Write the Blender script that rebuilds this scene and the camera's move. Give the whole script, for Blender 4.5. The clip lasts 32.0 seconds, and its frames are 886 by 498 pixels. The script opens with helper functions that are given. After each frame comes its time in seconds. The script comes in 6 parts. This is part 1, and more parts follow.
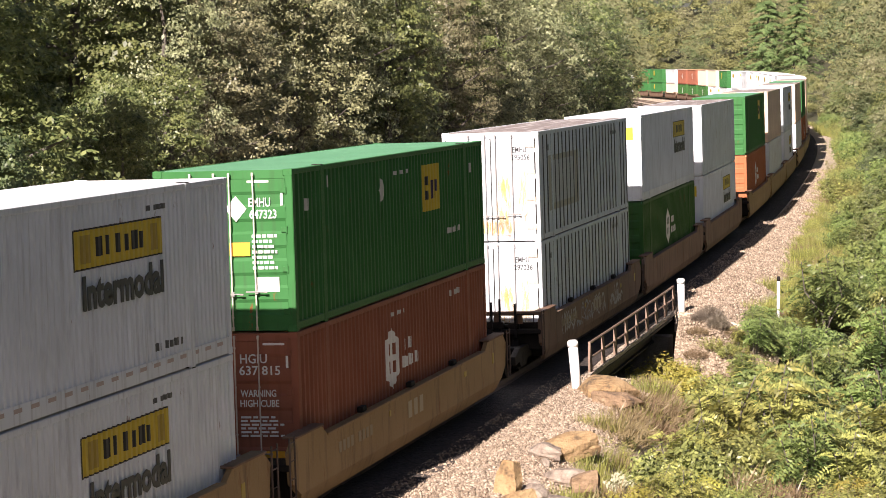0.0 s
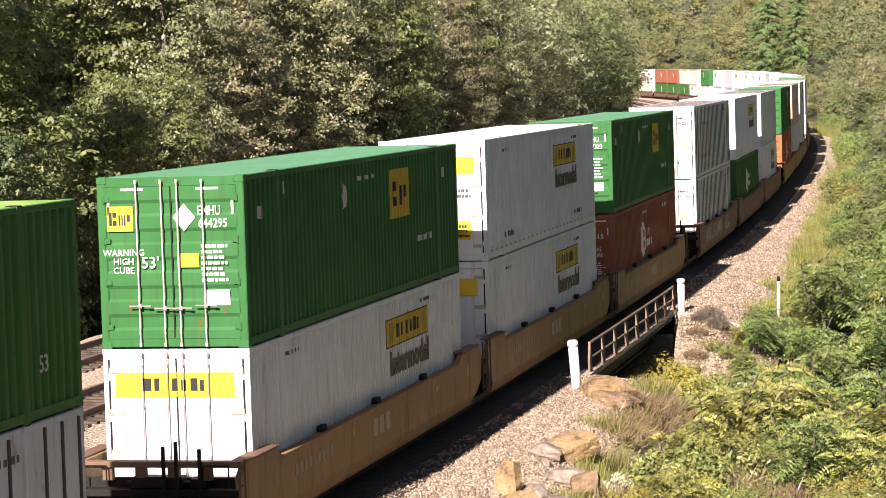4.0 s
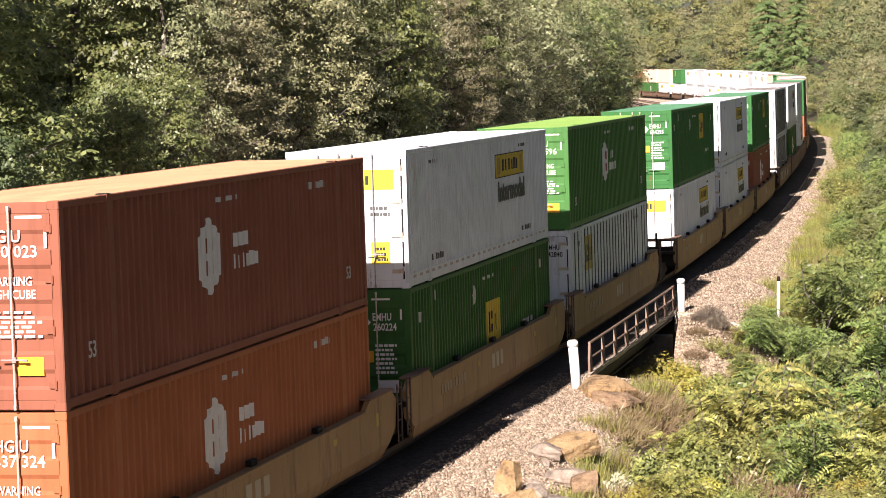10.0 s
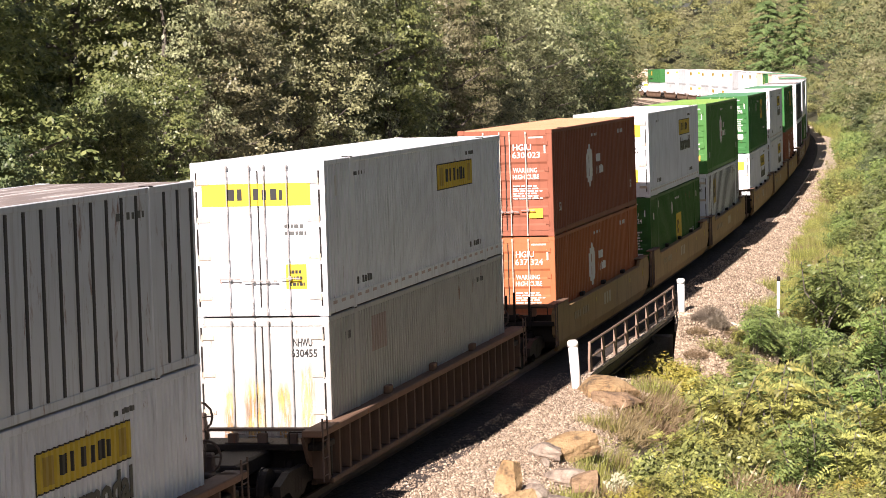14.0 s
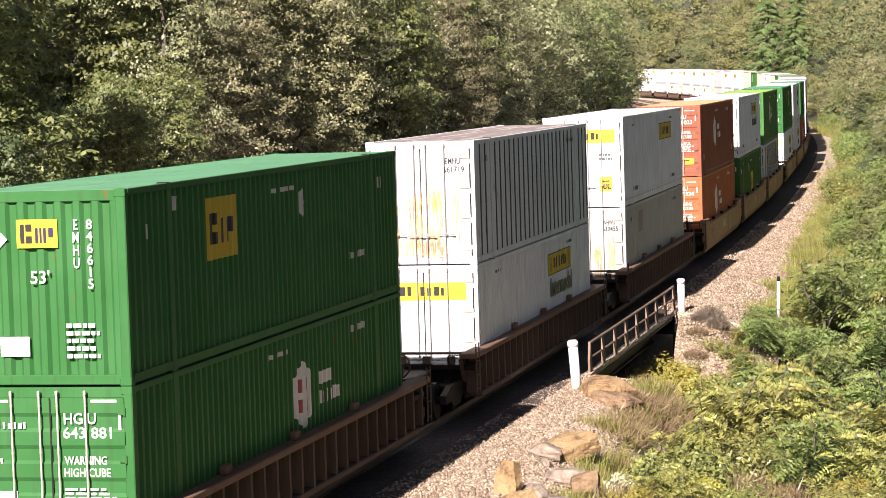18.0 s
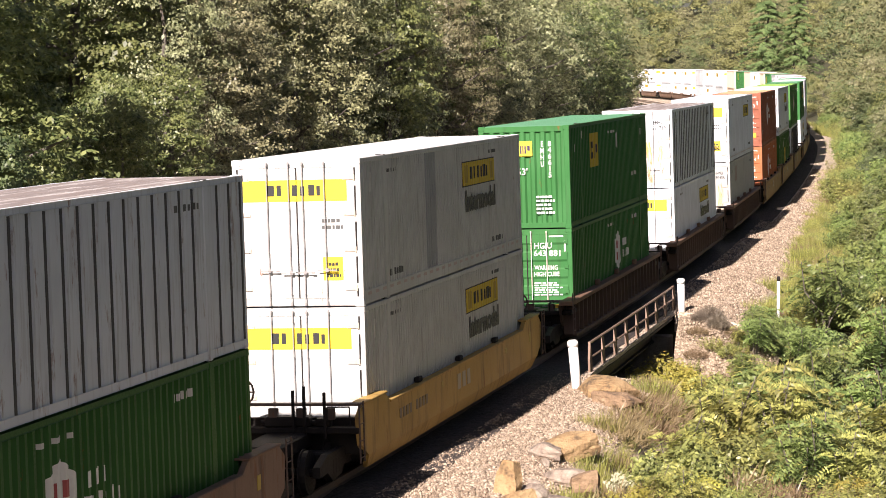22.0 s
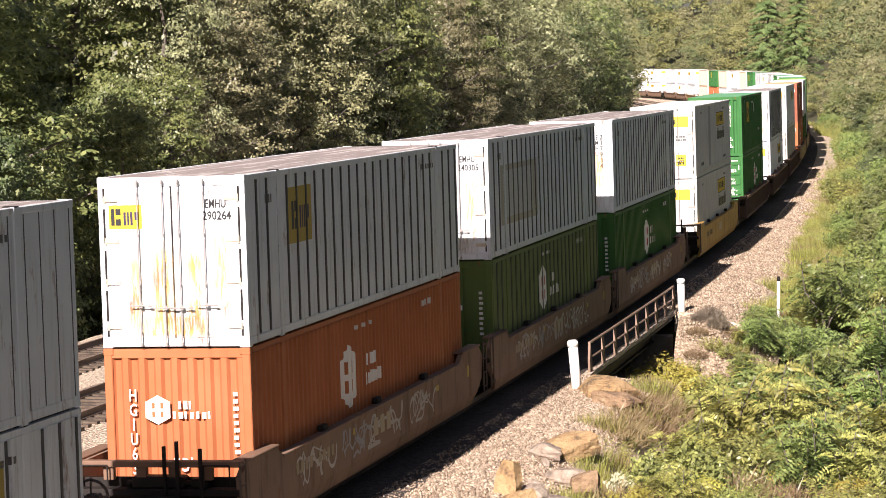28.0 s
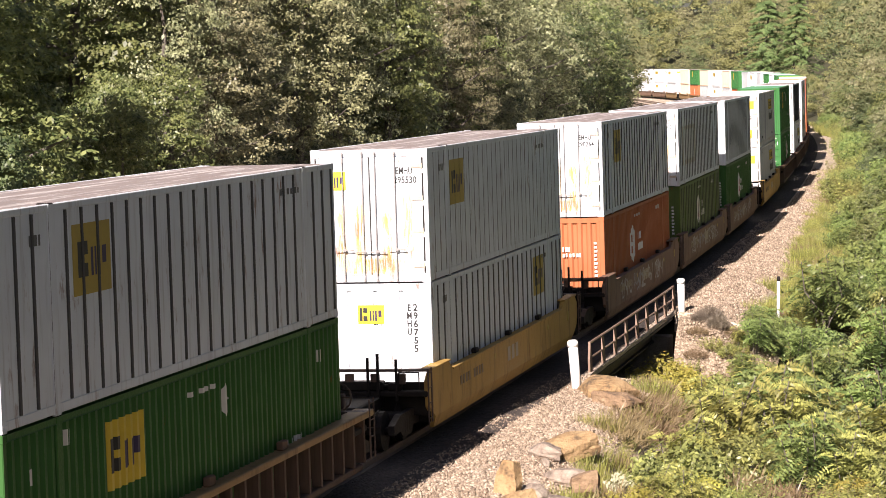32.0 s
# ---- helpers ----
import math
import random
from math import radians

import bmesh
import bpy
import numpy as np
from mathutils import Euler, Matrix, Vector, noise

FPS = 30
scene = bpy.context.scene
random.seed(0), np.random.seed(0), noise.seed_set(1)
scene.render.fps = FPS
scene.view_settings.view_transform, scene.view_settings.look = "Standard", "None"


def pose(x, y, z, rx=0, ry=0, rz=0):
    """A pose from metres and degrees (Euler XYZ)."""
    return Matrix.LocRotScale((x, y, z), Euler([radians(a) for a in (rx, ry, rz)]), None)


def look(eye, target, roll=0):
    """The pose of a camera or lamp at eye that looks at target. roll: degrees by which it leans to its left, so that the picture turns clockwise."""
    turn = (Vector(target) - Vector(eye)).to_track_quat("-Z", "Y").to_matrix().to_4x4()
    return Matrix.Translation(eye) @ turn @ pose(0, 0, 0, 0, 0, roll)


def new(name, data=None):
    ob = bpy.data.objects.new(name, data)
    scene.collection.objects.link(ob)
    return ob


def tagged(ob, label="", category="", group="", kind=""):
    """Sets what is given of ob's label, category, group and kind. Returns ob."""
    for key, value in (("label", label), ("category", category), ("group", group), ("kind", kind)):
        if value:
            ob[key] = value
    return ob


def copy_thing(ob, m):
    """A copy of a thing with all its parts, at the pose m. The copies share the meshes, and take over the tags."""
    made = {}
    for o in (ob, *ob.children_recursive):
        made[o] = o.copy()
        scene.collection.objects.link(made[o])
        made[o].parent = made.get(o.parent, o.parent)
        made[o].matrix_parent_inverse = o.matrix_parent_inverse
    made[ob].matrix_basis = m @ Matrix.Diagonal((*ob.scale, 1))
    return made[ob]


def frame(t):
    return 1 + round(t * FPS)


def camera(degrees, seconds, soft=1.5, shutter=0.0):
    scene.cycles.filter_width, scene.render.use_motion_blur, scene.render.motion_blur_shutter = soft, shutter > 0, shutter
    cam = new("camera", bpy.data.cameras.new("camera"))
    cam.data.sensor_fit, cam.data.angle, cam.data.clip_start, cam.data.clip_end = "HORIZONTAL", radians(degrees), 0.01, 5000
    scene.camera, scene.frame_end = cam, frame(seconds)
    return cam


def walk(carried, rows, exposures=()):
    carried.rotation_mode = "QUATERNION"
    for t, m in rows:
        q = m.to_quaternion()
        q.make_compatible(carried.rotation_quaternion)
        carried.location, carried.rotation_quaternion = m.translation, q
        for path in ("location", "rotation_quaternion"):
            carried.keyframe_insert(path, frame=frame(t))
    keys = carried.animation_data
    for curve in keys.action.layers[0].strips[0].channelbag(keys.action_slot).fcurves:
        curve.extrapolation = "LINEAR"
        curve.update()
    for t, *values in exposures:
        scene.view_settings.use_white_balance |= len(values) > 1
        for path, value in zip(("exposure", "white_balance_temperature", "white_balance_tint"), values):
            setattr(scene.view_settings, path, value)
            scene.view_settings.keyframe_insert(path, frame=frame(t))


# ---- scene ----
cam = camera(18.77, 32.0, soft=0.8)
EYE = Vector((14.8946, -32.0472, 7.7735))
YAW, PITCH, ROLL = 0.238930, -0.0619056, -0.667
VIEW = Vector((-math.sin(YAW) * math.cos(PITCH), math.cos(YAW) * math.cos(PITCH), math.sin(PITCH)))
STAND = look(EYE, EYE + VIEW * 50, ROLL)
walk(cam, [(0.0, STAND), (32.0, STAND)], exposures=[(0.0, 1.12, 6500, 24), (32.0, 1.12, 6500, 24)])

# ---- light ----
SUN_TRAVEL = Vector((0.137, 1.55, -1.0)).normalized()
sun_data = bpy.data.lights.new("sun", "SUN")
sun_data.energy, sun_data.angle, sun_data.color = 5.0, radians(0.53), (1.0, 0.93, 0.80)
sun = new("sun", sun_data)
sun.matrix_world = Matrix.Translation((0, 0, 60)) @ SUN_TRAVEL.to_track_quat("-Z", "Y").to_matrix().to_4x4()
world = bpy.data.worlds.new("sky")
world.use_nodes = True
scene.world = world
sky = world.node_tree.nodes.new("ShaderNodeTexSky")
sky.sky_type, sky.sun_disc = "NISHITA", False
sky.sun_elevation = math.asin(-SUN_TRAVEL.z)
sky.sun_rotation = math.atan2(-SUN_TRAVEL.x, -SUN_TRAVEL.y)
sky.air_density, sky.dust_density, sky.ozone_density = 1.0, 1.5, 1.0
back = world.node_tree.nodes["Background"]
world.node_tree.links.new(sky.outputs[0], back.inputs[0])
back.inputs[1].default_value = 0.024

# ---- the line of the track ----
GRADE, BANK = 0.0072516, 0.0176548
KNOT_S = (-60, -30, 0, 30, 60, 90, 120, 150, 180, 210, 240, 280, 330, 380, 430, 490, 560)
KNOT_K = (0.341, 0.568, 0.794, 0.505, 0.58, 0.554, 0.352, 0.243, 0.337, 0.532, 0.669, 0.548, 0.305, 0.762, 0.536, 0.206, 2.482)
LINE_S = np.arange(-200.0, 1000.0, 1.0)
curv = np.interp(LINE_S, KNOT_S, KNOT_K) * 1e-3
curv[LINE_S > 562] = 0.0006
curv[LINE_S < -60] = 0.0
turn_of = np.concatenate([[0], np.cumsum((curv[1:] + curv[:-1]) / 2)])
turn_of -= np.interp(0, LINE_S, turn_of)
ldx, ldy = -np.sin(turn_of), np.cos(turn_of)
LINE_X = np.concatenate([[0], np.cumsum((ldx[1:] + ldx[:-1]) / 2)])
LINE_Y = np.concatenate([[0], np.cumsum((ldy[1:] + ldy[:-1]) / 2)])
LINE_X -= np.interp(0, LINE_S, LINE_X)
LINE_Y -= np.interp(0, LINE_S, LINE_Y)


def heading(s):
    return float(np.interp(s, LINE_S, turn_of))


def on_line(s):
    """Plan position of the track's centre line, straight on past its ends."""
    c = min(max(s, LINE_S[0]), LINE_S[-1])
    th = heading(c)
    return (float(np.interp(c, LINE_S, LINE_X)) - math.sin(th) * (s - c),
            float(np.interp(c, LINE_S, LINE_Y)) + math.cos(th) * (s - c))


def rise(s):
    return GRADE * min(max(s, -100.0), 700.0)


def at(s, l, h=0.0):
    """World place at distance s along the track, l to its right and h over the rails."""
    x, y = on_line(s)
    th = heading(s)
    return Vector((x + l * math.cos(th), y + l * math.sin(th), rise(s) + h))


TRUCK = 9.3


def body_pose(s, h=0.0):
    """The pose of a rail vehicle whose middle is at s: it stands on two trucks and leans into the curve."""
    a, b = Vector(on_line(s - TRUCK)), Vector(on_line(s + TRUCK))
    mid, d = (a + b) / 2, (b - a).normalized()
    fwd = Vector((d.x, d.y, GRADE)).normalized()
    right = Vector((d.y, -d.x, 0.0))
    up = right.cross(fwd).normalized()
    lean_r = right * math.cos(BANK) + up * math.sin(BANK)
    lean_u = up * math.cos(BANK) - right * math.sin(BANK)
    m = Matrix((lean_r, fwd, lean_u)).transposed().to_4x4()
    m.translation = Vector((mid.x, mid.y, GRADE * s)) + lean_u * h
    return m


def travelled(t):
    return 9.07666 * t + 0.00794 * t * t / 2 - 0.01253e-3 * t ** 3


# ---- materials ----
def node_material(name):
    m = bpy.data.materials.new(name)
    m.use_nodes = True
    nt = m.node_tree
    return m, nt, nt.nodes["Principled BSDF"]


def add_noise(nt, scale, detail=4.0, rough=0.55, coords="Object", stretch=None):
    tc = nt.nodes.new("ShaderNodeTexCoord")
    nz = nt.nodes.new("ShaderNodeTexNoise")
    nz.inputs["Scale"].default_value = scale
    nz.inputs["Detail"].default_value = detail
    nz.inputs["Roughness"].default_value = rough
    src = tc.outputs[coords]
    if stretch:
        mp = nt.nodes.new("ShaderNodeMapping")
        mp.inputs["Scale"].default_value = stretch
        nt.links.new(src, mp.inputs[0])
        src = mp.outputs[0]
    nt.links.new(src, nz.inputs["Vector"])
    return nz


def ramp(nt, src, stops):
    r = nt.nodes.new("ShaderNodeValToRGB")
    els = r.color_ramp.elements
    while len(els) < len(stops):
        els.new(0.5)
    for e, (p, c) in zip(els, stops):
        e.position, e.color = p, (*c, 1.0) if len(c) == 3 else c
    nt.links.new(src, r.inputs[0])
    return r


def mixed(nt, fac, a, b, mode="MIX"):
    mx = nt.nodes.new("ShaderNodeMix")
    mx.data_type, mx.blend_type = "RGBA", mode
    for v, i in ((fac, 0), (a, 6), (b, 7)):
        if isinstance(v, (int, float)):
            mx.inputs[i].default_value = v
        elif isinstance(v, tuple):
            mx.inputs[i].default_value = (*v, 1.0)
        else:
            nt.links.new(v, mx.inputs[i])
    return mx.outputs[2]


def bump(nt, bsdf, height, strength, distance):
    b = nt.nodes.new("ShaderNodeBump")
    b.inputs["Strength"].default_value, b.inputs["Distance"].default_value = strength, distance
    nt.links.new(height, b.inputs["Height"])
    nt.links.new(b.outputs[0], bsdf.inputs["Normal"])


def painted(name, color, grime=(0.09, 0.06, 0.04), amount=0.5, rough=0.5, rust=0.0, fade=0.12, streaks=1.0):
    """Weathered paint on steel: faded patches, streaks of dirt that run down, specks of rust."""
    m, nt, bsdf = node_material(name)
    big = add_noise(nt, 0.9, 3.0)
    faded = mixed(nt, ramp(nt, big.outputs[0], ((0.35, (0, 0, 0)), (0.7, (1, 1, 1)))).outputs[0], color,
                  tuple(min(1.0, c * (1 + fade) + fade * 0.08) for c in color))
    run = add_noise(nt, 3.0, 6.0, 0.6, stretch=(3.0 * streaks, 3.0 * streaks, 0.22))
    dirt = ramp(nt, run.outputs[0], ((0.52, (0, 0, 0)), (0.86, (amount, amount, amount))))
    dirty = mixed(nt, dirt.outputs[0], faded, grime)
    if rust:
        spots = add_noise(nt, 2.2, 8.0, 0.7, stretch=(1.6, 1.6, 0.5))
        rs = ramp(nt, spots.outputs[0], ((0.66 - 0.1 * rust, (0, 0, 0)), (0.70, (0.85, 0.85, 0.85))))
        dirty = mixed(nt, rs.outputs[0], dirty, (0.20, 0.075, 0.028))
    nt.links.new(dirty, bsdf.inputs["Base Color"])
    fine = add_noise(nt, 28.0, 3.0)
    rr = ramp(nt, fine.outputs[0], ((0.3, (rough - 0.1,) * 3), (0.7, (min(1, rough + 0.15),) * 3)))
    nt.links.new(rr.outputs[0], bsdf.inputs["Roughness"])
    bump(nt, bsdf, fine.outputs[0], 0.15, 0.004)
    bsdf.inputs["Specular IOR Level"].default_value = 0.13
    return m


def roof_material(name, base, pale):
    """Weathered roof sheet: long pale streaks of old paint over a dull grey."""
    m, nt, bsdf = node_material(name)
    a = add_noise(nt, 1.4, 6.0, 0.65, stretch=(3.0, 0.22, 1.0))
    c1 = mixed(nt, ramp(nt, a.outputs[0], ((0.50, (0, 0, 0)), (0.64, (1, 1, 1)))).outputs[0], base, pale)
    b = add_noise(nt, 6.0, 5.0, 0.7)
    c2 = mixed(nt, ramp(nt, b.outputs[0], ((0.45, (0, 0, 0)), (0.75, (0.6,) * 3))).outputs[0], c1, (0.24, 0.17, 0.13))
    nt.links.new(c2, bsdf.inputs["Base Color"])
    bsdf.inputs["Roughness"].default_value = 0.7
    bsdf.inputs["Specular IOR Level"].default_value = 0.2
    return m


def plain_paint(name, color, rough=0.55):
    m, nt, bsdf = node_material(name)
    n = add_noise(nt, 9.0, 5.0)
    c = mixed(nt, ramp(nt, n.outputs[0], ((0.4, (0, 0, 0)), (0.75, (0.35,) * 3))).outputs[0], color,
              tuple(x * 0.72 + 0.012 for x in color))
    nt.links.new(c, bsdf.inputs["Base Color"])
    bsdf.inputs["Roughness"].default_value = rough
    return m


def foliage(name, dark, light, back_light=0.28, rough=0.42, patch=1.5):
    """Leaves: every leaf has its own tone, light shines through them."""
    m, nt, bsdf = node_material(name)
    geo = nt.nodes.new("ShaderNodeNewGeometry")
    info = nt.nodes.new("ShaderNodeObjectInfo")
    clump = add_noise(nt, patch, 2.0, 0.6)
    spread = nt.nodes.new("ShaderNodeMapRange")
    spread.inputs["From Min"].default_value, spread.inputs["From Max"].default_value = 0.32, 0.68
    nt.links.new(clump.outputs[0], spread.inputs[0])
    both = nt.nodes.new("ShaderNodeMix")
    both.inputs[0].default_value = 0.5
    nt.links.new(geo.outputs["Random Per Island"], both.inputs[2])
    nt.links.new(spread.outputs[0], both.inputs[3])
    tone = ramp(nt, both.outputs[0], ((0.1, dark), (0.52, tuple((a + b) / 2 for a, b in zip(dark, light))), (0.9, light)))
    whole = nt.nodes.new("ShaderNodeHueSaturation")
    for src, lo, hi, sock in ((info.outputs["Random"], 0.485, 0.515, "Hue"), (info.outputs["Random"], 0.82, 1.12, "Value")):
        mr = nt.nodes.new("ShaderNodeMapRange")
        mr.inputs["To Min"].default_value, mr.inputs["To Max"].default_value = lo, hi
        nt.links.new(src, mr.inputs[0])
        nt.links.new(mr.outputs[0], whole.inputs[sock])
    nt.links.new(tone.outputs[0], whole.inputs["Color"])
    nt.links.new(whole.outputs[0], bsdf.inputs["Base Color"])
    bsdf.inputs["Roughness"].default_value = rough
    bsdf.inputs["Specular IOR Level"].default_value = 0.5
    tr = nt.nodes.new("ShaderNodeBsdfTranslucent")
    nt.links.new(whole.outputs[0], tr.inputs[0])
    mx = nt.nodes.new("ShaderNodeMixShader")
    mx.inputs[0].default_value = back_light
    nt.links.new(bsdf.outputs[0], mx.inputs[1])
    nt.links.new(tr.outputs[0], mx.inputs[2])
    nt.links.new(mx.outputs[0], nt.nodes["Material Output"].inputs[0])
    return m


def gravel_material(name="ballast stone", tone3=((0.36, 0.28, 0.205), (0.60, 0.49, 0.37), (0.82, 0.70, 0.56)), stained=(0.40, 0.31, 0.23)):
    m, nt, bsdf = node_material(name)
    tc = nt.nodes.new("ShaderNodeTexCoord")
    vo = nt.nodes.new("ShaderNodeTexVoronoi")
    vo.inputs["Scale"].default_value = 15.0
    nt.links.new(tc.outputs["Object"], vo.inputs["Vector"])
    sep = nt.nodes.new("ShaderNodeSeparateColor")
    nt.links.new(vo.outputs["Color"], sep.inputs[0])
    tone = ramp(nt, sep.outputs[0], tuple(zip((0.0, 0.5, 1.0), tone3)))
    gap = ramp(nt, vo.outputs["Distance"], ((0.40, (1, 1, 1)), (0.85, (0.55, 0.55, 0.55))))
    stone = mixed(nt, 1.0, tone.outputs[0], gap.outputs[0], "MULTIPLY")
    big = add_noise(nt, 0.35, 5.0)
    stain = mixed(nt, ramp(nt, big.outputs[0], ((0.4, (0, 0, 0)), (0.75, (0.5,) * 3))).outputs[0], stone, stained)
    nt.links.new(stain, bsdf.inputs["Base Color"])
    bsdf.inputs["Roughness"].default_value = 0.9
    inv = ramp(nt, vo.outputs["Distance"], ((0.0, (1, 1, 1)), (0.8, (0, 0, 0))))
    bump(nt, bsdf, inv.outputs[0], 0.9, 0.05)
    return m


def stain_material():
    """Runs of rust that fade out at their edges and break into vertical streaks."""
    m, nt, bsdf = node_material("rust stain")
    tc = nt.nodes.new("ShaderNodeTexCoord")
    sep = nt.nodes.new("ShaderNodeSeparateXYZ")
    nt.links.new(tc.outputs["Generated"], sep.inputs[0])
    fade = None
    for k, axis in enumerate(("X", "Z")):
        tri = nt.nodes.new("ShaderNodeMath")
        tri.operation = "PINGPONG"
        tri.inputs[1].default_value = 0.5
        nt.links.new(sep.outputs[axis], tri.inputs[0])
        mr = nt.nodes.new("ShaderNodeMapRange")
        mr.interpolation_type = "SMOOTHSTEP"
        mr.inputs["From Max"].default_value = 0.42 if k == 0 else 0.3
        nt.links.new(tri.outputs[0], mr.inputs[0])
        if fade is None:
            fade = mr.outputs[0]
        else:
            mu = nt.nodes.new("ShaderNodeMath")
            mu.operation = "MULTIPLY"
            nt.links.new(fade, mu.inputs[0])
            nt.links.new(mr.outputs[0], mu.inputs[1])
            fade = mu.outputs[0]
    run = add_noise(nt, 5.0, 7.0, 0.65, stretch=(5.0, 5.0, 0.5))
    cut = ramp(nt, run.outputs[0], ((0.40, (0, 0, 0)), (0.62, (1, 1, 1))))
    mu = nt.nodes.new("ShaderNodeMath")
    mu.operation = "MULTIPLY"
    nt.links.new(fade, mu.inputs[0])
    nt.links.new(cut.outputs[0], mu.inputs[1])
    tone = add_noise(nt, 1.7, 4.0)
    c = ramp(nt, tone.outputs[0], ((0.35, (0.30, 0.17, 0.08)), (0.5, (0.60, 0.34, 0.10)), (0.65, (0.78, 0.56, 0.24))))
    nt.links.new(c.outputs[0], bsdf.inputs["Base Color"])
    bsdf.inputs["Roughness"].default_value = 0.85
    clear = nt.nodes.new("ShaderNodeBsdfTransparent")
    mx = nt.nodes.new("ShaderNodeMixShader")
    nt.links.new(mu.outputs[0], mx.inputs[0])
    nt.links.new(clear.outputs[0], mx.inputs[1])
    nt.links.new(bsdf.outputs[0], mx.inputs[2])
    nt.links.new(mx.outputs[0], nt.nodes["Material Output"].inputs[0])
    return m


def rock_material(name, a, b, crack):
    m, nt, bsdf = node_material(name)
    n1 = add_noise(nt, 2.2, 8.0, 0.62)
    tone = ramp(nt, n1.outputs[0], ((0.36, crack), (0.46, a), (0.66, b)))
    n2 = add_noise(nt, 14.0, 6.0, 0.7)
    c = mixed(nt, 0.35, tone.outputs[0], ramp(nt, n2.outputs[0], ((0.3, crack), (0.7, b))).outputs[0])
    nt.links.new(c, bsdf.inputs["Base Color"])
    bsdf.inputs["Roughness"].default_value = 0.88
    bump(nt, bsdf, n2.outputs[0], 1.0, 0.05)
    return m


def soil_material():
    m, nt, bsdf = node_material("forest floor")
    n1 = add_noise(nt, 0.6, 8.0, 0.65)
    tone = ramp(nt, n1.outputs[0], ((0.32, (0.026, 0.030, 0.012)), (0.5, (0.05, 0.052, 0.022)), (0.68, (0.085, 0.066, 0.036))))
    nt.links.new(tone.outputs[0], bsdf.inputs["Base Color"])
    bsdf.inputs["Roughness"].default_value = 0.95
    n2 = add_noise(nt, 9.0, 6.0, 0.7)
    bump(nt, bsdf, n2.outputs[0], 0.8, 0.08)
    return m


M_WHITE = painted("white container paint", (0.71, 0.75, 0.80), (0.10, 0.08, 0.065), 0.5, rust=0.15)
M_WHITEDIM = painted("grimy white container paint", (0.53, 0.545, 0.535), (0.10, 0.08, 0.065), 0.5, rust=0.15)
M_RIBWHITE = painted("worn white container paint", (0.64, 0.685, 0.73), (0.14, 0.09, 0.055), 0.5, rust=0.75)
M_GREYWHITE = painted("grimy grey-white container paint", (0.42, 0.43, 0.42), (0.12, 0.09, 0.07), 0.5, rust=0.4)
M_GREEN = painted("green container paint", (0.034, 0.150, 0.043), (0.05, 0.05, 0.035), 0.5, 0.5, rust=0.1)
M_OLIVE = painted("olive-green container paint", (0.082, 0.128, 0.036), (0.06, 0.06, 0.03), 0.5, 0.5, rust=0.1)
M_LIME = painted("light green container paint", (0.06, 0.185, 0.05), (0.05, 0.06, 0.035), 0.45, 0.45)
M_DKGREEN = painted("dull green container paint", (0.036, 0.118, 0.03), (0.05, 0.055, 0.035), 0.5, 0.5, rust=0.1)
M_RED = painted("faded red container paint", (0.275, 0.10, 0.062), (0.10, 0.05, 0.036), 0.45, 0.6)
M_ORANGE = painted("orange container paint", (0.40, 0.138, 0.06), (0.13, 0.07, 0.045), 0.45, 0.6)
M_TAN = painted("cream container paint", (0.66, 0.53, 0.41), (0.2, 0.12, 0.07), 0.35, 0.6)
M_ROOFGREY = roof_material("streaked grey container roof", (0.22, 0.195, 0.19), (0.50, 0.48, 0.47))
M_ROOFWHITE = painted("white container roof", (0.80, 0.80, 0.79), (0.4, 0.36, 0.32), 0.3, 0.55)
M_ROOFTEAL = painted("faded green container roof", (0.10, 0.27, 0.15), (0.2, 0.3, 0.2), 0.4, 0.55)
M_ROOFLIME = painted("lime container roof", (0.25, 0.42, 0.10), (0.2, 0.3, 0.12), 0.4, 0.55)
M_ROOFSAND = painted("sun-bleached red container roof", (0.54, 0.35, 0.20), (0.42, 0.24, 0.13), 0.5, 0.6)
M_PALEROD = painted("galvanised lock rod", (0.58, 0.52, 0.45), (0.3, 0.2, 0.12), 0.5, 0.4)
M_STRAP = painted("weathered hinge strap", (0.50, 0.44, 0.36), (0.2, 0.13, 0.08), 0.6, 0.5)
M_GREYROD = painted("dull grey lock rod", (0.30, 0.29, 0.29), (0.2, 0.13, 0.08), 0.5, 0.45)
M_DARK = painted("dirty black steel", (0.020, 0.017, 0.016), (0.04, 0.03, 0.024), 0.6, 0.65)
M_TTX = painted("yellow-brown well car paint", (0.30, 0.20, 0.10), (0.11, 0.075, 0.05), 0.95, 0.6, rust=0.5, streaks=0.4)
M_TTXNEW = painted("bright yellow well car paint", (0.43, 0.275, 0.085), (0.10, 0.07, 0.045), 0.95, 0.6, rust=0.7, streaks=0.4)
M_BROWNCAR = painted("rust-brown well car paint", (0.108, 0.074, 0.058), (0.05, 0.035, 0.028), 0.7, 0.7, rust=0.6)
M_OLDCAR = painted("faded grey-brown well car paint", (0.225, 0.152, 0.112), (0.055, 0.042, 0.034), 0.95, 0.75, rust=0.9, streaks=0.4)
# Worn steel; its sunlit look is put into the base colour.
M_SUNWORN = painted("worn chord steel with sunlight in its colour", (0.185, 0.115, 0.08), (0.16, 0.09, 0.06), 0.6, 0.7, rust=0.3)
M_BLACKPAINT = plain_paint("black lettering", (0.02, 0.02, 0.022))
M_GREYPAINT = plain_paint("grey lettering", (0.09, 0.095, 0.095))
M_DARKLETTER = plain_paint("dark grey lettering", (0.045, 0.05, 0.052))
M_WHITEPAINT = plain_paint("white lettering", (0.80, 0.80, 0.78))
M_YELLOW = plain_paint("yellow panel", (0.80, 0.60, 0.03))
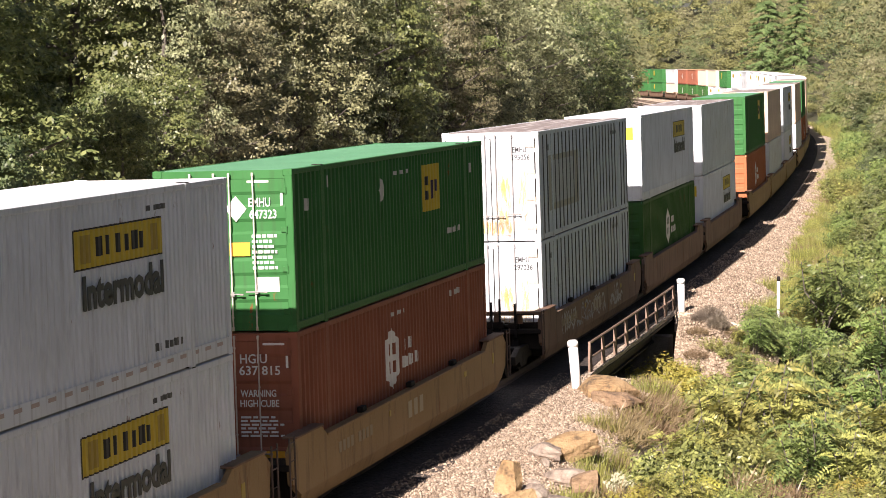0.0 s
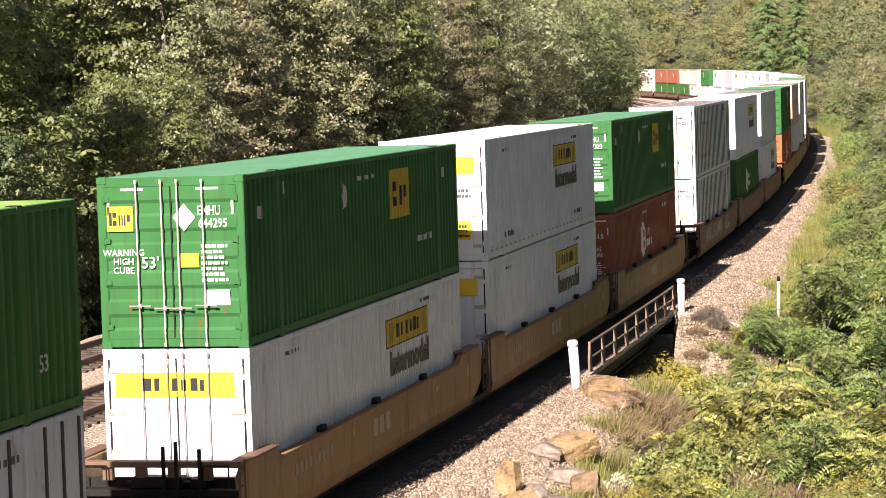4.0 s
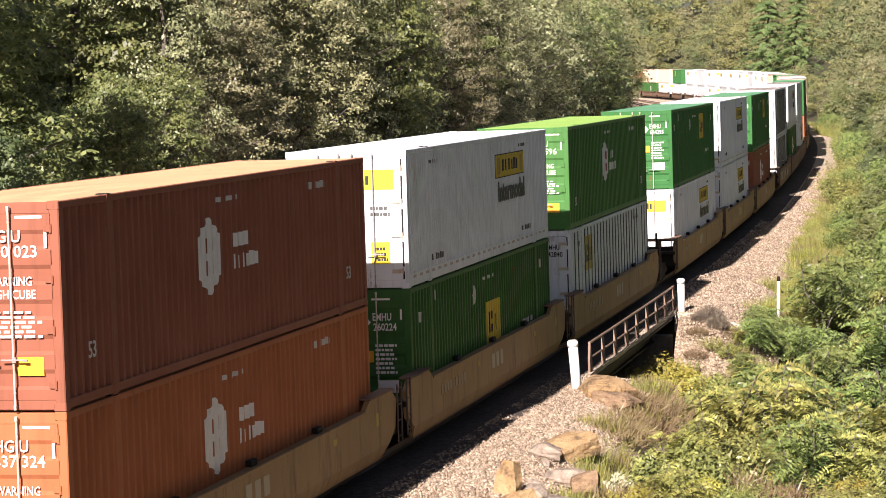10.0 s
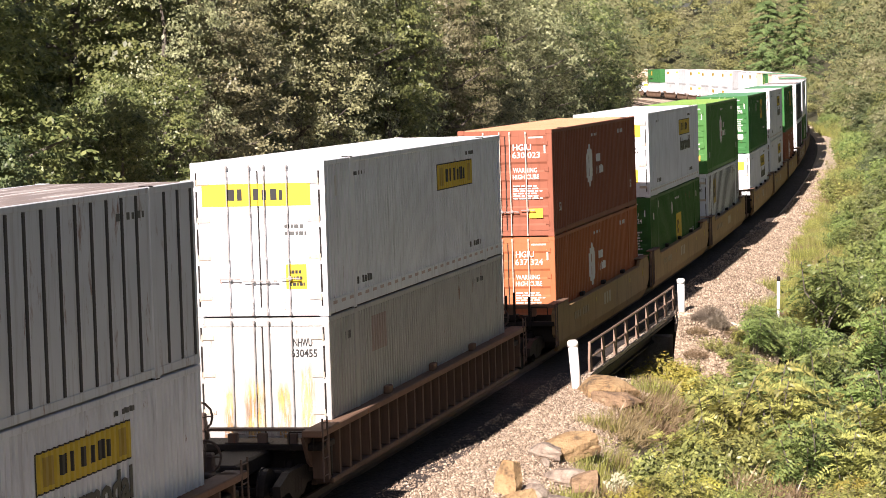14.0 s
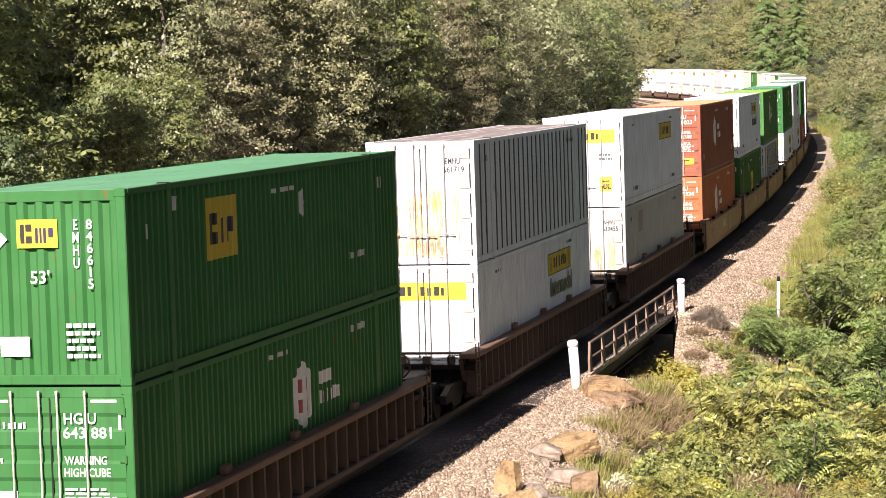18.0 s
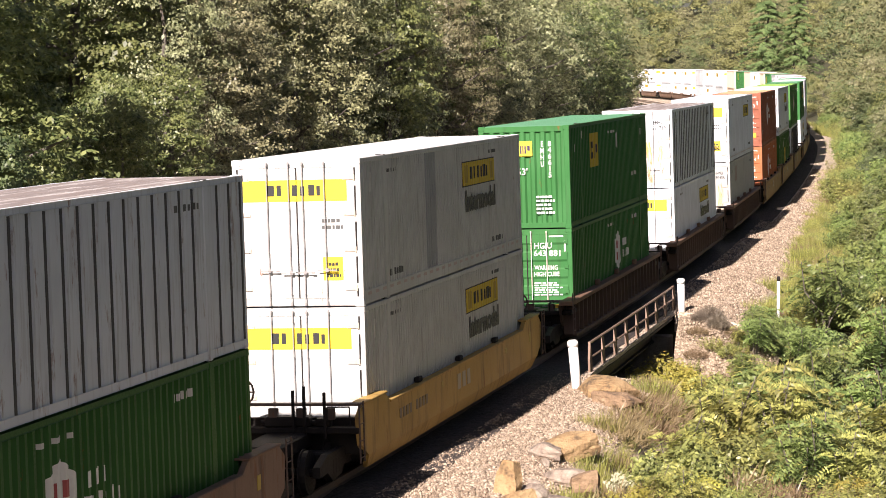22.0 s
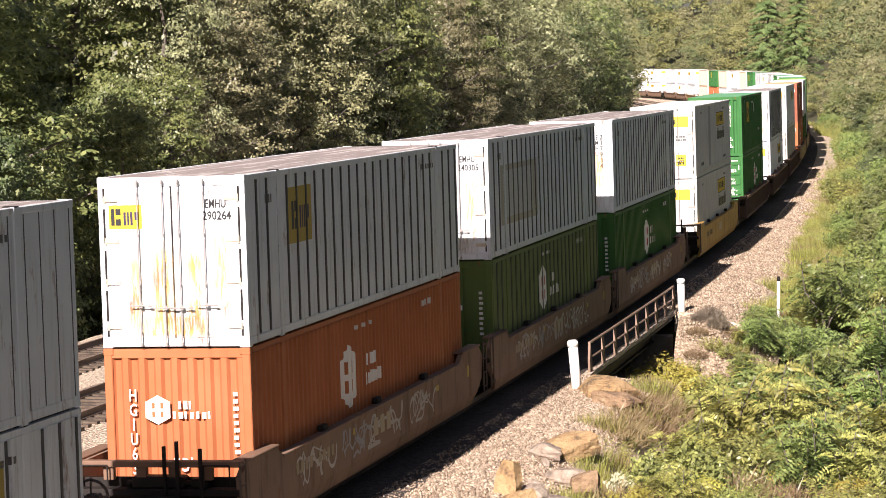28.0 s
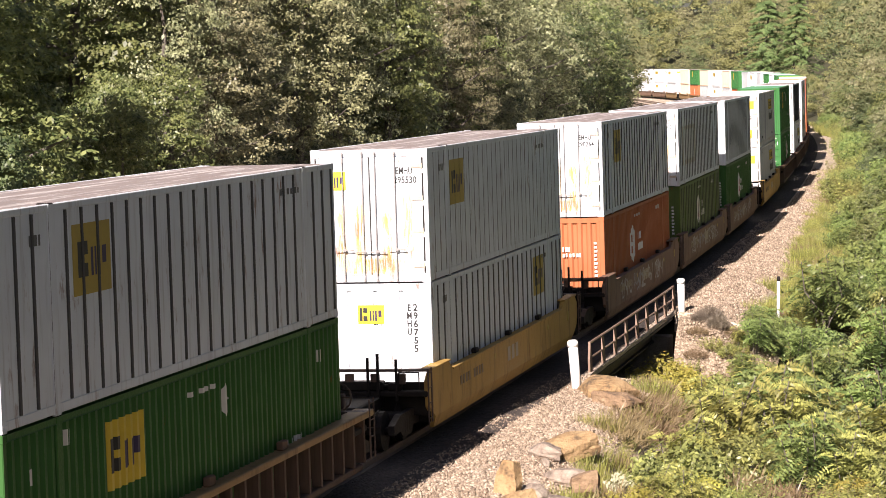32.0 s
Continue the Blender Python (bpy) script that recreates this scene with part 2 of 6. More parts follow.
M_OLDYELLOW = plain_paint("faded yellow panel", (0.42, 0.30, 0.045))
M_AMBER = plain_paint("amber label", (0.80, 0.42, 0.03))
M_PINKRED = plain_paint("pinkish red lettering", (0.42, 0.09, 0.09))
M_BLUE = plain_paint("dark violet lettering", (0.035, 0.022, 0.075))
M_TAPE = plain_paint("faded reflective tape", (0.50, 0.40, 0.38))
M_RUSTSTREAK = stain_material()
M_RUSTRAIL = painted("rusted dark rail", (0.12, 0.088, 0.075), (0.06, 0.04, 0.03), 0.6, 0.7, rust=0.5)
M_OLDSIGN = plain_paint("brown frame of an old sign", (0.44, 0.41, 0.35))
M_FAINT = plain_paint("worn faint lettering", (0.28, 0.22, 0.14))
M_DARKMARK = plain_paint("dull dark lettering", (0.16, 0.11, 0.06))
M_PALEMARK = plain_paint("pale worn lettering", (0.38, 0.32, 0.23))
M_OLDFIELD = plain_paint("grey field of an old sign", (0.53, 0.55, 0.56))
M_OLDRED = plain_paint("faded red paint patch", (0.36, 0.29, 0.27))
M_PATCH = painted("grey repair panel", (0.33, 0.345, 0.365), (0.1, 0.08, 0.07), 0.5)
M_RIB = plain_paint("dark wall strip", (0.062, 0.062, 0.064), 0.7)
M_GHOST = plain_paint("pale patch of old paint", (0.62, 0.62, 0.60))
M_GRAVEL = gravel_material()
# Oil stains, with the train's shade painted into the dark tones.
M_OILSHADE = gravel_material("oil-stained ballast darkened for train shade", ((0.036, 0.028, 0.025), (0.068, 0.053, 0.046), (0.115, 0.092, 0.078)), (0.036, 0.028, 0.025))
M_EARTHY = gravel_material("earthy crushed stone", ((0.20, 0.15, 0.10), (0.36, 0.28, 0.20), (0.52, 0.42, 0.31)), (0.25, 0.19, 0.13))
M_SOIL = soil_material()
M_ROCK = rock_material("tawny sandstone", (0.36, 0.225, 0.105), (0.54, 0.38, 0.20), (0.055, 0.035, 0.025))
M_ROCKGREY = rock_material("grey sandstone", (0.30, 0.23, 0.18), (0.52, 0.44, 0.36), (0.06, 0.045, 0.038))
M_ROCKRED = rock_material("reddish sandstone", (0.28, 0.18, 0.105), (0.44, 0.31, 0.19), (0.05, 0.035, 0.03))
M_CONCRETE = rock_material("old concrete", (0.27, 0.25, 0.22), (0.38, 0.35, 0.31), (0.10, 0.09, 0.08))
M_RAIL = painted("railhead steel", (0.20, 0.15, 0.12), (0.1, 0.06, 0.04), 0.5, 0.5)
M_TIE = rock_material("weathered tie timber", (0.10, 0.075, 0.055), (0.17, 0.13, 0.10), (0.04, 0.03, 0.025))
M_PIPE = plain_paint("white plastic pipe", (0.84, 0.84, 0.82), 0.4)
M_BARK = rock_material("bark", (0.10, 0.085, 0.07), (0.20, 0.18, 0.155), (0.03, 0.025, 0.02))
M_LEAF_A = foliage("broad green leaves", (0.055, 0.088, 0.028), (0.325, 0.365, 0.135))
M_LEAF_B = foliage("olive leaves", (0.092, 0.108, 0.052), (0.44, 0.455, 0.245))
M_LEAF_C = foliage("deep green leaves", (0.036, 0.060, 0.025), (0.185, 0.22, 0.095))
M_LEAF_D = foliage("early autumn leaves", (0.11, 0.108, 0.056), (0.43, 0.42, 0.225))
M_LEAF_E = foliage("yellow-green leaves", (0.09, 0.105, 0.03), (0.56, 0.56, 0.16))
M_LEAF_F = foliage("fern-like green leaves", (0.05, 0.09, 0.028), (0.315, 0.39, 0.12))
M_LEAF_G = foliage("bramble leaves", (0.07, 0.09, 0.03), (0.42, 0.45, 0.14), patch=3.0)
M_LEAF_E2 = foliage("yellowing leaves", (0.10, 0.11, 0.034), (0.35, 0.345, 0.125))
M_FAR_A = foliage("yellow-green leaves far off", (0.13, 0.145, 0.05), (0.37, 0.365, 0.15), 0.3, 0.65)
M_FAR_B = foliage("olive leaves far off", (0.105, 0.12, 0.05), (0.31, 0.31, 0.155), 0.3, 0.65)
M_FAR_C = foliage("green leaves far off", (0.08, 0.115, 0.042), (0.25, 0.30, 0.135), 0.3, 0.65)
M_NEEDLE = foliage("needle sprays", (0.075, 0.125, 0.042), (0.21, 0.285, 0.10), 0.2, 0.6)
M_GOLD = foliage("golden flower heads", (0.24, 0.22, 0.04), (0.53, 0.47, 0.11), 0.2)
M_STRAW = foliage("dry stalks", (0.15, 0.105, 0.055), (0.38, 0.29, 0.165), 0.2)
M_TWIG = foliage("dead grey twigs", (0.10, 0.08, 0.062), (0.26, 0.215, 0.165), 0.1)
M_SEED = foliage("pale flower plumes", (0.45, 0.46, 0.30), (0.66, 0.66, 0.48), 0.25)


# ---- mesh helpers ----
def box(bm, x0, x1, y0, y1, z0, z1, bevel=0.0):
    r = bmesh.ops.create_cube(bm, size=1.0)
    vs = r["verts"]
    for v in vs:
        v.co = Vector(((x0 + x1) / 2 + v.co.x * (x1 - x0), (y0 + y1) / 2 + v.co.y * (y1 - y0), (z0 + z1) / 2 + v.co.z * (z1 - z0)))
    if bevel:
        es = list({e for v in vs for e in v.link_edges})
        bmesh.ops.bevel(bm, geom=es, offset=bevel, segments=1, affect="EDGES")


def rod(bm, a, b, r, n=6, r2=None):
    a, b = Vector(a), Vector(b)
    d = b - a
    m = Matrix.Translation((a + b) / 2) @ d.to_track_quat("Z", "Y").to_matrix().to_4x4()
    bmesh.ops.create_cone(bm, cap_ends=True, segments=n, radius1=r, radius2=r if r2 is None else r2, depth=d.length, matrix=m)


def plate(bm, pts, axis, a, b):
    """A flat polygon, given by two coordinates, given thickness from a to b along axis (0, 1 or 2)."""
    def p3(p, w):
        q = list(p)
        q.insert(axis, w)
        return q
    lo = [bm.verts.new(p3(p, a)) for p in pts]
    hi = [bm.verts.new(p3(p, b)) for p in pts]
    n = len(pts)
    bm.faces.new(lo)
    bm.faces.new(hi[::-1])
    for i in range(n):
        bm.faces.new((lo[i], hi[i], hi[(i + 1) % n], lo[(i + 1) % n]))


def mesh_of(name, bm, material, smooth=False):
    bmesh.ops.recalc_face_normals(bm, faces=bm.faces)
    me = bpy.data.meshes.new(name)
    bm.to_mesh(me)
    bm.free()
    me.materials.append(material)
    if smooth:
        me.shade_smooth()
    return me


def part(name, bm, material, parent, label="", smooth=False):
    me = bm if isinstance(bm, bpy.types.Mesh) else mesh_of(name, bm, material, smooth)
    ob = new(name, me)
    ob.parent = parent
    if label:
        tagged(ob, label)
    return ob


MESHES = {}


def cached(key, name, material, build, smooth=False):
    """One mesh for all alike pieces."""
    k = (key, material.name)
    if k not in MESHES:
        bm = bmesh.new()
        build(bm)
        MESHES[k] = mesh_of(name, bm, material, smooth)
    return MESHES[k]


def shared(name, key, material, build, parent, label="", where=None, smooth=False):
    ob = part(name, cached(key, name, material, build, smooth), material, parent, label)
    if where is not None:
        ob.matrix_basis = where if isinstance(where, Matrix) else Matrix.Translation(where)
    return ob


def text_mesh(txt, height, material, width=None, vertical=False, bold=0.012):
    """Letters of the built-in font as a thin mesh, centred, in the plane of x and y."""
    k = ("text", txt, height, width, vertical, material.name, bold)
    if k not in MESHES:
        cu = bpy.data.curves.new("lettering", "FONT")
        cu.body, cu.size, cu.extrude = ("\n".join(txt) if vertical else txt), 1.0, 0.004
        cu.align_x, cu.align_y = "CENTER", "CENTER"
        cu.space_line = 0.85
        cu.offset = bold
        cu.resolution_u = 2
        ob = bpy.data.objects.new("lettering", cu)
        scene.collection.objects.link(ob)
        bpy.context.view_layer.update()
        me = bpy.data.meshes.new_from_object(ob.evaluated_get(bpy.context.evaluated_depsgraph_get()))
        bpy.data.objects.remove(ob)
        n = len(me.vertices)
        co = np.empty(n * 3, np.float32)
        me.vertices.foreach_get("co", co)
        co = co.reshape(-1, 3)
        lo, hi = co.min(0), co.max(0)
        sc = height / max(1e-6, hi[1] - lo[1])
        sx = width / max(1e-6, hi[0] - lo[0]) if width else sc
        co[:, 0] = (co[:, 0] - (lo[0] + hi[0]) / 2) * sx
        co[:, 1] = (co[:, 1] - (lo[1] + hi[1]) / 2) * sc
        me.vertices.foreach_set("co", co.ravel())
        me.materials.clear()
        me.materials.append(material)
        me.name = "lettering"
        MESHES[k] = me
    return MESHES[k]


# ---- ground, roadbed, bridge ----
def smooth01(a):
    a = min(max(a, 0.0), 1.0)
    return a * a * (3 - 2 * a)


CREEK = (38.2, 54.2)


def terrain(s, l):
    """Height of the ground over the rails' level."""
    h = -0.75
    if l > 4.0:
        gully = 2.0 * math.exp(-((s - 46) / 24) ** 2)
        h -= min((l - 4.0) * 0.55, gully)
        up = smooth01((s - 72) / 60)
        h += up * min(0.42 * max(0.0, l - 4.6), 26.0)
        # Unseen rise right of the camera, added to cut skylight on the train.
        h += smooth01((l - 13) / 40) * 9.0 * (1 - up)
    if l < -15.0:
        h += min(0.30 * (-l - 15.0), 30.0)
    if CREEK[0] - 1.2 < s < CREEK[1] + 1.2 and -22 < l < 30:
        h = min(h, -0.75 - 2.6 * smooth01(min(s - CREEK[0] + 1.2, CREEK[1] + 1.2 - s) / 1.2))
    p = at(s, l)
    d = math.hypot(p.x - EYE.x, p.y - EYE.y)
    knoll = EYE.z - 1.65 - rise(s)
    h = h + (knoll - h) * (1 - smooth01((d - 2.5) / 9.0))
    n = noise.noise(Vector((s * 0.11, l * 0.11, 3.1))) * 0.35 + noise.noise(Vector((s * 0.4, l * 0.4, 7.7))) * 0.10
    return h + n * smooth01((abs(l) - 3.8) / 2.5)


def build_ground():
    ss = [-2500, -900, -400] + list(np.arange(-200, -60, 12.0)) + list(np.arange(-60, 110, 1.5)) + list(np.arange(110, 300, 5.0)) + list(np.arange(300, 720, 15.0)) + [800, 1000, 1500, 4000]
    ls = [-2500, -900, -400, -250, -160] + list(np.arange(-110, -20, 8.0)) + list(np.arange(-20, 24, 1.0)) + list(np.arange(24, 110, 7.0)) + [150, 250, 400, 900, 2500]
    vs = [tuple(at(s, l, terrain(s, l))) for s in ss for l in ls]
    n = len(ls)
    fs = [(i * n + j, i * n + j + 1, (i + 1) * n + j + 1, (i + 1) * n + j) for i in range(len(ss) - 1) for j in range(n - 1)]
    me = bpy.data.meshes.new("ground")
    me.from_pydata(vs, [], fs)
    me.materials.append(M_SOIL)
    me.shade_smooth()
    tagged(new("ground", me), "leaf-strewn forest floor beside the railway", "ground", kind="structure")


def strip_mesh(name, s0, s1, step, section, material, rough=0.0):
    """A strip with a constant cross-section (l, h), closed all round, that follows the track."""
    ss = list(np.arange(s0, s1, step)) + [s1]
    n = len(section)
    vs = []
    for s in ss:
        for l, h in section:
            j = noise.noise(Vector((s * 1.7, l * 1.7, 0.5))) * rough if h > -0.5 else 0.0
            vs.append(tuple(at(s, l, h + j)))
    fs = []
    for i in range(len(ss) - 1):
        for j in range(n):
            k = (j + 1) % n
            fs.append((i * n + j, i * n + k, (i + 1) * n + k, (i + 1) * n + j))
    fs.append(tuple(range(n)))
    fs.append(tuple(range((len(ss) - 1) * n, len(ss) * n))[::-1])
    me = bpy.data.meshes.new(name)
    me.from_pydata(vs, [], fs)
    bm = bmesh.new()
    bm.from_mesh(me)
    bmesh.ops.recalc_face_normals(bm, faces=bm.faces)
    bm.to_mesh(me)
    bm.free()
    me.materials.append(material)
    return me


def ribbon(name, s0, s1, step, section, material, label, category, rough=0.0):
    return tagged(new(name, strip_mesh(name, s0, s1, step, section, material, rough)), label, category, kind="structure")


def build_roadbed():
    ribbon("roadbed_main", -120, 700, 0.7, [(-15.8, -1.2), (-14.6, -0.30), (-11.0, -0.22), (-6.0, -0.26), (-4.0, -0.24), (-2.0, -0.22), (-1.0, -0.185), (0.0, -0.18), (1.0, -0.185), (1.6, -0.20), (2.1, -0.25), (2.4, -0.26), (2.4, -0.37), (-5.0, -0.66)], M_GRAVEL,
           "tan and grey crushed-stone ballast under the tracks", "ballast", 0.035)
    # Runs past the rails so its colour deepens the shade beside the train.
    ribbon("roadbed_centre", -120, 700, 0.7, [(-1.72, -0.30), (-1.62, -0.195), (-1.0, -0.165), (0.0, -0.16), (1.0, -0.165), (1.50, -0.175), (1.85, -0.20), (2.15, -0.228), (2.28, -0.34)], M_OILSHADE,
           "oil-stained ballast with the train's shade in its colour", "ballast", 0.03)
    for s0, s1, step in ((-120, 37.2, 0.7), (55.4, 700, 0.8)):
        ribbon("roadbed_verge", s0, s1, step, [(2.4, -0.265), (3.0, -0.29), (3.5, -0.34), (4.0, -0.45), (4.6, -0.70), (5.3, -1.4), (4.4, -3.6), (2.4, -3.6)], M_GRAVEL,
               "tan and grey crushed-stone shoulder beside the track", "ballast", 0.045)
    for l in (-0.7175, 0.7175, -9.32, -7.88, -13.22, -11.78):
        w = 0.036
        ribbon("rail", -120, 700, 1.0, [(l - 0.07, -0.17), (l - 0.07, -0.155), (l - 0.012, -0.13), (l - 0.012, -0.05), (l - w, -0.035), (l - w, 0.0),
                                         (l + w, 0.0), (l + w, -0.035), (l + 0.012, -0.05), (l + 0.012, -0.13), (l + 0.07, -0.155), (l + 0.07, -0.17)], M_RAIL,
               "worn steel rail with a polished head", "rail")
    for c in (0.0, -8.6, -12.5):
        bm = bmesh.new()
        for i, s in enumerate(np.arange(-60, 260, 0.55)):
            m = Matrix.Translation(at(s, c, -0.272 if c == 0.0 else -0.255)) @ Matrix.Rotation(heading(s) + random.uniform(-.01, .01), 4, "Z")
            r = bmesh.ops.create_cube(bm, size=1.0, matrix=m @ Matrix.Diagonal((2.55 + random.uniform(-.06, .06), 0.23, 0.17, 1)))
        me = mesh_of("tie", bm, M_TIE)
        tagged(new("railway_ties", me), "weathered dark timber ties under the rails", "railway tie", kind="stuff")


def build_bridge():
    s0, s1 = CREEK
    girder = strip_mesh("girder", s0 - 0.6, s1 + 0.6, 1.6, [(1.60, -1.15), (1.88, -1.15), (1.88, -1.10), (1.80, -1.08), (1.80, -0.50), (2.42, -0.46), (2.42, -0.375), (1.60, -0.45)], M_DARK)
    root = tagged(new("railway_bridge"), "small dark steel railway bridge on concrete abutments over a creek", "bridge")
    root.matrix_basis = Matrix.Translation(at(50, 2.4, -3.3))
    inv = root.matrix_basis.inverted()

    def world_part(name, me, mat, label=""):
        ob = part(name, me, mat, root, label)
        ob.matrix_basis = inv
        return ob
    world_part("girder", girder, M_DARK)
    for s, d in ((s0 - 0.4, 1), (s1 + 0.4, -1)):
        bm = bmesh.new()
        wall = Matrix.Translation(at(s, -3.0, -2.2)) @ Matrix.Rotation(heading(s), 4, "Z")
        bmesh.ops.create_cube(bm, size=1.0, matrix=wall @ Matrix.Diagonal((10.8, 0.8, 2.5, 1)))
        bmesh.ops.bevel(bm, geom=bm.edges[:], offset=0.04, segments=1, affect="EDGES")
        world_part("abutment", mesh_of("abutment", bm, M_CONCRETE), M_CONCRETE, "weathered grey concrete abutment")
    # railing: posts with a wide foot, a top rail and a middle rail
    R0, R1, N = 38.0, 55.9, 9
    rl = 2.30

    def post_mesh(bm):
        plate(bm, ((-0.075, 0.0), (-0.11, 0.46), (-0.03, 0.92), (0.03, 0.92), (0.11, 0.46), (0.075, 0.0)), 0, -0.03, 0.03)
        rod(bm, (0.02, 0.30, 0.02), (0.02, 0.16, 0.46), 0.022, 5)
        rod(bm, (0.02, 0.16, 0.46), (0.02, 0.03, 0.90), 0.018, 5)
    for i in range(N):
        s = R0 + (R1 - R0) * i / (N - 1)
        ob = shared("railing_post", "railpost", M_OLDRAIL, post_mesh, root, "rusty brown steel post")
        ob.matrix_basis = inv @ Matrix.Translation(at(s, rl, -0.36)) @ Matrix.Rotation(heading(s), 4, "Z") @ Matrix.Diagonal((1, 1, 1.0, 1))
    for h, r in ((0.53, 0.035), (0.12, 0.026)):
        me = strip_mesh("rail_bar", R0, R1, 1.07, [(rl + r * math.cos(a), h + r * math.sin(a)) for a in np.arange(0, 6.28, 1.047)], M_OLDRAIL)
        world_part("rail_bar", me, M_OLDRAIL, "pale worn handrail pipe" if h > 0.3 else "")


M_OLDRAIL = painted("rusty railing paint", (0.24, 0.17, 0.13), (0.12, 0.07, 0.04), 0.6, 0.6, rust=0.4)


def build_pipe(s, l, height, radius, lean_x, lean_y, banded=False):
    root = tagged(new("marker_post"), "white plastic pipe marker post set in the ballast" if not banded else "thin white marker post with a dark tip among weeds",
                  "post", "marker posts along the track")
    root.matrix_basis = Matrix.Translation(at(s, l, terrain(s, l) if l > 4.3 else -0.42)) @ Euler((radians(lean_y), radians(lean_x), 0)).to_matrix().to_4x4()

    def tube(bm):
        rod(bm, (0, 0, -0.1), (0, 0, height), radius, 16)
    part("pipe", mesh_of("pipe", tube_bm(tube), M_PIPE, True), M_PIPE, root)

    def cap(bm):
        rod(bm, (0, 0, height - 0.12), (0, 0, height + 0.015), radius * 1.12, 16)
        rod(bm, (0, 0, height + 0.01), (0, 0, height + 0.05), radius * 1.12, 16, radius * 0.7)
    part("cap", mesh_of("cap", tube_bm(cap), M_DARK if banded else M_PIPE, True), M_PIPE, root)


def rubble_height(s, l):
    return -3.5 + smooth01((s - 50.2) / 3.9) * (3.08 - 1.3 * smooth01((l - 3.6) / 2.4))


def build_rubble():
    """The loose slope of stone that falls from the shoulder to the creek."""
    ss, ls = np.arange(49.8, 57.01, 0.32), np.arange(2.72, 6.01, 0.32)
    vs = []
    for s in ss:
        for l in ls:
            h = rubble_height(s, l) - 0.05 * (s > 56.4)
            h += noise.noise(Vector((s * 1.3, l * 1.3, 4.0))) * 0.16 + noise.noise(Vector((s * 4, l * 4, 9.0))) * 0.07
            vs.append(tuple(at(s, l, h)))
    n = len(ls)
    fs = [(i * n + j, i * n + j + 1, (i + 1) * n + j + 1, (i + 1) * n + j) for i in range(len(ss) - 1) for j in range(n - 1)]
    me = bpy.data.meshes.new("creek_bank")
    me.from_pydata(vs, [], fs)
    me.materials.append(M_EARTHY)
    tagged(new("creek_bank", me), "loose slope of pale crushed stone beside the creek", "bank", kind="structure")


def build_stones():
    """Loose ballast stones that lie on the shoulder, far too many to count."""
    rnd = np.random.default_rng(3)
    for name, s0, s1, l0, l1, n, size, slope in (("loose_stones", 16, 37.2, 1.66, 4.7, 20000, 0.034, 0), ("loose_stones", 55.6, 104, 1.66, 4.5, 19000, 0.044, 0), ("loose_stones", 104, 170, 2.3, 4.3, 9000, 0.058, 0), ("creek_rubble", 50.6, 56.6, 2.8, 5.8, 2600, 0.045, 1)):
        s, l = rnd.uniform(s0, s1, n), rnd.uniform(l0, l1, n)
        shoulder = np.interp(l, (1.6, 2.1, 2.4, 3.0, 3.5, 4.0, 4.6, 5.3), (-0.20, -0.25, -0.262, -0.29, -0.34, -0.45, -0.70, -1.4))
        if slope:
            t = np.clip((s - 50.2) / 3.9, 0, 1)
            e = np.clip((l - 3.6) / 2.4, 0, 1)
            t, e = t * t * (3 - 2 * t), e * e * (3 - 2 * e)
            shoulder = -3.5 + t * (3.08 - 1.3 * e)
        p = np.array([at(a, b_, h) for a, b_, h in zip(s, l, shoulder)])
        r = size * rnd.uniform(0.55, 1.5, (n, 1))
        shape = np.array(((1, 0, 0), (-0.35, 0.95, 0), (-0.5, -0.85, 0), (0.1, 0.1, 0.8), (0, 0, -0.7)), float)
        a = rnd.uniform(0, 6.28, n)
        rot = np.zeros((n, 3, 3))
        rot[:, 0, 0], rot[:, 0, 1], rot[:, 1, 0], rot[:, 1, 1], rot[:, 2, 2] = np.cos(a), -np.sin(a), np.sin(a), np.cos(a), 1
        v = np.einsum("nij,kj->nki", rot, shape) * r[:, None, :] * rnd.uniform(0.6, 1.35, (n, 5, 1))
        v += p[:, None, :] + np.array((0, 0, 1.0)) * (rnd.uniform(-0.1, 0.45, n) * r[:, 0])[:, None, None]
        tri = np.array(((0, 1, 3), (1, 2, 3), (2, 0, 3), (1, 0, 4), (2, 1, 4), (0, 2, 4)), np.int32)
        idx = (np.arange(n, dtype=np.int32)[:, None, None] * 5 + tri[None]).ravel()
        me = bpy.data.meshes.new(name)
        me.vertices.add(n * 5)
        me.vertices.foreach_set("co", v.astype(np.float32).ravel())
        me.loops.add(len(idx))
        me.loops.foreach_set("vertex_index", idx)
        me.polygons.add(n * 6)
        me.polygons.foreach_set("loop_start", np.arange(0, n * 18, 3, dtype=np.int32))
        me.materials.append(M_STONE)
        me.update(calc_edges=True)
        tagged(new(name, me), "loose tan and grey crushed stones on the shoulder", "stones", kind="stuff")


def stone_material():
    m, nt, bsdf = node_material("loose crushed stone")
    geo = nt.nodes.new("ShaderNodeNewGeometry")
    tone = ramp(nt, geo.outputs["Random Per Island"], ((0.0, (0.15, 0.11, 0.08)), (0.35, (0.28, 0.21, 0.15)), (0.75, (0.41, 0.325, 0.24)), (1.0, (0.60, 0.495, 0.38))))
    nt.links.new(tone.outputs[0], bsdf.inputs["Base Color"])
    bsdf.inputs["Roughness"].default_value = 0.88
    return m


M_STONE = stone_material()


def tube_bm(f):
    bm = bmesh.new()
    f(bm)
    return bm


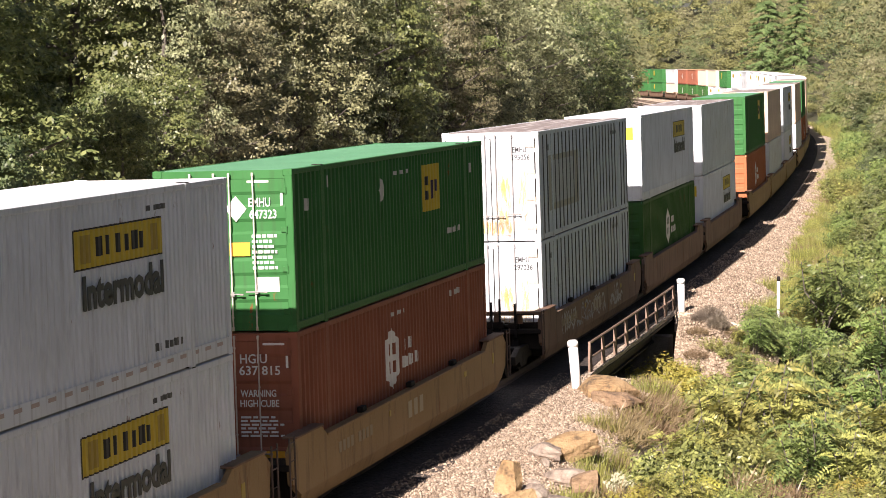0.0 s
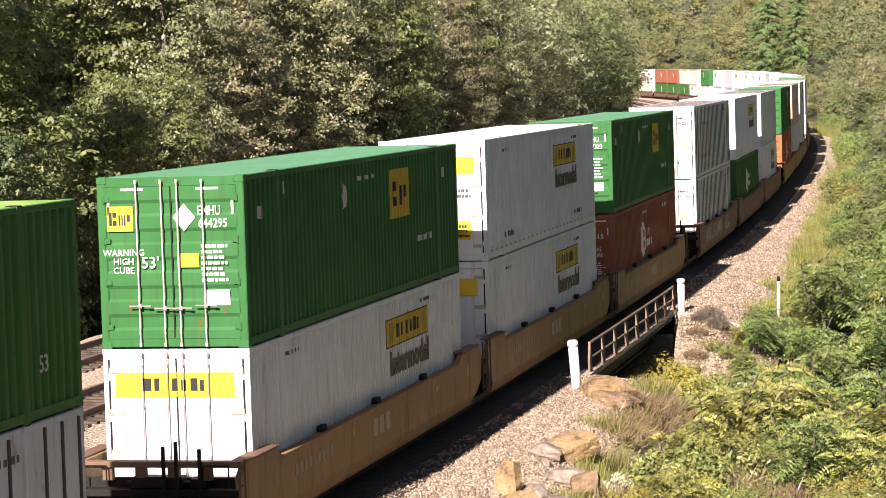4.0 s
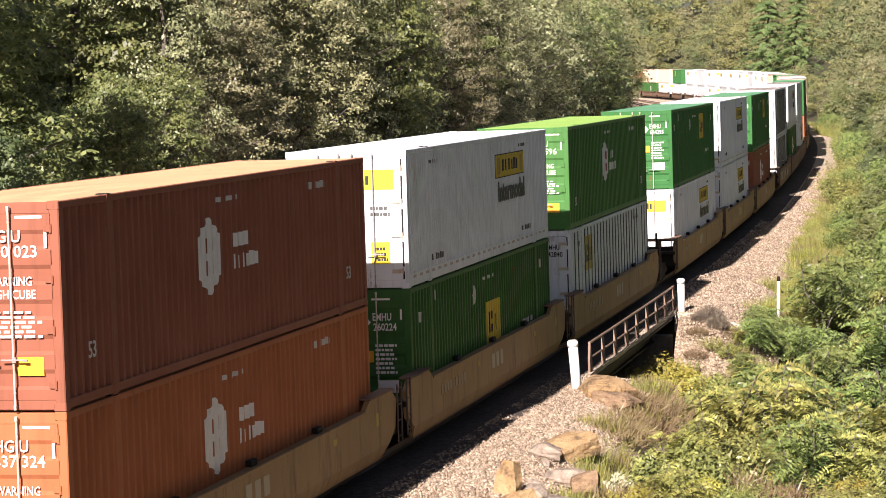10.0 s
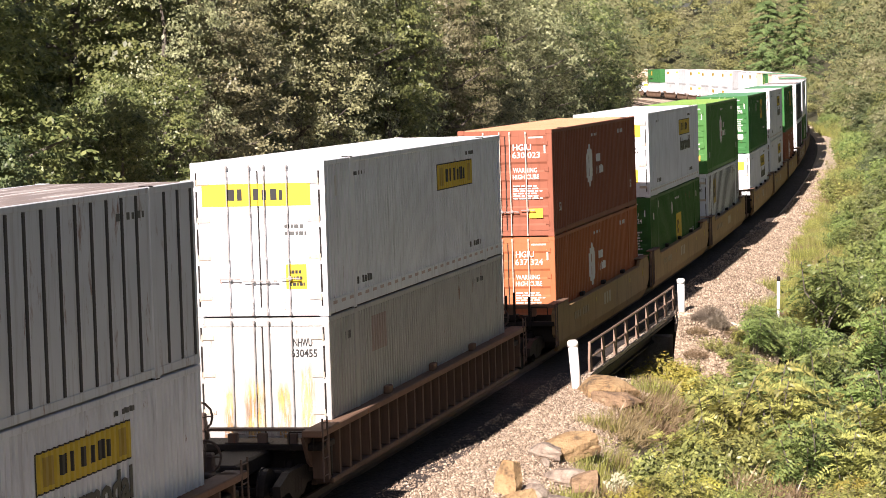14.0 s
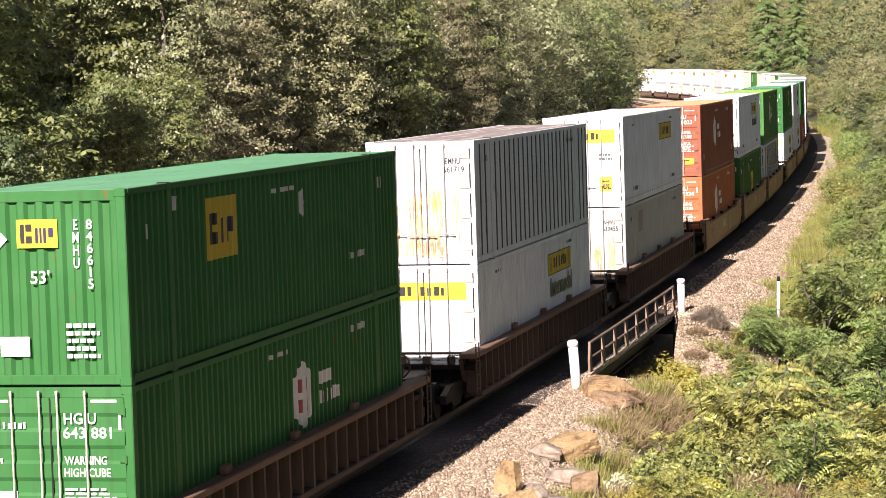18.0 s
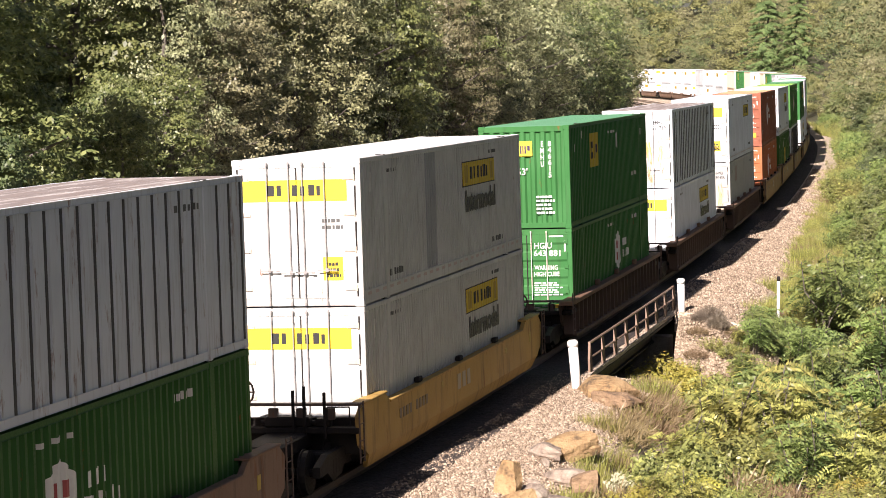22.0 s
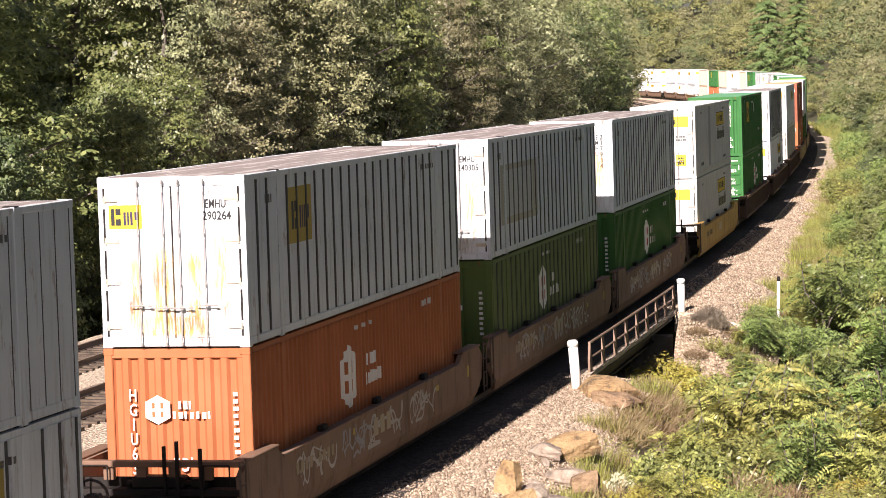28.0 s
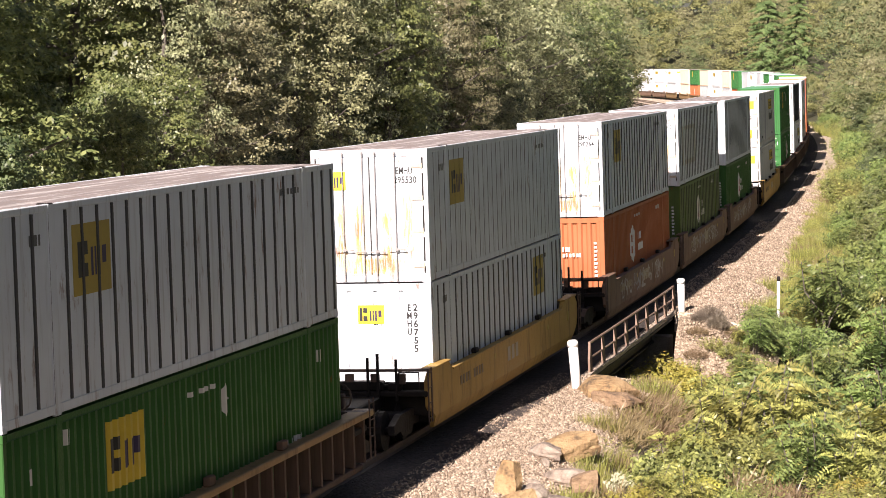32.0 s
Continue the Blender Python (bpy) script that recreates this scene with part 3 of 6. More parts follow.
def build_rock(s, l, size, material, seed, turn=0.0, sink=0.25, label=""):
    """A broken block of bedded sandstone: flat faces, split edges, shallow layers."""
    bm = bmesh.new()
    bmesh.ops.create_cube(bm, size=2.0)
    bmesh.ops.subdivide_edges(bm, edges=bm.edges[:], cuts=11, use_grid_fill=True)
    off = Vector((seed * 3.7, seed * 1.9, seed * 5.3))
    rnd = random.Random(seed)
    planes = []
    for _ in range(8):
        v = Vector((rnd.uniform(-1, 1), rnd.uniform(-1, 1), rnd.uniform(-0.3, 1.0))).normalized()
        planes.append((v, rnd.uniform(0.78, 1.05)))
    for v in bm.verts:
        p = v.co.copy()
        for n, d in planes:
            e = p.dot(n) - d
            if e > 0:
                p -= n * e
        out = Vector((p.x, p.y, p.z * 0.3))
        layer = math.floor((p.z + 0.1 * noise.noise(p * 1.2 + off)) * 3.2)
        p += out * 0.045 * noise.noise(Vector((layer * 3.3, seed, 0.2)))
        p += p.normalized() * (noise.noise(p * 1.6 + off) * 0.10 + noise.noise(p * 6 + off) * 0.035)
        v.co = Vector((p.x * size[0], p.y * size[1], p.z * size[2]))
    me = mesh_of("boulder", bm, material)
    ob = tagged(new("boulder", me), label, "boulder", "boulders beside the track")
    g = float(np.interp(l, (3.0, 3.5, 4.0, 4.6), (-0.29, -0.34, -0.45, -0.70)))
    low = min(v.co.z for v in me.vertices)
    ob.matrix_basis = Matrix.Translation(at(s, l, g - low * (1 - sink))) @ Euler((radians(rnd.uniform(-10, 10)), radians(rnd.uniform(-10, 10)), radians(turn))).to_matrix().to_4x4()
    return ob


build_ground()
build_roadbed()
build_bridge()
build_rubble()
build_stones()
build_pipe(34.4, 2.56, 1.36, 0.125, -4.5, 0.5)
build_pipe(55.6, 2.62, 1.2, 0.12, -1.5, 0.0)
build_pipe(61.8, 5.3, 1.75, 0.055, 0.5, 0.0, True)


# ---- the train ----
CL, CW, CH = 16.154, 2.59, 2.896
HX, HY = CW / 2, CL / 2
SIDE_FACE = Matrix(((0, 0, 1, 0), (1, 0, 0, 0), (0, 1, 0, 0), (0, 0, 0, 1)))
REAR_FACE = Matrix(((1, 0, 0, 0), (0, 0, -1, 0), (0, 1, 0, 0), (0, 0, 0, 1)))
HALF_TURN = Matrix.Rotation(math.pi, 4, "Z")


def wave_line(a, b, pitch, depth, duty, flank):
    """Points (along, out) of a trapezoid wave between a and b."""
    n = max(1, round((b - a) / pitch))
    p = (b - a) / n
    pts = [(a, 0.0)]
    for i in range(n):
        u = a + i * p
        out = duty * p
        pts += [(u + out, 0.0), (u + out + flank, -depth), (u + p - flank, -depth), (u + p, 0.0)]
    return pts


WAVES = {"corr": (0.279, 0.058, 0.32, 0.050), "fine": (0.20, 0.052, 0.46, 0.024), "rib": (0.612, 0.040, 0.82, 0.010), "grain": (0.53, 0.035, 0.93, 0.006)}


def wave_wall(bm, a, b, z0, z1, base, sign, style, axis):
    """A corrugated wall with a flat inside. axis 0: faces along x; axis 1: faces along y."""
    pts = wave_line(a, b, *WAVES[style])
    inner = base - 0.085

    def co(u, w, z):
        return (sign * w, u, z) if axis == 0 else (u, sign * w, z)
    rows = []
    for z in (z0, z1):
        rows.append([bm.verts.new(co(u, base + o, z)) for u, o in pts])
    for i in range(len(pts) - 1):
        bm.faces.new((rows[0][i], rows[0][i + 1], rows[1][i + 1], rows[1][i]))
    q = [bm.verts.new(co(u, inner, z)) for u, z in ((a, z0), (b, z0), (b, z1), (a, z1))]
    bm.faces.new(q)
    bm.faces.new((rows[0][0], rows[1][0], q[3], q[0]))
    bm.faces.new((rows[0][-1], rows[1][-1], q[2], q[1]))


def door_mesh(bm, style, hand):
    w = 1.17
    x0, x1 = (-w, -0.008) if hand < 0 else (0.008, w)
    if style != "corr":
        box(bm, x0, x1, -0.05, 0.0, 0.0, 2.56, 0.012)
        return
    prof = [(0.0, 0.0), (-0.05, 0.0)]
    for i in range(5):
        z = 0.14 + i * 0.48
        prof += [(-0.05, z), (-0.02, z + 0.05), (-0.02, z + 0.22), (-0.05, z + 0.28)]
    plate(bm, prof + [(-0.05, 2.56), (0.0, 2.56)], 0, x0, x1)


def gasket_mesh(bm):
    box(bm, -0.013, 0.013, -0.058, -0.051, 0.02, 2.54)


def lock_rod_mesh(bm, r=0.017):
    rod(bm, (0, 0, -0.12), (0, 0, 2.66), r, 8)
    for z in (0.1, 0.9, 1.75, 2.45):
        box(bm, -0.015, 0.015, -0.013, 0.035, z - 0.012, z + 0.012, 0.004)
    for z in (-0.10, 2.64):
        box(bm, -0.019, 0.019, -0.02, 0.03, z - 0.035, z + 0.035, 0.006)


def handle_mesh(bm):
    box(bm, -0.19, 0.19, -0.026, -0.008, -0.011, 0.011, 0.004)
    box(bm, -0.03, 0.03, -0.02, 0.0, -0.04, 0.04, 0.006)
    box(bm, 0.13, 0.2, -0.03, 0.0, -0.022, 0.008, 0.005)


def casting_mesh(bm):
    box(bm, -0.09, 0.09, -0.09, 0.09, -0.06, 0.06, 0.012)
    rod(bm, (0, -0.0925, 0), (0, -0.091, 0), 0.032, 8)


def hinge_mesh(bm):
    box(bm, -0.03, 0.07, -0.024, 0.0, -0.045, 0.045, 0.006)
    rod(bm, (0.07, -0.012, -0.06), (0.07, -0.012, 0.06), 0.018, 6)


def strap_mesh(bm):
    """A long hinge strap with a bolt and a pin."""
    box(bm, -0.16, 0.07, -0.022, 0.0, -0.04, 0.04, 0.005)
    rod(bm, (0.07, -0.012, -0.06), (0.07, -0.012, 0.06), 0.018, 6)
    rod(bm, (-0.12, -0.03, 0.0), (-0.12, -0.02, 0.0), 0.014, 6)


def seal_mesh(bm):
    """The rubber seal beside a door, in lengths between the hinges."""
    for z0, z1 in ((0.20, 0.36), (0.46, 0.98), (1.10, 1.66), (1.78, 2.36), (2.46, 2.71)):
        box(bm, -0.017, 0.017, -0.004, 0.0, z0, z1)


WALL_STYLE = {}


def drape_into(bm, parent, flip, u0, u1, span, breaks, lift):
    """Paint on a corrugated side: it follows every crest and trough of the wall. span(u) gives the lower and upper edge."""
    line = wave_line(-7.95, 7.95, *WAVES[WALL_STYLE[parent.name]])
    if flip is True:
        line = [(-u, o) for u, o in reversed(line)]
    us, outs = [p[0] for p in line], [p[1] for p in line]
    cuts = sorted({u0, u1, *[u for u in us if u0 < u < u1], *[u for u in breaks if u0 < u < u1]})
    cols = []
    for u in cuts:
        x = HX - 0.012 + float(np.interp(u, us, outs)) + 0.004 + max(lift, 0.0) * 0.6
        z0, z1 = span(u)
        cols.append((bm.verts.new((x, u, z0)), bm.verts.new((x, u, z1))))
    for a, c in zip(cols, cols[1:]):
        bm.faces.new((a[0], c[0], c[1], a[1]))


def draped_part(parent, name, bm, material, label=""):
    me = bpy.data.meshes.new(name)
    bm.to_mesh(me)
    bm.free()
    me.materials.append(material)
    return part(name, me, material, parent, label)


def drape(parent, name, flip, u0, u1, span, breaks, material, label, lift):
    bm = bmesh.new()
    drape_into(bm, parent, flip, u0, u1, span, breaks, lift)
    return draped_part(parent, name, bm, material, label)


def patches(parent, name, flip, face, spots, material, label="", lift=0.004):
    """Several painted patches (u0, u1, z0, z1) that belong to one word or sign: one mesh."""
    bm = bmesh.new()
    if face == 0 and flip != "left" and parent.name in WALL_STYLE:
        for u0, u1, z0, z1 in spots:
            drape_into(bm, parent, flip, u0, u1, lambda u: (z0, z1), (), lift)
        return draped_part(parent, name, bm, material, label)
    for u0, u1, z0, z1 in spots:
        if face == 0:
            box(bm, HX + lift - 0.003, HX + lift + 0.003, u0, u1, z0, z1)
        else:
            box(bm, u0, u1, -HY - lift - 0.003, -HY - lift + 0.003, z0, z1)
    ob = part(name, mesh_of(name, bm, material), material, parent, label)
    if flip == "left":
        ob.matrix_basis = HALF_TURN
    return ob


def decal(parent, name, flip, face, u0, u1, z0, z1, material, label="", lift=0.004):
    """A flat painted patch on the right side (face 0) or on the rear end (face 1)."""
    def patch(bm):
        bmesh.ops.create_cube(bm, size=1.0)
    if face == 0 and flip != "left" and parent.name in WALL_STYLE:
        return drape(parent, name, flip, u0, u1, lambda u: (z0, z1), (), material, label, lift)
    base = SIDE_FACE if face == 0 else REAR_FACE
    off = Matrix.Translation((HX + lift, (u0 + u1) / 2, (z0 + z1) / 2) if face == 0 else ((u0 + u1) / 2, -HY - lift, (z0 + z1) / 2))
    m = off @ base @ Matrix.Diagonal((u1 - u0, z1 - z0, 0.006, 1))
    ob = shared(name, "patch", material, patch, parent, label)
    ob.matrix_basis = HALF_TURN @ m if flip == "left" else m
    return ob


def letters(parent, flip, face, u, z, txt, height, material, width=None, vertical=False, lift=0.006, bold=0.012):
    if not txt:
        return None
    base = SIDE_FACE if face == 0 else REAR_FACE
    off = Matrix.Translation((HX + lift, u, z) if face == 0 else (u, -HY - lift, z))
    ob = part("lettering", text_mesh(txt, height, material, width, vertical, bold), material, parent)
    ob.matrix_basis = HALF_TURN @ off @ base if flip == "left" else off @ base
    return ob


def word_bars(parent, flip, face, u0, u1, z0, z1, n, material, lift=0.010, name="lettering"):
    """A word that is not spelt out: one upright bar for each letter."""
    w = (u1 - u0) / n
    spots = []
    for i in range(n):
        a, wide = u0 + i * w, (0.62, 0.42, 0.74, 0.52)[(i * 3 + n) % 4]
        spots.append((a, a + w * wide, z0, z1 - (0.0 if n < 4 else (z1 - z0) * 0.12 * ((i * 5) % 2))))
    if z1 - z0 > 0.19:
        for u_, v_, a_, b_ in spots:
            decal(parent, name, flip, face, u_, v_, a_, b_, material, "", lift)
        return
    patches(parent, name, flip, face, spots, material, "", lift)["kind"] = "stuff"


def line_bars(parent, flip, face, u0, u1, z0, z1, n, material, lift=0.006):
    """Small unreadable print: broken bars, line by line."""
    h = (z1 - z0) / n
    spots = []
    for i in range(n):
        a, end, k = u0, u1 - (u1 - u0) * 0.3 * ((i * 7) % 3) / 3, i
        while a < end:
            w = (u1 - u0) * (0.16, 0.24, 0.11, 0.2)[k % 4]
            spots.append((a, min(end, a + w), z0 + i * h, z0 + i * h + h * 0.55))
            a, k = a + w + (u1 - u0) * 0.05, k + 1
    patches(parent, "print", flip, face, spots, material, "", lift)["kind"] = "stuff"


def hexagon(parent, flip, face, u, z, w, h, material, inner):
    def hexa(bm):
        plate(bm, ((-0.5, -0.27), (0, -0.5), (0.5, -0.27), (0.5, 0.27), (0, 0.5), (-0.5, 0.27)), 2, -0.5, 0.5)
    base = SIDE_FACE if face == 0 else REAR_FACE
    off = Matrix.Translation((HX + 0.008, u, z) if face == 0 else (u, -HY - 0.008, z))
    m = off @ base @ Matrix.Diagonal((w, h, 0.006, 1))
    if face == 0 and flip != "left" and parent.name in WALL_STYLE:
        drape(parent, "emblem", flip, u - w / 2, u + w / 2, lambda q: (z - h * (0.5 - 0.46 * abs(q - u) / w), z + h * (0.5 - 0.46 * abs(q - u) / w)), (u,), material, "white six-sided emblem", 0.006)
    else:
        ob = shared("emblem", "hexagon", material, hexa, parent, "white six-sided emblem")
        ob.matrix_basis = HALF_TURN @ m if flip == "left" else m
    for du in (-0.17, 0.17):
        for q in (-0.24, 0.05):
            decal(parent, "emblem_bar", flip, face, u + (du - 0.055) * w, u + (du + 0.055) * w, z + q * h, z + (q + 0.19) * h, inner, "", 0.014)



def diamond(parent, flip, face, u, z, w, material, h=None):
    def dia(bm):
        plate(bm, ((-0.5, 0), (0, -0.5), (0.5, 0), (0, 0.5)), 2, -0.5, 0.5)
    if face == 0 and flip != "left" and parent.name in WALL_STYLE:
        hh = h or w
        return drape(parent, "diamond_sign", flip, u - w / 2, u + w / 2, lambda q: (z - hh * (0.5 - abs(q - u) / w), z + hh * (0.5 - abs(q - u) / w)), (u,), material, "white diamond placard", 0.006)
    base = SIDE_FACE if face == 0 else REAR_FACE
    off = Matrix.Translation((HX + 0.006, u, z) if face == 0 else (u, -HY - 0.006, z))
    ob = shared("diamond_sign", "diamond", material, dia, parent, "white diamond placard")
    m = off @ base @ Matrix.Diagonal((w, h or w, 0.006, 1))
    ob.matrix_basis = HALF_TURN @ m if flip == "left" else m


def container(label, style, paint, roof_paint, flip=False, near=True):
    """A 53-foot container with its doors to the rear; flip: it rides with the blank end to the rear."""
    root = tagged(new("shipping_container"), label, "shipping container", "containers on the train")
    turn = HALF_TURN if flip else Matrix.Identity(4)
    if near:
        WALL_STYLE[root.name] = style

    def add(name, key, mat, build, where=None, lab="", smooth=False):
        m = where if isinstance(where, Matrix) else Matrix.Translation(where or (0, 0, 0))
        return shared(name, key, mat, build, root, lab, turn @ m, smooth)
    for sg in (1, -1):
        add("side_wall", ("side", style, sg), paint, lambda bm: wave_wall(bm, -7.95, 7.95, 0.15, 2.80, HX - 0.012, sg, style, 0))
        add("top_rail", ("toprail", sg), paint, lambda bm: box(bm, sg * (HX - 0.075), sg * HX, -7.95, 7.95, 2.79, 2.886, 0.01))
        add("bottom_rail", ("botrail", sg), paint, lambda bm: box(bm, sg * (HX - 0.075), sg * (HX - 0.003), -7.95, 7.95, 0.03, 0.165 if style != "fine" else 0.30, 0.008))
    # Dark upright strips set along the wall's grooves.
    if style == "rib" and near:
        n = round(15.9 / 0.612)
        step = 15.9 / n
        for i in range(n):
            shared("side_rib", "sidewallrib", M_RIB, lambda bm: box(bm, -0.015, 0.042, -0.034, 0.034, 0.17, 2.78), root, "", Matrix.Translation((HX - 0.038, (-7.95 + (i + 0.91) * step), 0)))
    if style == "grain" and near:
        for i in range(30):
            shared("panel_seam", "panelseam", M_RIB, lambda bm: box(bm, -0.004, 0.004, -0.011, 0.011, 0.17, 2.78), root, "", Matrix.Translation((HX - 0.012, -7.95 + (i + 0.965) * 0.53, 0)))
    add("front_wall", ("front", style), paint, lambda bm: wave_wall(bm, -1.16, 1.16, 0.15, 2.78, HY - 0.02, 1, "corr" if style == "corr" else "rib", 1))

    def roof_mesh(bm):
        n, prof = 53, [(-7.99, 2.82), (-7.99, 2.868)]
        for i in range(n):
            a, b = -7.98 + i * 15.96 / n, -7.98 + (i + 1) * 15.96 / n
            prof += [(a + 0.005, 2.868), (a + 0.03, 2.885), (b - 0.06, 2.885), (b - 0.03, 2.868)]
        plate(bm, prof + [(7.99, 2.868), (7.99, 2.82)], 0, -1.26, 1.26)
    add("roof", "roof", roof_paint, roof_mesh)

    def floor_mesh(bm):
        box(bm, -1.21, 1.21, -7.95, 7.95, 0.10, 0.15)
        for i in range(26):
            box(bm, -1.21, 1.21, -7.8 + i * 0.62, -7.72 + i * 0.62, 0.03, 0.10)
    add("underframe", "floor", M_DARK, floor_mesh)
    for y in (-HY + 0.075, HY - 0.075):
        for sg in (1, -1):
            add("corner_post", ("cpost", sg), paint, lambda bm: box(bm, -0.075, 0.075, -0.07, 0.07, 0.10, 2.80, 0.015), (sg * (HX - 0.078), y, 0))
        add("end_beam", "header", paint, lambda bm: box(bm, -1.22, 1.22, -0.06, 0.06, 2.72, 2.88, 0.012), (0, y, 0))
        add("end_beam", "sill", paint, lambda bm: box(bm, -1.22, 1.22, -0.06, 0.06, 0.02, 0.17, 0.012), (0, y, 0))
    for y in (-6.1, 6.1):
        for sg in (1, -1):
            add("stacking_post", "spost", paint, lambda bm: box(bm, -0.05, 0.012, -0.11, 0.11, 0.0, 2.89, 0.012),
                Matrix.Translation((sg * (HX - 0.005), y, 0)) @ (HALF_TURN if sg < 0 else Matrix.Identity(4)))
            for z in (0.06, 2.84):
                if near and sg == (-1 if flip else 1):
                    add("corner_casting", "casting", M_DARK, casting_mesh, (sg * (HX - 0.085), y, z))
    if near and not flip and style != "corr":
        for hand in (-1, 1):
            shared("edge_seal", "seal", M_DARK, seal_mesh, root, "black rubber edge seal", (hand * 1.185, -HY - 0.001, 0))
        shared("edge_seal", "topseal", M_DARK, lambda bm: box(bm, -1.17, 1.17, -0.004, 0.0, 2.70, 2.722), root, "", (0, -HY + 0.012, 0))
    if near:
        for y in (-HY + 0.09, HY - 0.09):
            for sg in (1, -1):
                for z in (0.062, 2.832):
                    add("corner_casting", "casting", paint, casting_mesh, (sg * (HX - 0.088), y, z))
    for hand in (-1, 1):
        d = add("door", ("door", style == "corr", hand), paint, lambda bm: door_mesh(bm, style, hand), (0, -HY + 0.055, 0.165))
        if near and not flip:
            if hand > 0:
                shared("gasket", "gasket", M_DARK, gasket_mesh, d, "black rubber door gasket", (0.008, 0, 0))
            for x in (0.14, 0.58):
                shared("lock_rod", ("lockrod", style == "corr"), M_GREYROD if style != "corr" else M_PALEROD, lambda bm: lock_rod_mesh(bm, 0.0145 if style == "corr" else 0.011), d, "steel lock rod", (hand * x, -0.115, 0.0))
                shared("door_handle", "doorhandle", M_GREYROD, handle_mesh, d, "steel door handle", (hand * x + 0.02, -0.135, 0.52 if x < 0.5 else 0.56))
            for z in (0.2, 0.95, 1.65, 2.35):
                shared("hinge", ("hinge", style == "corr"), paint if style == "corr" else M_STRAP, hinge_mesh if style == "corr" else strap_mesh, d, "",
                       Matrix.Translation((hand * 1.10, -0.05, z)) @ (Matrix.Identity(4) if hand > 0 else Matrix.Rotation(math.pi, 4, "Y")))
    return root


def side_freight_panel(c, flip, word=True, u=3.07, panel=None, z=2.155):
    """The freight firm's yellow side panel: its name is drawn as bars."""
    decal(c, "side_panel", flip, 0, u - 1.86, u + 1.86, z - 0.29, z + 0.29, M_BLACKPAINT, "yellow sign panel with black edge", 0.002)
    decal(c, "side_panel", flip, 0, u - 1.82, u + 1.82, z - 0.265, z + 0.265, panel or M_SIDEYELLOW, "yellow sign panel", 0.006)
    word_bars(c, flip, 0, u - 0.95, u - 0.25, z - 0.13, z + 0.15, 2, M_BLACKPAINT)
    word_bars(c, flip, 0, u - 0.15, u + 1.15, z - 0.13, z + 0.15, 4, M_BLACKPAINT)
    decal(c, "panel_scroll", flip, 0, u - 1.6, u - 1.2, z - 0.2, z + 0.2, M_OLDYELLOW, "", 0.010)
    decal(c, "panel_scroll", flip, 0, u + 1.3, u + 1.62, z - 0.2, z + 0.2, M_OLDYELLOW, "", 0.010)
    if word:
        letters(c, flip, 0, u + 0.1, z - 0.62, "Intermodal", 0.50, M_DARKLETTER, 3.35, bold=0.035)


def rear_freight_panel(c, flip, z=2.28):
    decal(c, "rear_panel", flip, 1, -1.08, 1.02, z - 0.21, z + 0.21, M_YELLOW, "bright yellow sign panel", 0.0)
    word_bars(c, flip, 1, -0.60, -0.18, z - 0.10, z + 0.11, 2, M_BLACKPAINT, 0.006)
    word_bars(c, flip, 1, -0.08, 0.58, z - 0.10, z + 0.11, 4, M_BLACKPAINT, 0.006)


M_SIDEYELLOW = plain_paint("side yellow panel", (0.62, 0.46, 0.04))


def white_freight(near=True, word=True, flip=False, label="white corrugated container with a yellow sign panel", side_u=3.07, low_label=True, paint=None):
    c = container(label, "fine", paint or M_WHITE, M_ROOFWHITE, flip, near)
    side_freight_panel(c, flip, word, side_u)
    if not near:
        decal(c, "side_panel", "left", 0, -4.93, -1.2, 1.87, 2.44, M_SIDEYELLOW, "yellow sign panel")
        decal(c, "rear_panel", flip, 1, -1.08, 1.02, 2.07, 2.49, M_YELLOW, "bright yellow sign panel")
        return c
    bm = bmesh.new()
    for k in range(26):
        y = -7.7 + k * 0.6
        box(bm, HX - 0.003, HX, y, y + 0.28, 0.19, 0.25)
    part("reflective_tape", mesh_of("reflective_tape", bm, M_TAPE), M_TAPE, c, "row of faded pink reflective dashes")["kind"] = "stuff"
    rear_freight_panel(c, flip)
    if low_label:
        decal(c, "warning_label", flip, 1, 0.50, 0.90, 0.52, 0.98, M_YELLOW, "yellow caution label", 0.0)
        line_bars(c, flip, 1, 0.56, 0.86, 0.58, 0.92, 3, M_BLACKPAINT, 0.006)
        line_bars(c, flip, 1, 0.50, 0.92, 1.52, 1.78, 2, M_GREYPAINT, 0.0)
    word_bars(c, flip, 0, -5.9, -4.6, 0.42, 0.56, 6, M_GREYPAINT, 0.004)
    word_bars(c, flip, 0, -6.0, -4.9, 2.52, 2.60, 5, M_GREYPAINT, 0.004)
    word_bars(c, flip, 0, -7.35, -6.9, 2.20, 2.58, 1, M_GHOST, 0.004)
    word_bars(c, flip, 0, 4.2, 5.3, 2.55, 2.63, 3, M_GREYPAINT, 0.004)
    word_bars(c, flip, 0, 4.4, 5.8, 0.42, 0.54, 6, M_GREYPAINT, 0.004)
    return c


def logo_shapes(c, flip, face, u0, u1, z0, z1, lift):
    """The dark shapes of a freight logo: black and violet bars, not lettered."""
    w, h = u1 - u0, z1 - z0
    for k, (a, b, q, r) in enumerate(((0, 0.12, 0, 1), (0.16, 0.34, 0.62, 1), (0.16, 0.34, 0, 0.38), (0.44, 0.52, 0, 0.8), (0.57, 0.63, 0, 0.8), (0.68, 0.76, 0, 0.8), (0.83, 0.97, 0.3, 0.8))):
        decal(c, "logo_shape", flip, face, u0 + a * w, u0 + b * w, z0 + q * h, z0 + r * h, M_BLACKPAINT if k < 3 else M_BLUE, "", lift)


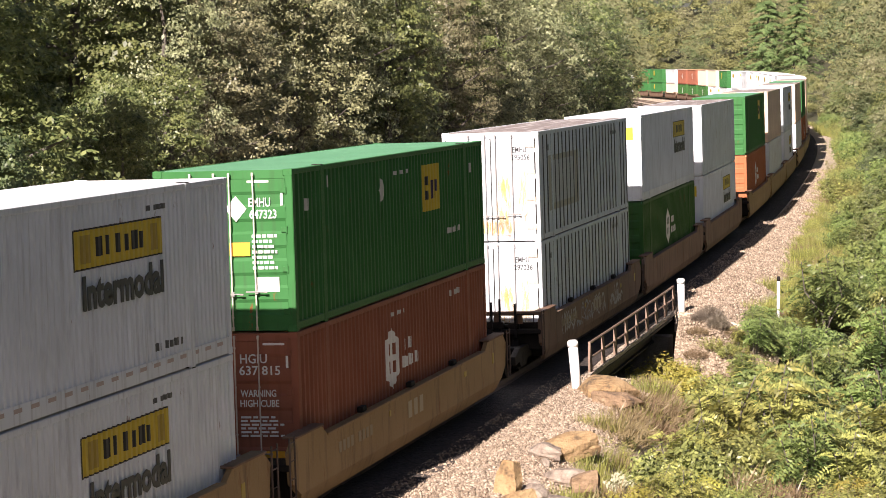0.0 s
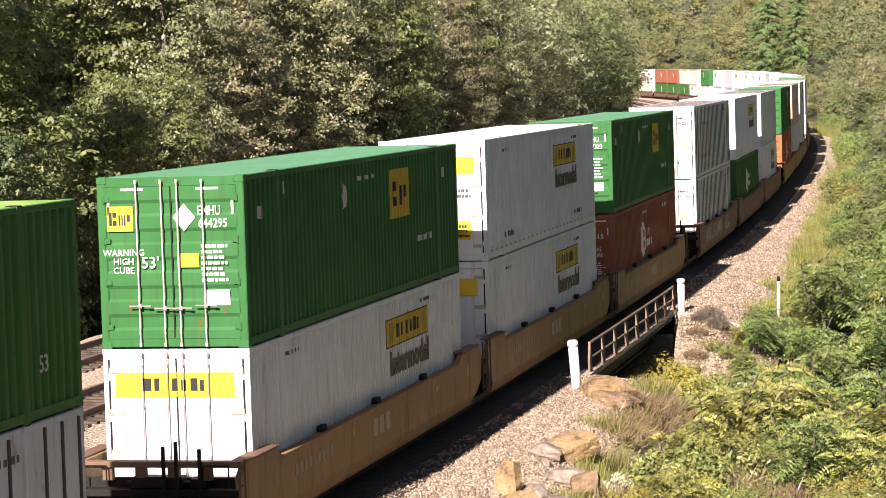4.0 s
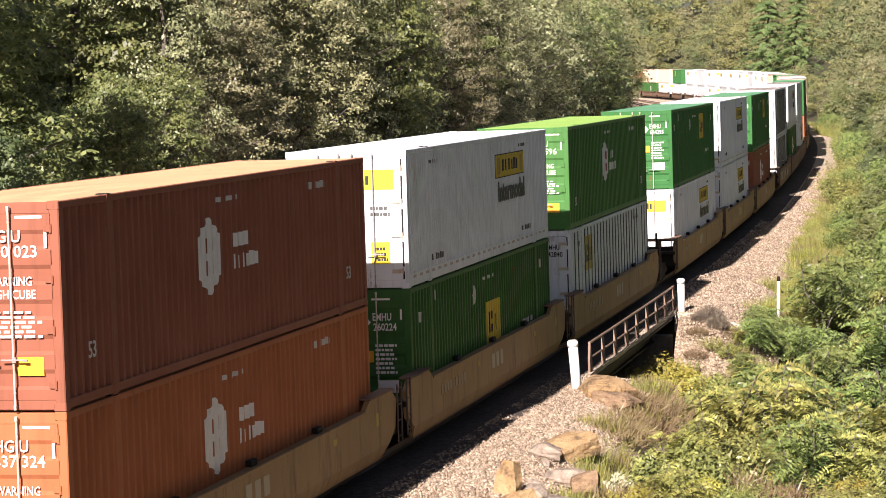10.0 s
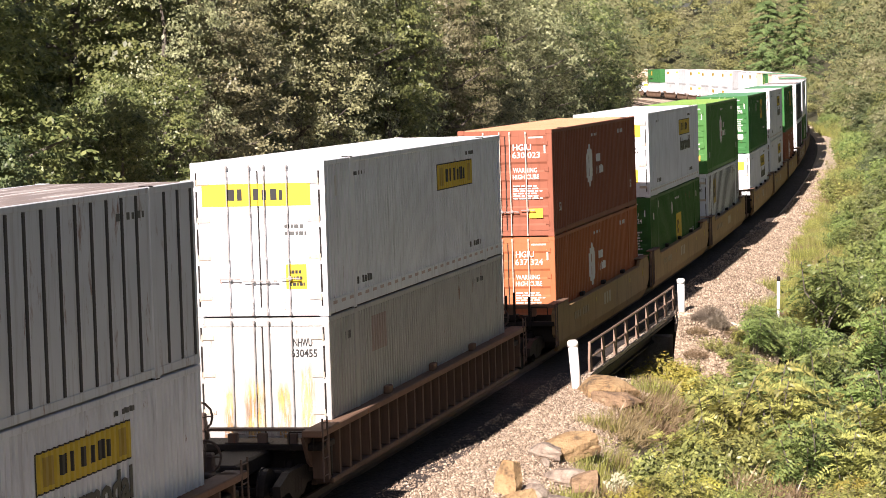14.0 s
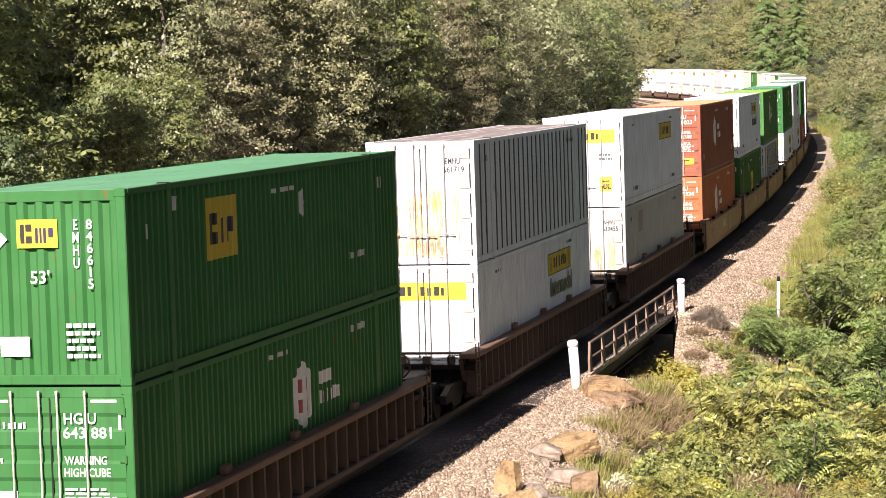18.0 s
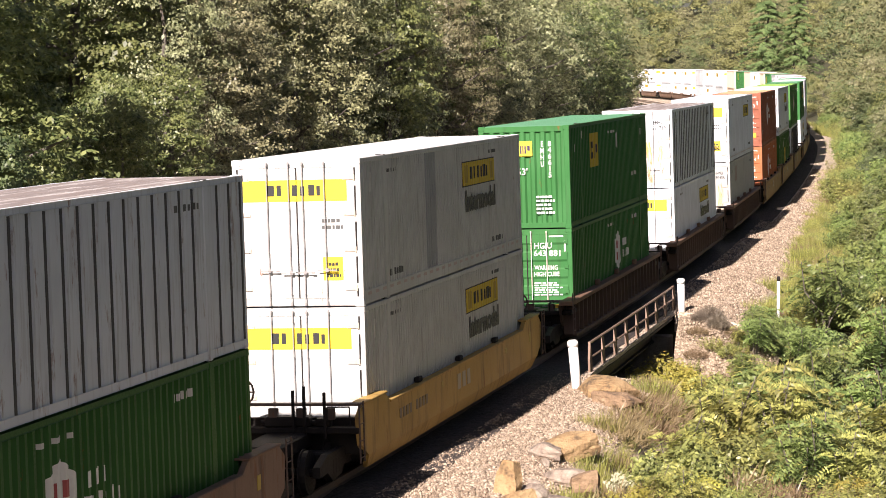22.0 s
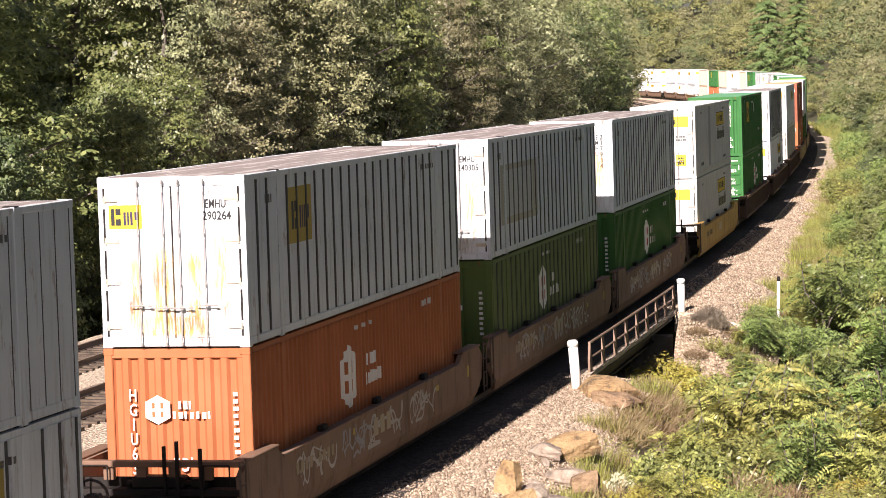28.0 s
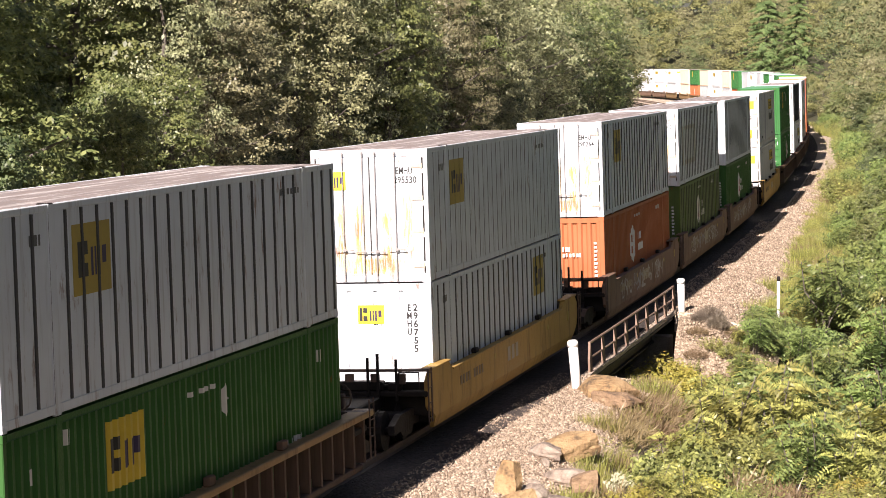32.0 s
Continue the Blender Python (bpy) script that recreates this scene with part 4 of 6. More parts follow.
def green_yellowlogo(number="", paint=None, roof=None, flip=False, near=True, style="corr", label="green corrugated container with a yellow logo panel", logo=None):
    c = container(label, style, paint or M_GREEN, roof or M_ROOFTEAL, flip, near)
    u, dz = logo or (2.74 if not flip else -3.52, 0.0)
    decal(c, "logo_panel", flip, 0, u - 0.8, u + 0.8, 1.55 + dz, 2.55 + dz, M_SIDEYELLOW, "yellow logo panel with dark shapes", 0.004)
    logo_shapes(c, flip, 0, u - 0.62, u + 0.66, 1.8 + dz, 2.3 + dz, 0.010)
    if not near:
        decal(c, "logo_panel", "left", 0, -3.5, -1.9, 1.55, 2.55, M_SIDEYELLOW, "yellow logo panel")
        return c
    diamond(c, flip, 0, -1.6 if not flip else 1.2, 2.2, 0.45, M_GHOST, 0.55)
    for a, b, z in ((-7.2, -6.9, 2.1), (-5.9, -5.55, 2.45), (6.6, 6.95, 2.2)):
        word_bars(c, flip, 0, a, b, z, z + 0.22, 2, M_GHOST, 0.004)
    word_bars(c, flip, 0, -0.6, 1.0, 2.45, 2.53, 3, M_GHOST, 0.004)
    word_bars(c, flip, 0, 4.3, 5.6, 0.95, 1.08, 7, M_GHOST, 0.004)
    if flip:
        diamond(c, flip, 1, -0.80, 2.18, 0.50, M_WHITEPAINT)
        decal(c, "logo_panel", flip, 1, -0.40, 0.24, 2.05, 2.47, M_YELLOW, "yellow logo panel", 0.012)
        logo_shapes(c, flip, 1, -0.34, 0.19, 2.12, 2.40, 0.018)
        letters(c, flip, 1, -0.06, 1.62, "53'", 0.20, M_WHITEPAINT, lift=0.008)
        letters(c, flip, 1, 0.52, 2.10, "EMHU", 0.72, M_WHITEPAINT, 0.10, True, 0.008)
        letters(c, flip, 1, 0.73, 1.95, number, 1.02, M_WHITEPAINT, 0.10, True, 0.008)
        decal(c, "label_plate", flip, 1, -0.72, -0.26, 0.45, 0.74, M_WHITEPAINT, "white placard", 0.012)
        line_bars(c, flip, 1, 0.32, 0.84, 0.42, 0.98, 5, M_WHITEPAINT, 0.008)
        return c
    lf = 0.001
    decal(c, "logo_panel", flip, 1, -1.12, -0.66, 1.98, 2.40, M_YELLOW, "yellow logo panel", lf)
    logo_shapes(c, flip, 1, -1.08, -0.70, 2.08, 2.30, lf + 0.006)
    diamond(c, flip, 1, 0.24, 2.20, 0.40, M_WHITEPAINT, 0.46)
    letters(c, flip, 1, 0.68, 2.31, "EMHU", 0.16, M_WHITEPAINT, 0.40, lift=lf)
    letters(c, flip, 1, 0.74, 2.10, number, 0.16, M_WHITEPAINT, 0.50, lift=lf)
    for i, w in enumerate(("WARNING", "HIGH", "CUBE")):
        letters(c, flip, 1, -0.85, 1.62 - i * 0.15, w, 0.11, M_WHITEPAINT, lift=lf)
    letters(c, flip, 1, -0.38, 1.45, "53'", 0.20, M_WHITEPAINT, lift=lf)
    decal(c, "warning_label", flip, 1, 0.10, 0.48, 1.36, 1.60, M_AMBER, "amber label", lf)
    line_bars(c, flip, 1, 0.52, 0.98, 1.12, 1.78, 7, M_WHITEPAINT, lf)
    decal(c, "label_plate", flip, 1, 0.55, 1.0, 0.72, 0.98, M_WHITEPAINT, "pale placard", lf)
    for sx in (-1, 1):
        decal(c, "reflector", flip, 1, sx * 0.66 - 0.2, sx * 0.66 + 0.2, 2.66, 2.70, M_WHITEPAINT, "", lf)
        decal(c, "reflector", flip, 1, sx * 1.09 - 0.022, sx * 1.09 + 0.022, 2.25, 2.55, M_WHITEPAINT, "", lf)
    return c


def emblem_container(paint, roof, number, prefix="HGIU", flip=False, near=True, u=-1.15, text_u=0.5, label="red corrugated container with a white emblem", inner=None, style="corr"):
    c = container(label, style, paint, roof, flip, near)
    hexagon(c, flip, 0, u, 1.66, 1.12, 1.25, M_WHITEPAINT, inner or paint)
    word_bars(c, flip, 0, text_u - 0.6, text_u + 0.3, 1.72, 1.95, 3, M_WHITEPAINT, 0.006)
    word_bars(c, flip, 0, text_u - 0.7, text_u + 0.8, 1.36, 1.60, 6, M_WHITEPAINT, 0.006)
    if not near:
        hexagon(c, "left", 0, -u, 1.66, 1.12, 1.25, M_WHITEPAINT, inner or paint)
        return c
    word_bars(c, flip, 0, -1.2, 0.4, 2.5, 2.58, 3, M_GHOST, 0.004)
    word_bars(c, flip, 0, 4.3, 5.4, 2.45, 2.58, 6, M_GHOST, 0.004)
    for y in (-7.0, 6.7):
        letters(c, flip, 0, y, 0.75, "53", 0.24, M_GHOST)
    if flip:
        lf = -0.006
        letters(c, flip, 1, -0.80, 1.35, prefix + number[:3], 1.7, M_WHITEPAINT, 0.13, True, lf)
        hexagon(c, flip, 1, -0.36, 1.85, 0.44, 0.50, M_WHITEPAINT, paint)
        word_bars(c, flip, 1, 0.0, 0.28, 1.86, 2.0, 3, M_WHITEPAINT, lf)
        word_bars(c, flip, 1, -0.10, 0.62, 1.70, 1.82, 7, M_WHITEPAINT, lf)
        letters(c, flip, 1, 0.05, 0.92, "53'", 0.24, M_WHITEPAINT, lift=lf)
        line_bars(c, flip, 1, 0.97, 1.07, 1.1, 2.2, 9, M_WHITEPAINT, lf)
        return c
    lf = 0.001
    hexagon(c, flip, 1, -0.96, 2.33, 0.32, 0.38, M_WHITEPAINT, paint)
    word_bars(c, flip, 1, -0.74, -0.34, 2.27, 2.37, 5, M_WHITEPAINT, lf)
    letters(c, flip, 1, 0.47, 2.42, prefix, 0.17, M_WHITEPAINT, 0.50, lift=lf)
    letters(c, flip, 1, 0.58, 2.21, number[:3] + " " + number[3:], 0.17, M_WHITEPAINT, 0.76, lift=lf)
    letters(c, flip, 1, -0.93, 1.72, "53'", 0.22, M_WHITEPAINT, lift=lf)
    letters(c, flip, 1, 0.54, 1.80, "WARNING", 0.13, M_WHITEPAINT, 0.66, lift=lf)
    letters(c, flip, 1, 0.56, 1.62, "HIGH CUBE", 0.13, M_WHITEPAINT, 0.72, lift=lf)
    line_bars(c, flip, 1, 0.20, 1.0, 1.02, 1.42, 6, M_WHITEPAINT, lf)
    decal(c, "label_plate", flip, 1, -1.0, -0.55, 1.08, 1.34, M_WHITEPAINT, "pale placard", lf)
    decal(c, "warning_label", flip, 1, 0.62, 1.0, 0.50, 0.76, M_AMBER, "amber label", lf)
    for sx in (-1, 1):
        decal(c, "reflector", flip, 1, sx * 0.85 - 0.2, sx * 0.85 + 0.2, 2.66, 2.70, M_WHITEPAINT, "", lf)
        decal(c, "reflector", flip, 1, sx * 1.09 - 0.022, sx * 1.09 + 0.022, 2.25, 2.55, M_WHITEPAINT, "", lf)
    return c


def ribbed_white(number="", prefix="EMHU", flip=False, near=True, logo=None, door_logo=False, stains=2, label="worn white container with dark upright ribs", style="rib", ghost=False, paint=None):
    c = container(label, style, paint or M_RIBWHITE, M_ROOFGREY, flip, near)
    if logo is not None:
        decal(c, "logo_panel", flip, 0, logo - 0.75, logo + 0.75, 1.55, 2.55, M_OLDYELLOW, "faded dark yellow logo panel", 0.002)
        logo_shapes(c, flip, 0, logo - 0.55, logo + 0.6, 1.8, 2.3, 0.008)
    if ghost:
        decal(c, "paint_patch", flip, 0, -6.6, -1.65, 0.72, 2.2, M_OLDSIGN, "brown frame where a sign was", 0.0)
        decal(c, "paint_patch", flip, 0, -6.0, -2.3, 0.9, 2.05, M_OLDFIELD, "grey field where a sign was", 0.003)
    if not near:
        return c
    word_bars(c, flip, 0, -6.9, -6.4, 2.35, 2.5, 3, M_GREYPAINT, 0.002)
    word_bars(c, flip, 0, 4.6, 5.9, 2.45, 2.56, 6, M_GREYPAINT, 0.002)
    rnd = random.Random(sum(map(ord, number)) + 3)
    lf = -0.006 if flip else 0.001
    if number and not flip:
        letters(c, flip, 1, 0.78, 2.42, prefix, 0.15, M_BLACKPAINT, 0.36, lift=lf)
        letters(c, flip, 1, 0.80, 2.22, number, 0.15, M_BLACKPAINT, 0.50, lift=lf)
    elif number:
        letters(c, flip, 1, 0.80, 2.10, prefix, 0.66, M_BLACKPAINT, 0.10, True, lf)
        letters(c, flip, 1, 0.94, 1.92, number, 1.04, M_BLACKPAINT, 0.10, True, lf)
    if door_logo:
        x0 = -0.34 if flip else -1.10
        decal(c, "logo_panel", flip, 1, x0, x0 + 0.58, 2.02, 2.42, M_YELLOW, "yellow logo panel", lf)
        logo_shapes(c, flip, 1, x0 + 0.04, x0 + 0.54, 2.08, 2.36, lf + 0.006)
    if stains:
        stain_patch(c, flip, 0.0, 0.12, 0.62, 1.18, 7, lf + 0.001)
        stain_patch(c, flip, 0.84, 0.5, 2.1, 0.2, 9, lf + 0.003)
    for i in range(stains):
        x = (-0.62, 0.36, -0.2)[i % 3] + rnd.uniform(-.08, .08)
        z1 = rnd.uniform(1.7, 2.2)
        stain_patch(c, flip, x, 0.25, z1, rnd.uniform(0.16, 0.34), i + len(number) + int(x * 40), lf + 0.0055 + 0.0025 * i)
    return c


def stain_patch(parent, flip, x, z0, z1, w, seed, lift):
    """A run of rust on the end of a container."""
    bm = bmesh.new()
    bm.faces.new([bm.verts.new((a, -HY - lift - 0.002, b)) for a, b in ((x - w, z0), (x + w, z0), (x + w, z1), (x - w, z1))])
    part("rust_stain", mesh_of("rust_stain", bm, M_RUSTSTREAK), M_RUSTSTREAK, parent, "orange rust stain")


# ---- well cars ----
def side_plate_mesh(bm, sg, ribs):
    x = 1.47
    top = [(-9.35, 1.30), (-9.0, 1.52), (-7.3, 1.52), (-6.9, 1.30), (6.9, 1.30), (7.3, 1.52), (9.0, 1.52), (9.35, 1.30)]
    if ribs:
        top = [(-9.6, 1.25), (9.6, 1.25)]
    mid = [(-9.25, 0.75), (-8.75, 0.50), (8.75, 0.50), (9.25, 0.75)]
    low = [(-8.45, 0.22), (8.45, 0.22)]
    depth = 0.10 if not ribs else 0.06
    inset = 0.0 if not ribs else 0.30
    pts = top + [(p[0], p[1]) for p in reversed(mid)]
    a, b = sg * (x - inset), sg * (x - inset - depth)
    plate(bm, pts, 0, min(a, b), max(a, b))
    # the lower band leans inwards
    vs = [bm.verts.new((sg * (x - inset) - (sg * 0.0 if z > 0.4 else sg * 0.12), y, z)) for y, z in (mid[1], mid[2], low[1], low[0])]
    vi = [bm.verts.new((v.co.x - sg * 0.09, v.co.y, v.co.z)) for v in vs]
    bm.faces.new(vs)
    bm.faces.new(vi[::-1])
    for i in range(4):
        bm.faces.new((vs[i], vs[(i + 1) % 4], vi[(i + 1) % 4], vi[i]))


def wheel_mesh(bm):
    for sx in (-1, 1):
        rod(bm, (sx * 0.68, 0, 0.42), (sx * 0.80, 0, 0.42), 0.42, 20)
        rod(bm, (sx * 0.66, 0, 0.42), (sx * 0.69, 0, 0.42), 0.445, 20)
    rod(bm, (-1.05, 0, 0.42), (1.05, 0, 0.42), 0.08, 10)


def truck_frame_mesh(bm, sg):
    plate(bm, ((-1.15, 0.36), (-1.15, 0.56), (-0.55, 0.72), (0.55, 0.72), (1.15, 0.56), (1.15, 0.36), (0.6, 0.38), (0.35, 0.22), (-0.35, 0.22), (-0.6, 0.38)), 0, sg * 1.0 - 0.07, sg * 1.0 + 0.07)
    for k in (-0.2, 0, 0.2):
        rod(bm, (sg * 1.0, k, 0.30), (sg * 1.0, k, 0.58), 0.075, 8)


def ladder_mesh(bm):
    for y in (-0.16, 0.16):
        rod(bm, (0, y, 0.0), (0, y, 1.15), 0.018, 6)
    for i in range(4):
        rod(bm, (0, -0.16, 0.1 + i * 0.32), (0, 0.16, 0.1 + i * 0.32), 0.013, 6)


def well_car(label, paint, chord_paint, ribs=False, single=False, front_truck=False, rear_end=True, near=True):
    """One unit of a double-stack well car, its middle over the origin, rails at zero."""
    root = tagged(new("well_car"), label, "railcar", "well cars of the train")
    end = 9.85 if not single else 11.3

    def add(name, key, mat, build, where=None, lab="", smooth=False):
        return shared(name, key, mat, build, root, lab, where, smooth)
    for sg in (1, -1):
        add("side_sill", ("sill", sg, ribs), paint, lambda bm: side_plate_mesh(bm, sg, ribs))
        if ribs:
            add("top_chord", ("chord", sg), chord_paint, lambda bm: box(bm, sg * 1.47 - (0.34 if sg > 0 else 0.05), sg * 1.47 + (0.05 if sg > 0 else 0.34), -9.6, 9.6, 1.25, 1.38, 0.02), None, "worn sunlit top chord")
            add("bottom_chord", ("bchord", sg), paint, lambda bm: box(bm, sg * 1.44 - (0.30 if sg > 0 else 0.04), sg * 1.44 + (0.04 if sg > 0 else 0.30), -8.8, 8.8, 0.30, 0.42, 0.02))
            for i in range(25 if near else 13):
                y = -9.0 + i * (0.75 if near else 1.5)
                add("side_rib", ("rib", sg), paint, lambda bm: box(bm, sg * 1.47 - (0.31 if sg > 0 else 0.01), sg * 1.47 + (0.01 if sg > 0 else 0.31), -0.05, 0.05, 0.42, 1.25, 0.01), (0, y, 0))
        else:
            add("top_flange", ("flange", sg), paint, lambda bm: box(bm, sg * 1.47 - 0.16, sg * 1.47 + 0.03, -6.95, 6.95, 1.295, 1.345, 0.012))
            for y0, y1 in ((-9.05, -7.25), (7.25, 9.05)):
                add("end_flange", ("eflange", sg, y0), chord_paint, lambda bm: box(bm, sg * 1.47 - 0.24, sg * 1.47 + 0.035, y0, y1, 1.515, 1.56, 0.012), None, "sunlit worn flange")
        if near:
            for y in (-4.0, 0.0, 4.0):
                # Pads on ribbed cars get the chord's sunlit colour to look lit.
                add("lift_pad", ("pad", sg), M_SUNWORN if ribs else M_DARK, lambda bm: box(bm, sg * 1.36 - 0.06, sg * 1.36 + 0.06, -0.16, 0.16, 1.30 if ribs else 1.345, 1.46, 0.02), (0, y, 0.08 if ribs else 0.0))
            for ye in (-1, 1):
                add("ladder", "ladder", M_RUSTRAIL, ladder_mesh, (sg * 1.52, ye * 9.42, 0.45), "rusty grab ladder")
    add("well_floor", "wellfloor", M_DARK, lambda bm: box(bm, -1.36, 1.36, -8.4, 8.4, 0.32, 0.39))
    for ye in (-1, 1):
        add("end_platform", ("eplat", end, ye), M_DARK, lambda bm: (box(bm, -1.44, 1.44, ye * 8.45, ye * 9.35, 0.98, 1.10, 0.02) if ye > 0 else box(bm, -1.44, 1.44, -9.35, -8.45, 0.98, 1.10, 0.02),
                                                                      box(bm, -0.42, 0.42, min(ye * 8.4, ye * end), max(ye * 8.4, ye * end), 0.70, 1.0, 0.04),
                                                                      box(bm, -1.40, 1.40, ye * 8.55 - 0.07, ye * 8.55 + 0.07, 0.40, 1.0, 0.02)))
        if single or (rear_end and ye < 0):
            zt = 1.38 if ribs else 1.56
            add("end_beam", ("ebeam", ye, ribs, single), M_RUSTRAIL if single else chord_paint, lambda bm: (box(bm, -1.47, 1.47, ye * 9.2 - 0.11, ye * 9.2 + 0.11, zt - (0.05 if single else 0.10), zt, 0.012), [box(bm, x - 0.09, x + 0.09, ye * 9.2 - 0.06, ye * 9.2 + 0.06, zt - 0.32, zt - 0.10, 0.01) for x in (-0.85, -0.28, 0.28, 0.85)]), None, "worn end beam on short brackets")
            add("end_sheet", ("esheet", ye, ribs), M_DARK, lambda bm: box(bm, -1.42, 1.42, ye * 9.0 - 0.04, ye * 9.0 + 0.04, 0.55, zt - 0.30, 0.01), None, "black end sheet")
            up = Matrix.Translation((0, 0, zt - 1.36))
            if near:
                for x, hgt in () if ribs else ((0.78, 0.22), (0.38, 0.34), (0.16, 0.26)):
                    add("brake_stand", ("bstand", ye, hgt, ribs), M_DARK, lambda bm: box(bm, -0.028, 0.028, ye * 9.36 - 0.028, ye * 9.36 + 0.028, 0.9, zt + hgt, 0.006), (x, 0, 0))
                add("valve_box", ("vbox", ye), M_DARK, lambda bm: (box(bm, -0.45, 0.45, ye * 9.12 - 0.16, ye * 9.12 + 0.16, 1.10, 1.30, 0.03), rod(bm, (-0.55, ye * 9.15, 1.18), (0.75, ye * 9.15, 1.18), 0.05, 8), box(bm, 0.55, 0.85, ye * 9.1 - 0.12, ye * 9.1 + 0.12, 1.10, 1.26, 0.02)), up @ Matrix.Translation((0, 0, -0.2)))
                if single:
                    add("brake_wheel", ("bwheel", ye), M_RUSTRAIL, lambda bm: [rod(bm, (0.27 * math.cos(a), 0, 0.27 * math.sin(a)), (0.27 * math.cos(a + 0.524), 0, 0.27 * math.sin(a + 0.524)), 0.022, 5) for a in np.arange(0, 6.28, 0.524)] + [rod(bm, (-0.25, 0, 0), (0.25, 0, 0), 0.015, 5), rod(bm, (0, 0, -0.25), (0, 0, 0.25), 0.015, 5), box(bm, -0.1, 0.1, 0.02, 0.2, -0.45, 0.05, 0.02)], (ye * 0.86, ye * 9.42, zt + 0.24), "rusty brake wheel")
                for x in (-1.05, 1.05):
                    add("grab_iron", "grabiron", M_DARK, lambda bm: (rod(bm, (-0.22, 0, 0), (-0.22, 0, 0.34), 0.014, 6), rod(bm, (0.22, 0, 0), (0.22, 0, 0.34), 0.014, 6), rod(bm, (-0.22, 0, 0.34), (0.22, 0, 0.34), 0.014, 6)), (x, ye * 9.36, zt - 0.40))
    spots = [-end + (1.6 if single else 0.0)]
    if single or front_truck:
        spots.append(end - (1.6 if single else 0.0))
    for y in spots:
        for dy in (-0.86, 0.86):
            add("wheelset", "wheelset", M_DARK, wheel_mesh, (0, y + dy, 0), "dark steel wheels on an axle")
        for sg in (1, -1):
            add("truck_frame", ("tframe", sg), M_DARK, lambda bm: truck_frame_mesh(bm, sg), (0, y, 0))
        add("bolster", "bolster", M_DARK, lambda bm: box(bm, -1.0, 1.0, -0.22, 0.22, 0.42, 0.70, 0.03), (0, y, 0))
    if single or rear_end:
        add("coupler", ("coupler", end), M_DARK, lambda bm: box(bm, -0.14, 0.14, -end - (0.55 if single else 1.9), -end + 0.1, 0.72, 0.98, 0.03))
    if near and not ribs:
        word_marks(root, M_DARKMARK if paint is M_TTXNEW else M_FAINT)
    if near and paint is M_OLDCAR:
        scrawl(root)
    return root


def scrawl(car):
    """Old sprayed scrawl on the side sill: loops and strokes that spell nothing."""
    rnd = random.Random(len(RIDERS) + 4)
    for k in range(4):
        bm = bmesh.new()
        old = None
        u = -6.2 + k * 2.7 + rnd.uniform(0, 0.6)
        for n in range(9):
            y, z, a, w = u + n * 0.26, rnd.uniform(0.6, 1.15), rnd.uniform(0, 6.28), rnd.uniform(0.018, 0.04)
            bend = rnd.choice((-0.5, 0.5)) * rnd.uniform(0.45, 0.9)
            for i in range(12):
                dy, dz = math.cos(a), math.sin(a)
                pair = (bm.verts.new((1.4745, y - dz * w, min(1.25, max(0.56, z + dy * w)))), bm.verts.new((1.4745, y + dz * w, min(1.25, max(0.56, z - dy * w)))))
                if old:
                    bm.faces.new((old[0], pair[0], pair[1], old[1]))
                old = pair
                y, z, a = y + dy * 0.09, z + dz * 0.09, a + bend
                if not 0.62 < z < 1.2:
                    a, z = -a, min(1.2, max(0.62, z))
        part("paint_scrawl", mesh_of("paint_scrawl", bm, M_SCRAWL if k != 1 else M_GHOSTGREY), M_SCRAWL, car, "faded sprayed scrawl in pale paint")


M_SCRAWL = plain_paint("faded pale spray paint", (0.40, 0.385, 0.38))
M_GHOSTGREY = plain_paint("faded blue-grey spray paint", (0.27, 0.28, 0.32))


def word_marks(car, marks):
    """Reporting marks and numbers on the side sill, drawn as bars."""
    def patch(bm):
        bmesh.ops.create_cube(bm, size=1.0)
    rnd = random.Random(len(bpy.data.objects))
    for u0, u1, z0, z1, n in ((-6.2, -3.6, 0.86, 1.06, 9), (-0.75, 0.75, 0.78, 1.12, 3), (4.6, 5.0, 1.0, 1.12, 1), (-2.3, -2.1, 1.02, 1.14, 1), (7.7, 8.0, 0.95, 1.2, 1)):
        w = (u1 - u0) / n
        for i in range(n):
            if n == 9 and i == 4:
                continue
            m = Matrix.Translation((1.474, u0 + (i + 0.4) * w, (z0 + z1) / 2)) @ SIDE_FACE @ Matrix.Diagonal((w * 0.62, z1 - z0, 0.008, 1))
            shared("mark", "patch", (marks if n != 3 else M_PALEMARK) if n > 1 else M_OLDYELLOW, patch, car).matrix_basis = m


RIDERS = []
BASE = 0.404


def ride(thing, s_rear, h):
    """Remember that a thing rides the train: the rear end of its load is at s_rear when the clip begins."""
    RIDERS.append((thing, s_rear + HY, h))


def stack(s_rear, low, high, car, dz=0.0):
    ride(car, s_rear, dz)
    ride(low, s_rear, BASE + dz)
    ride(high, s_rear, BASE + CH + dz)


TTX = "yellow-brown steel well car with grimy painted sides"


def patched(c, u0, u1, z0, z1, material, label):
    decal(c, "paint_patch", False, 0, u0, u1, z0, z1, material, label, 0.002)
    return c


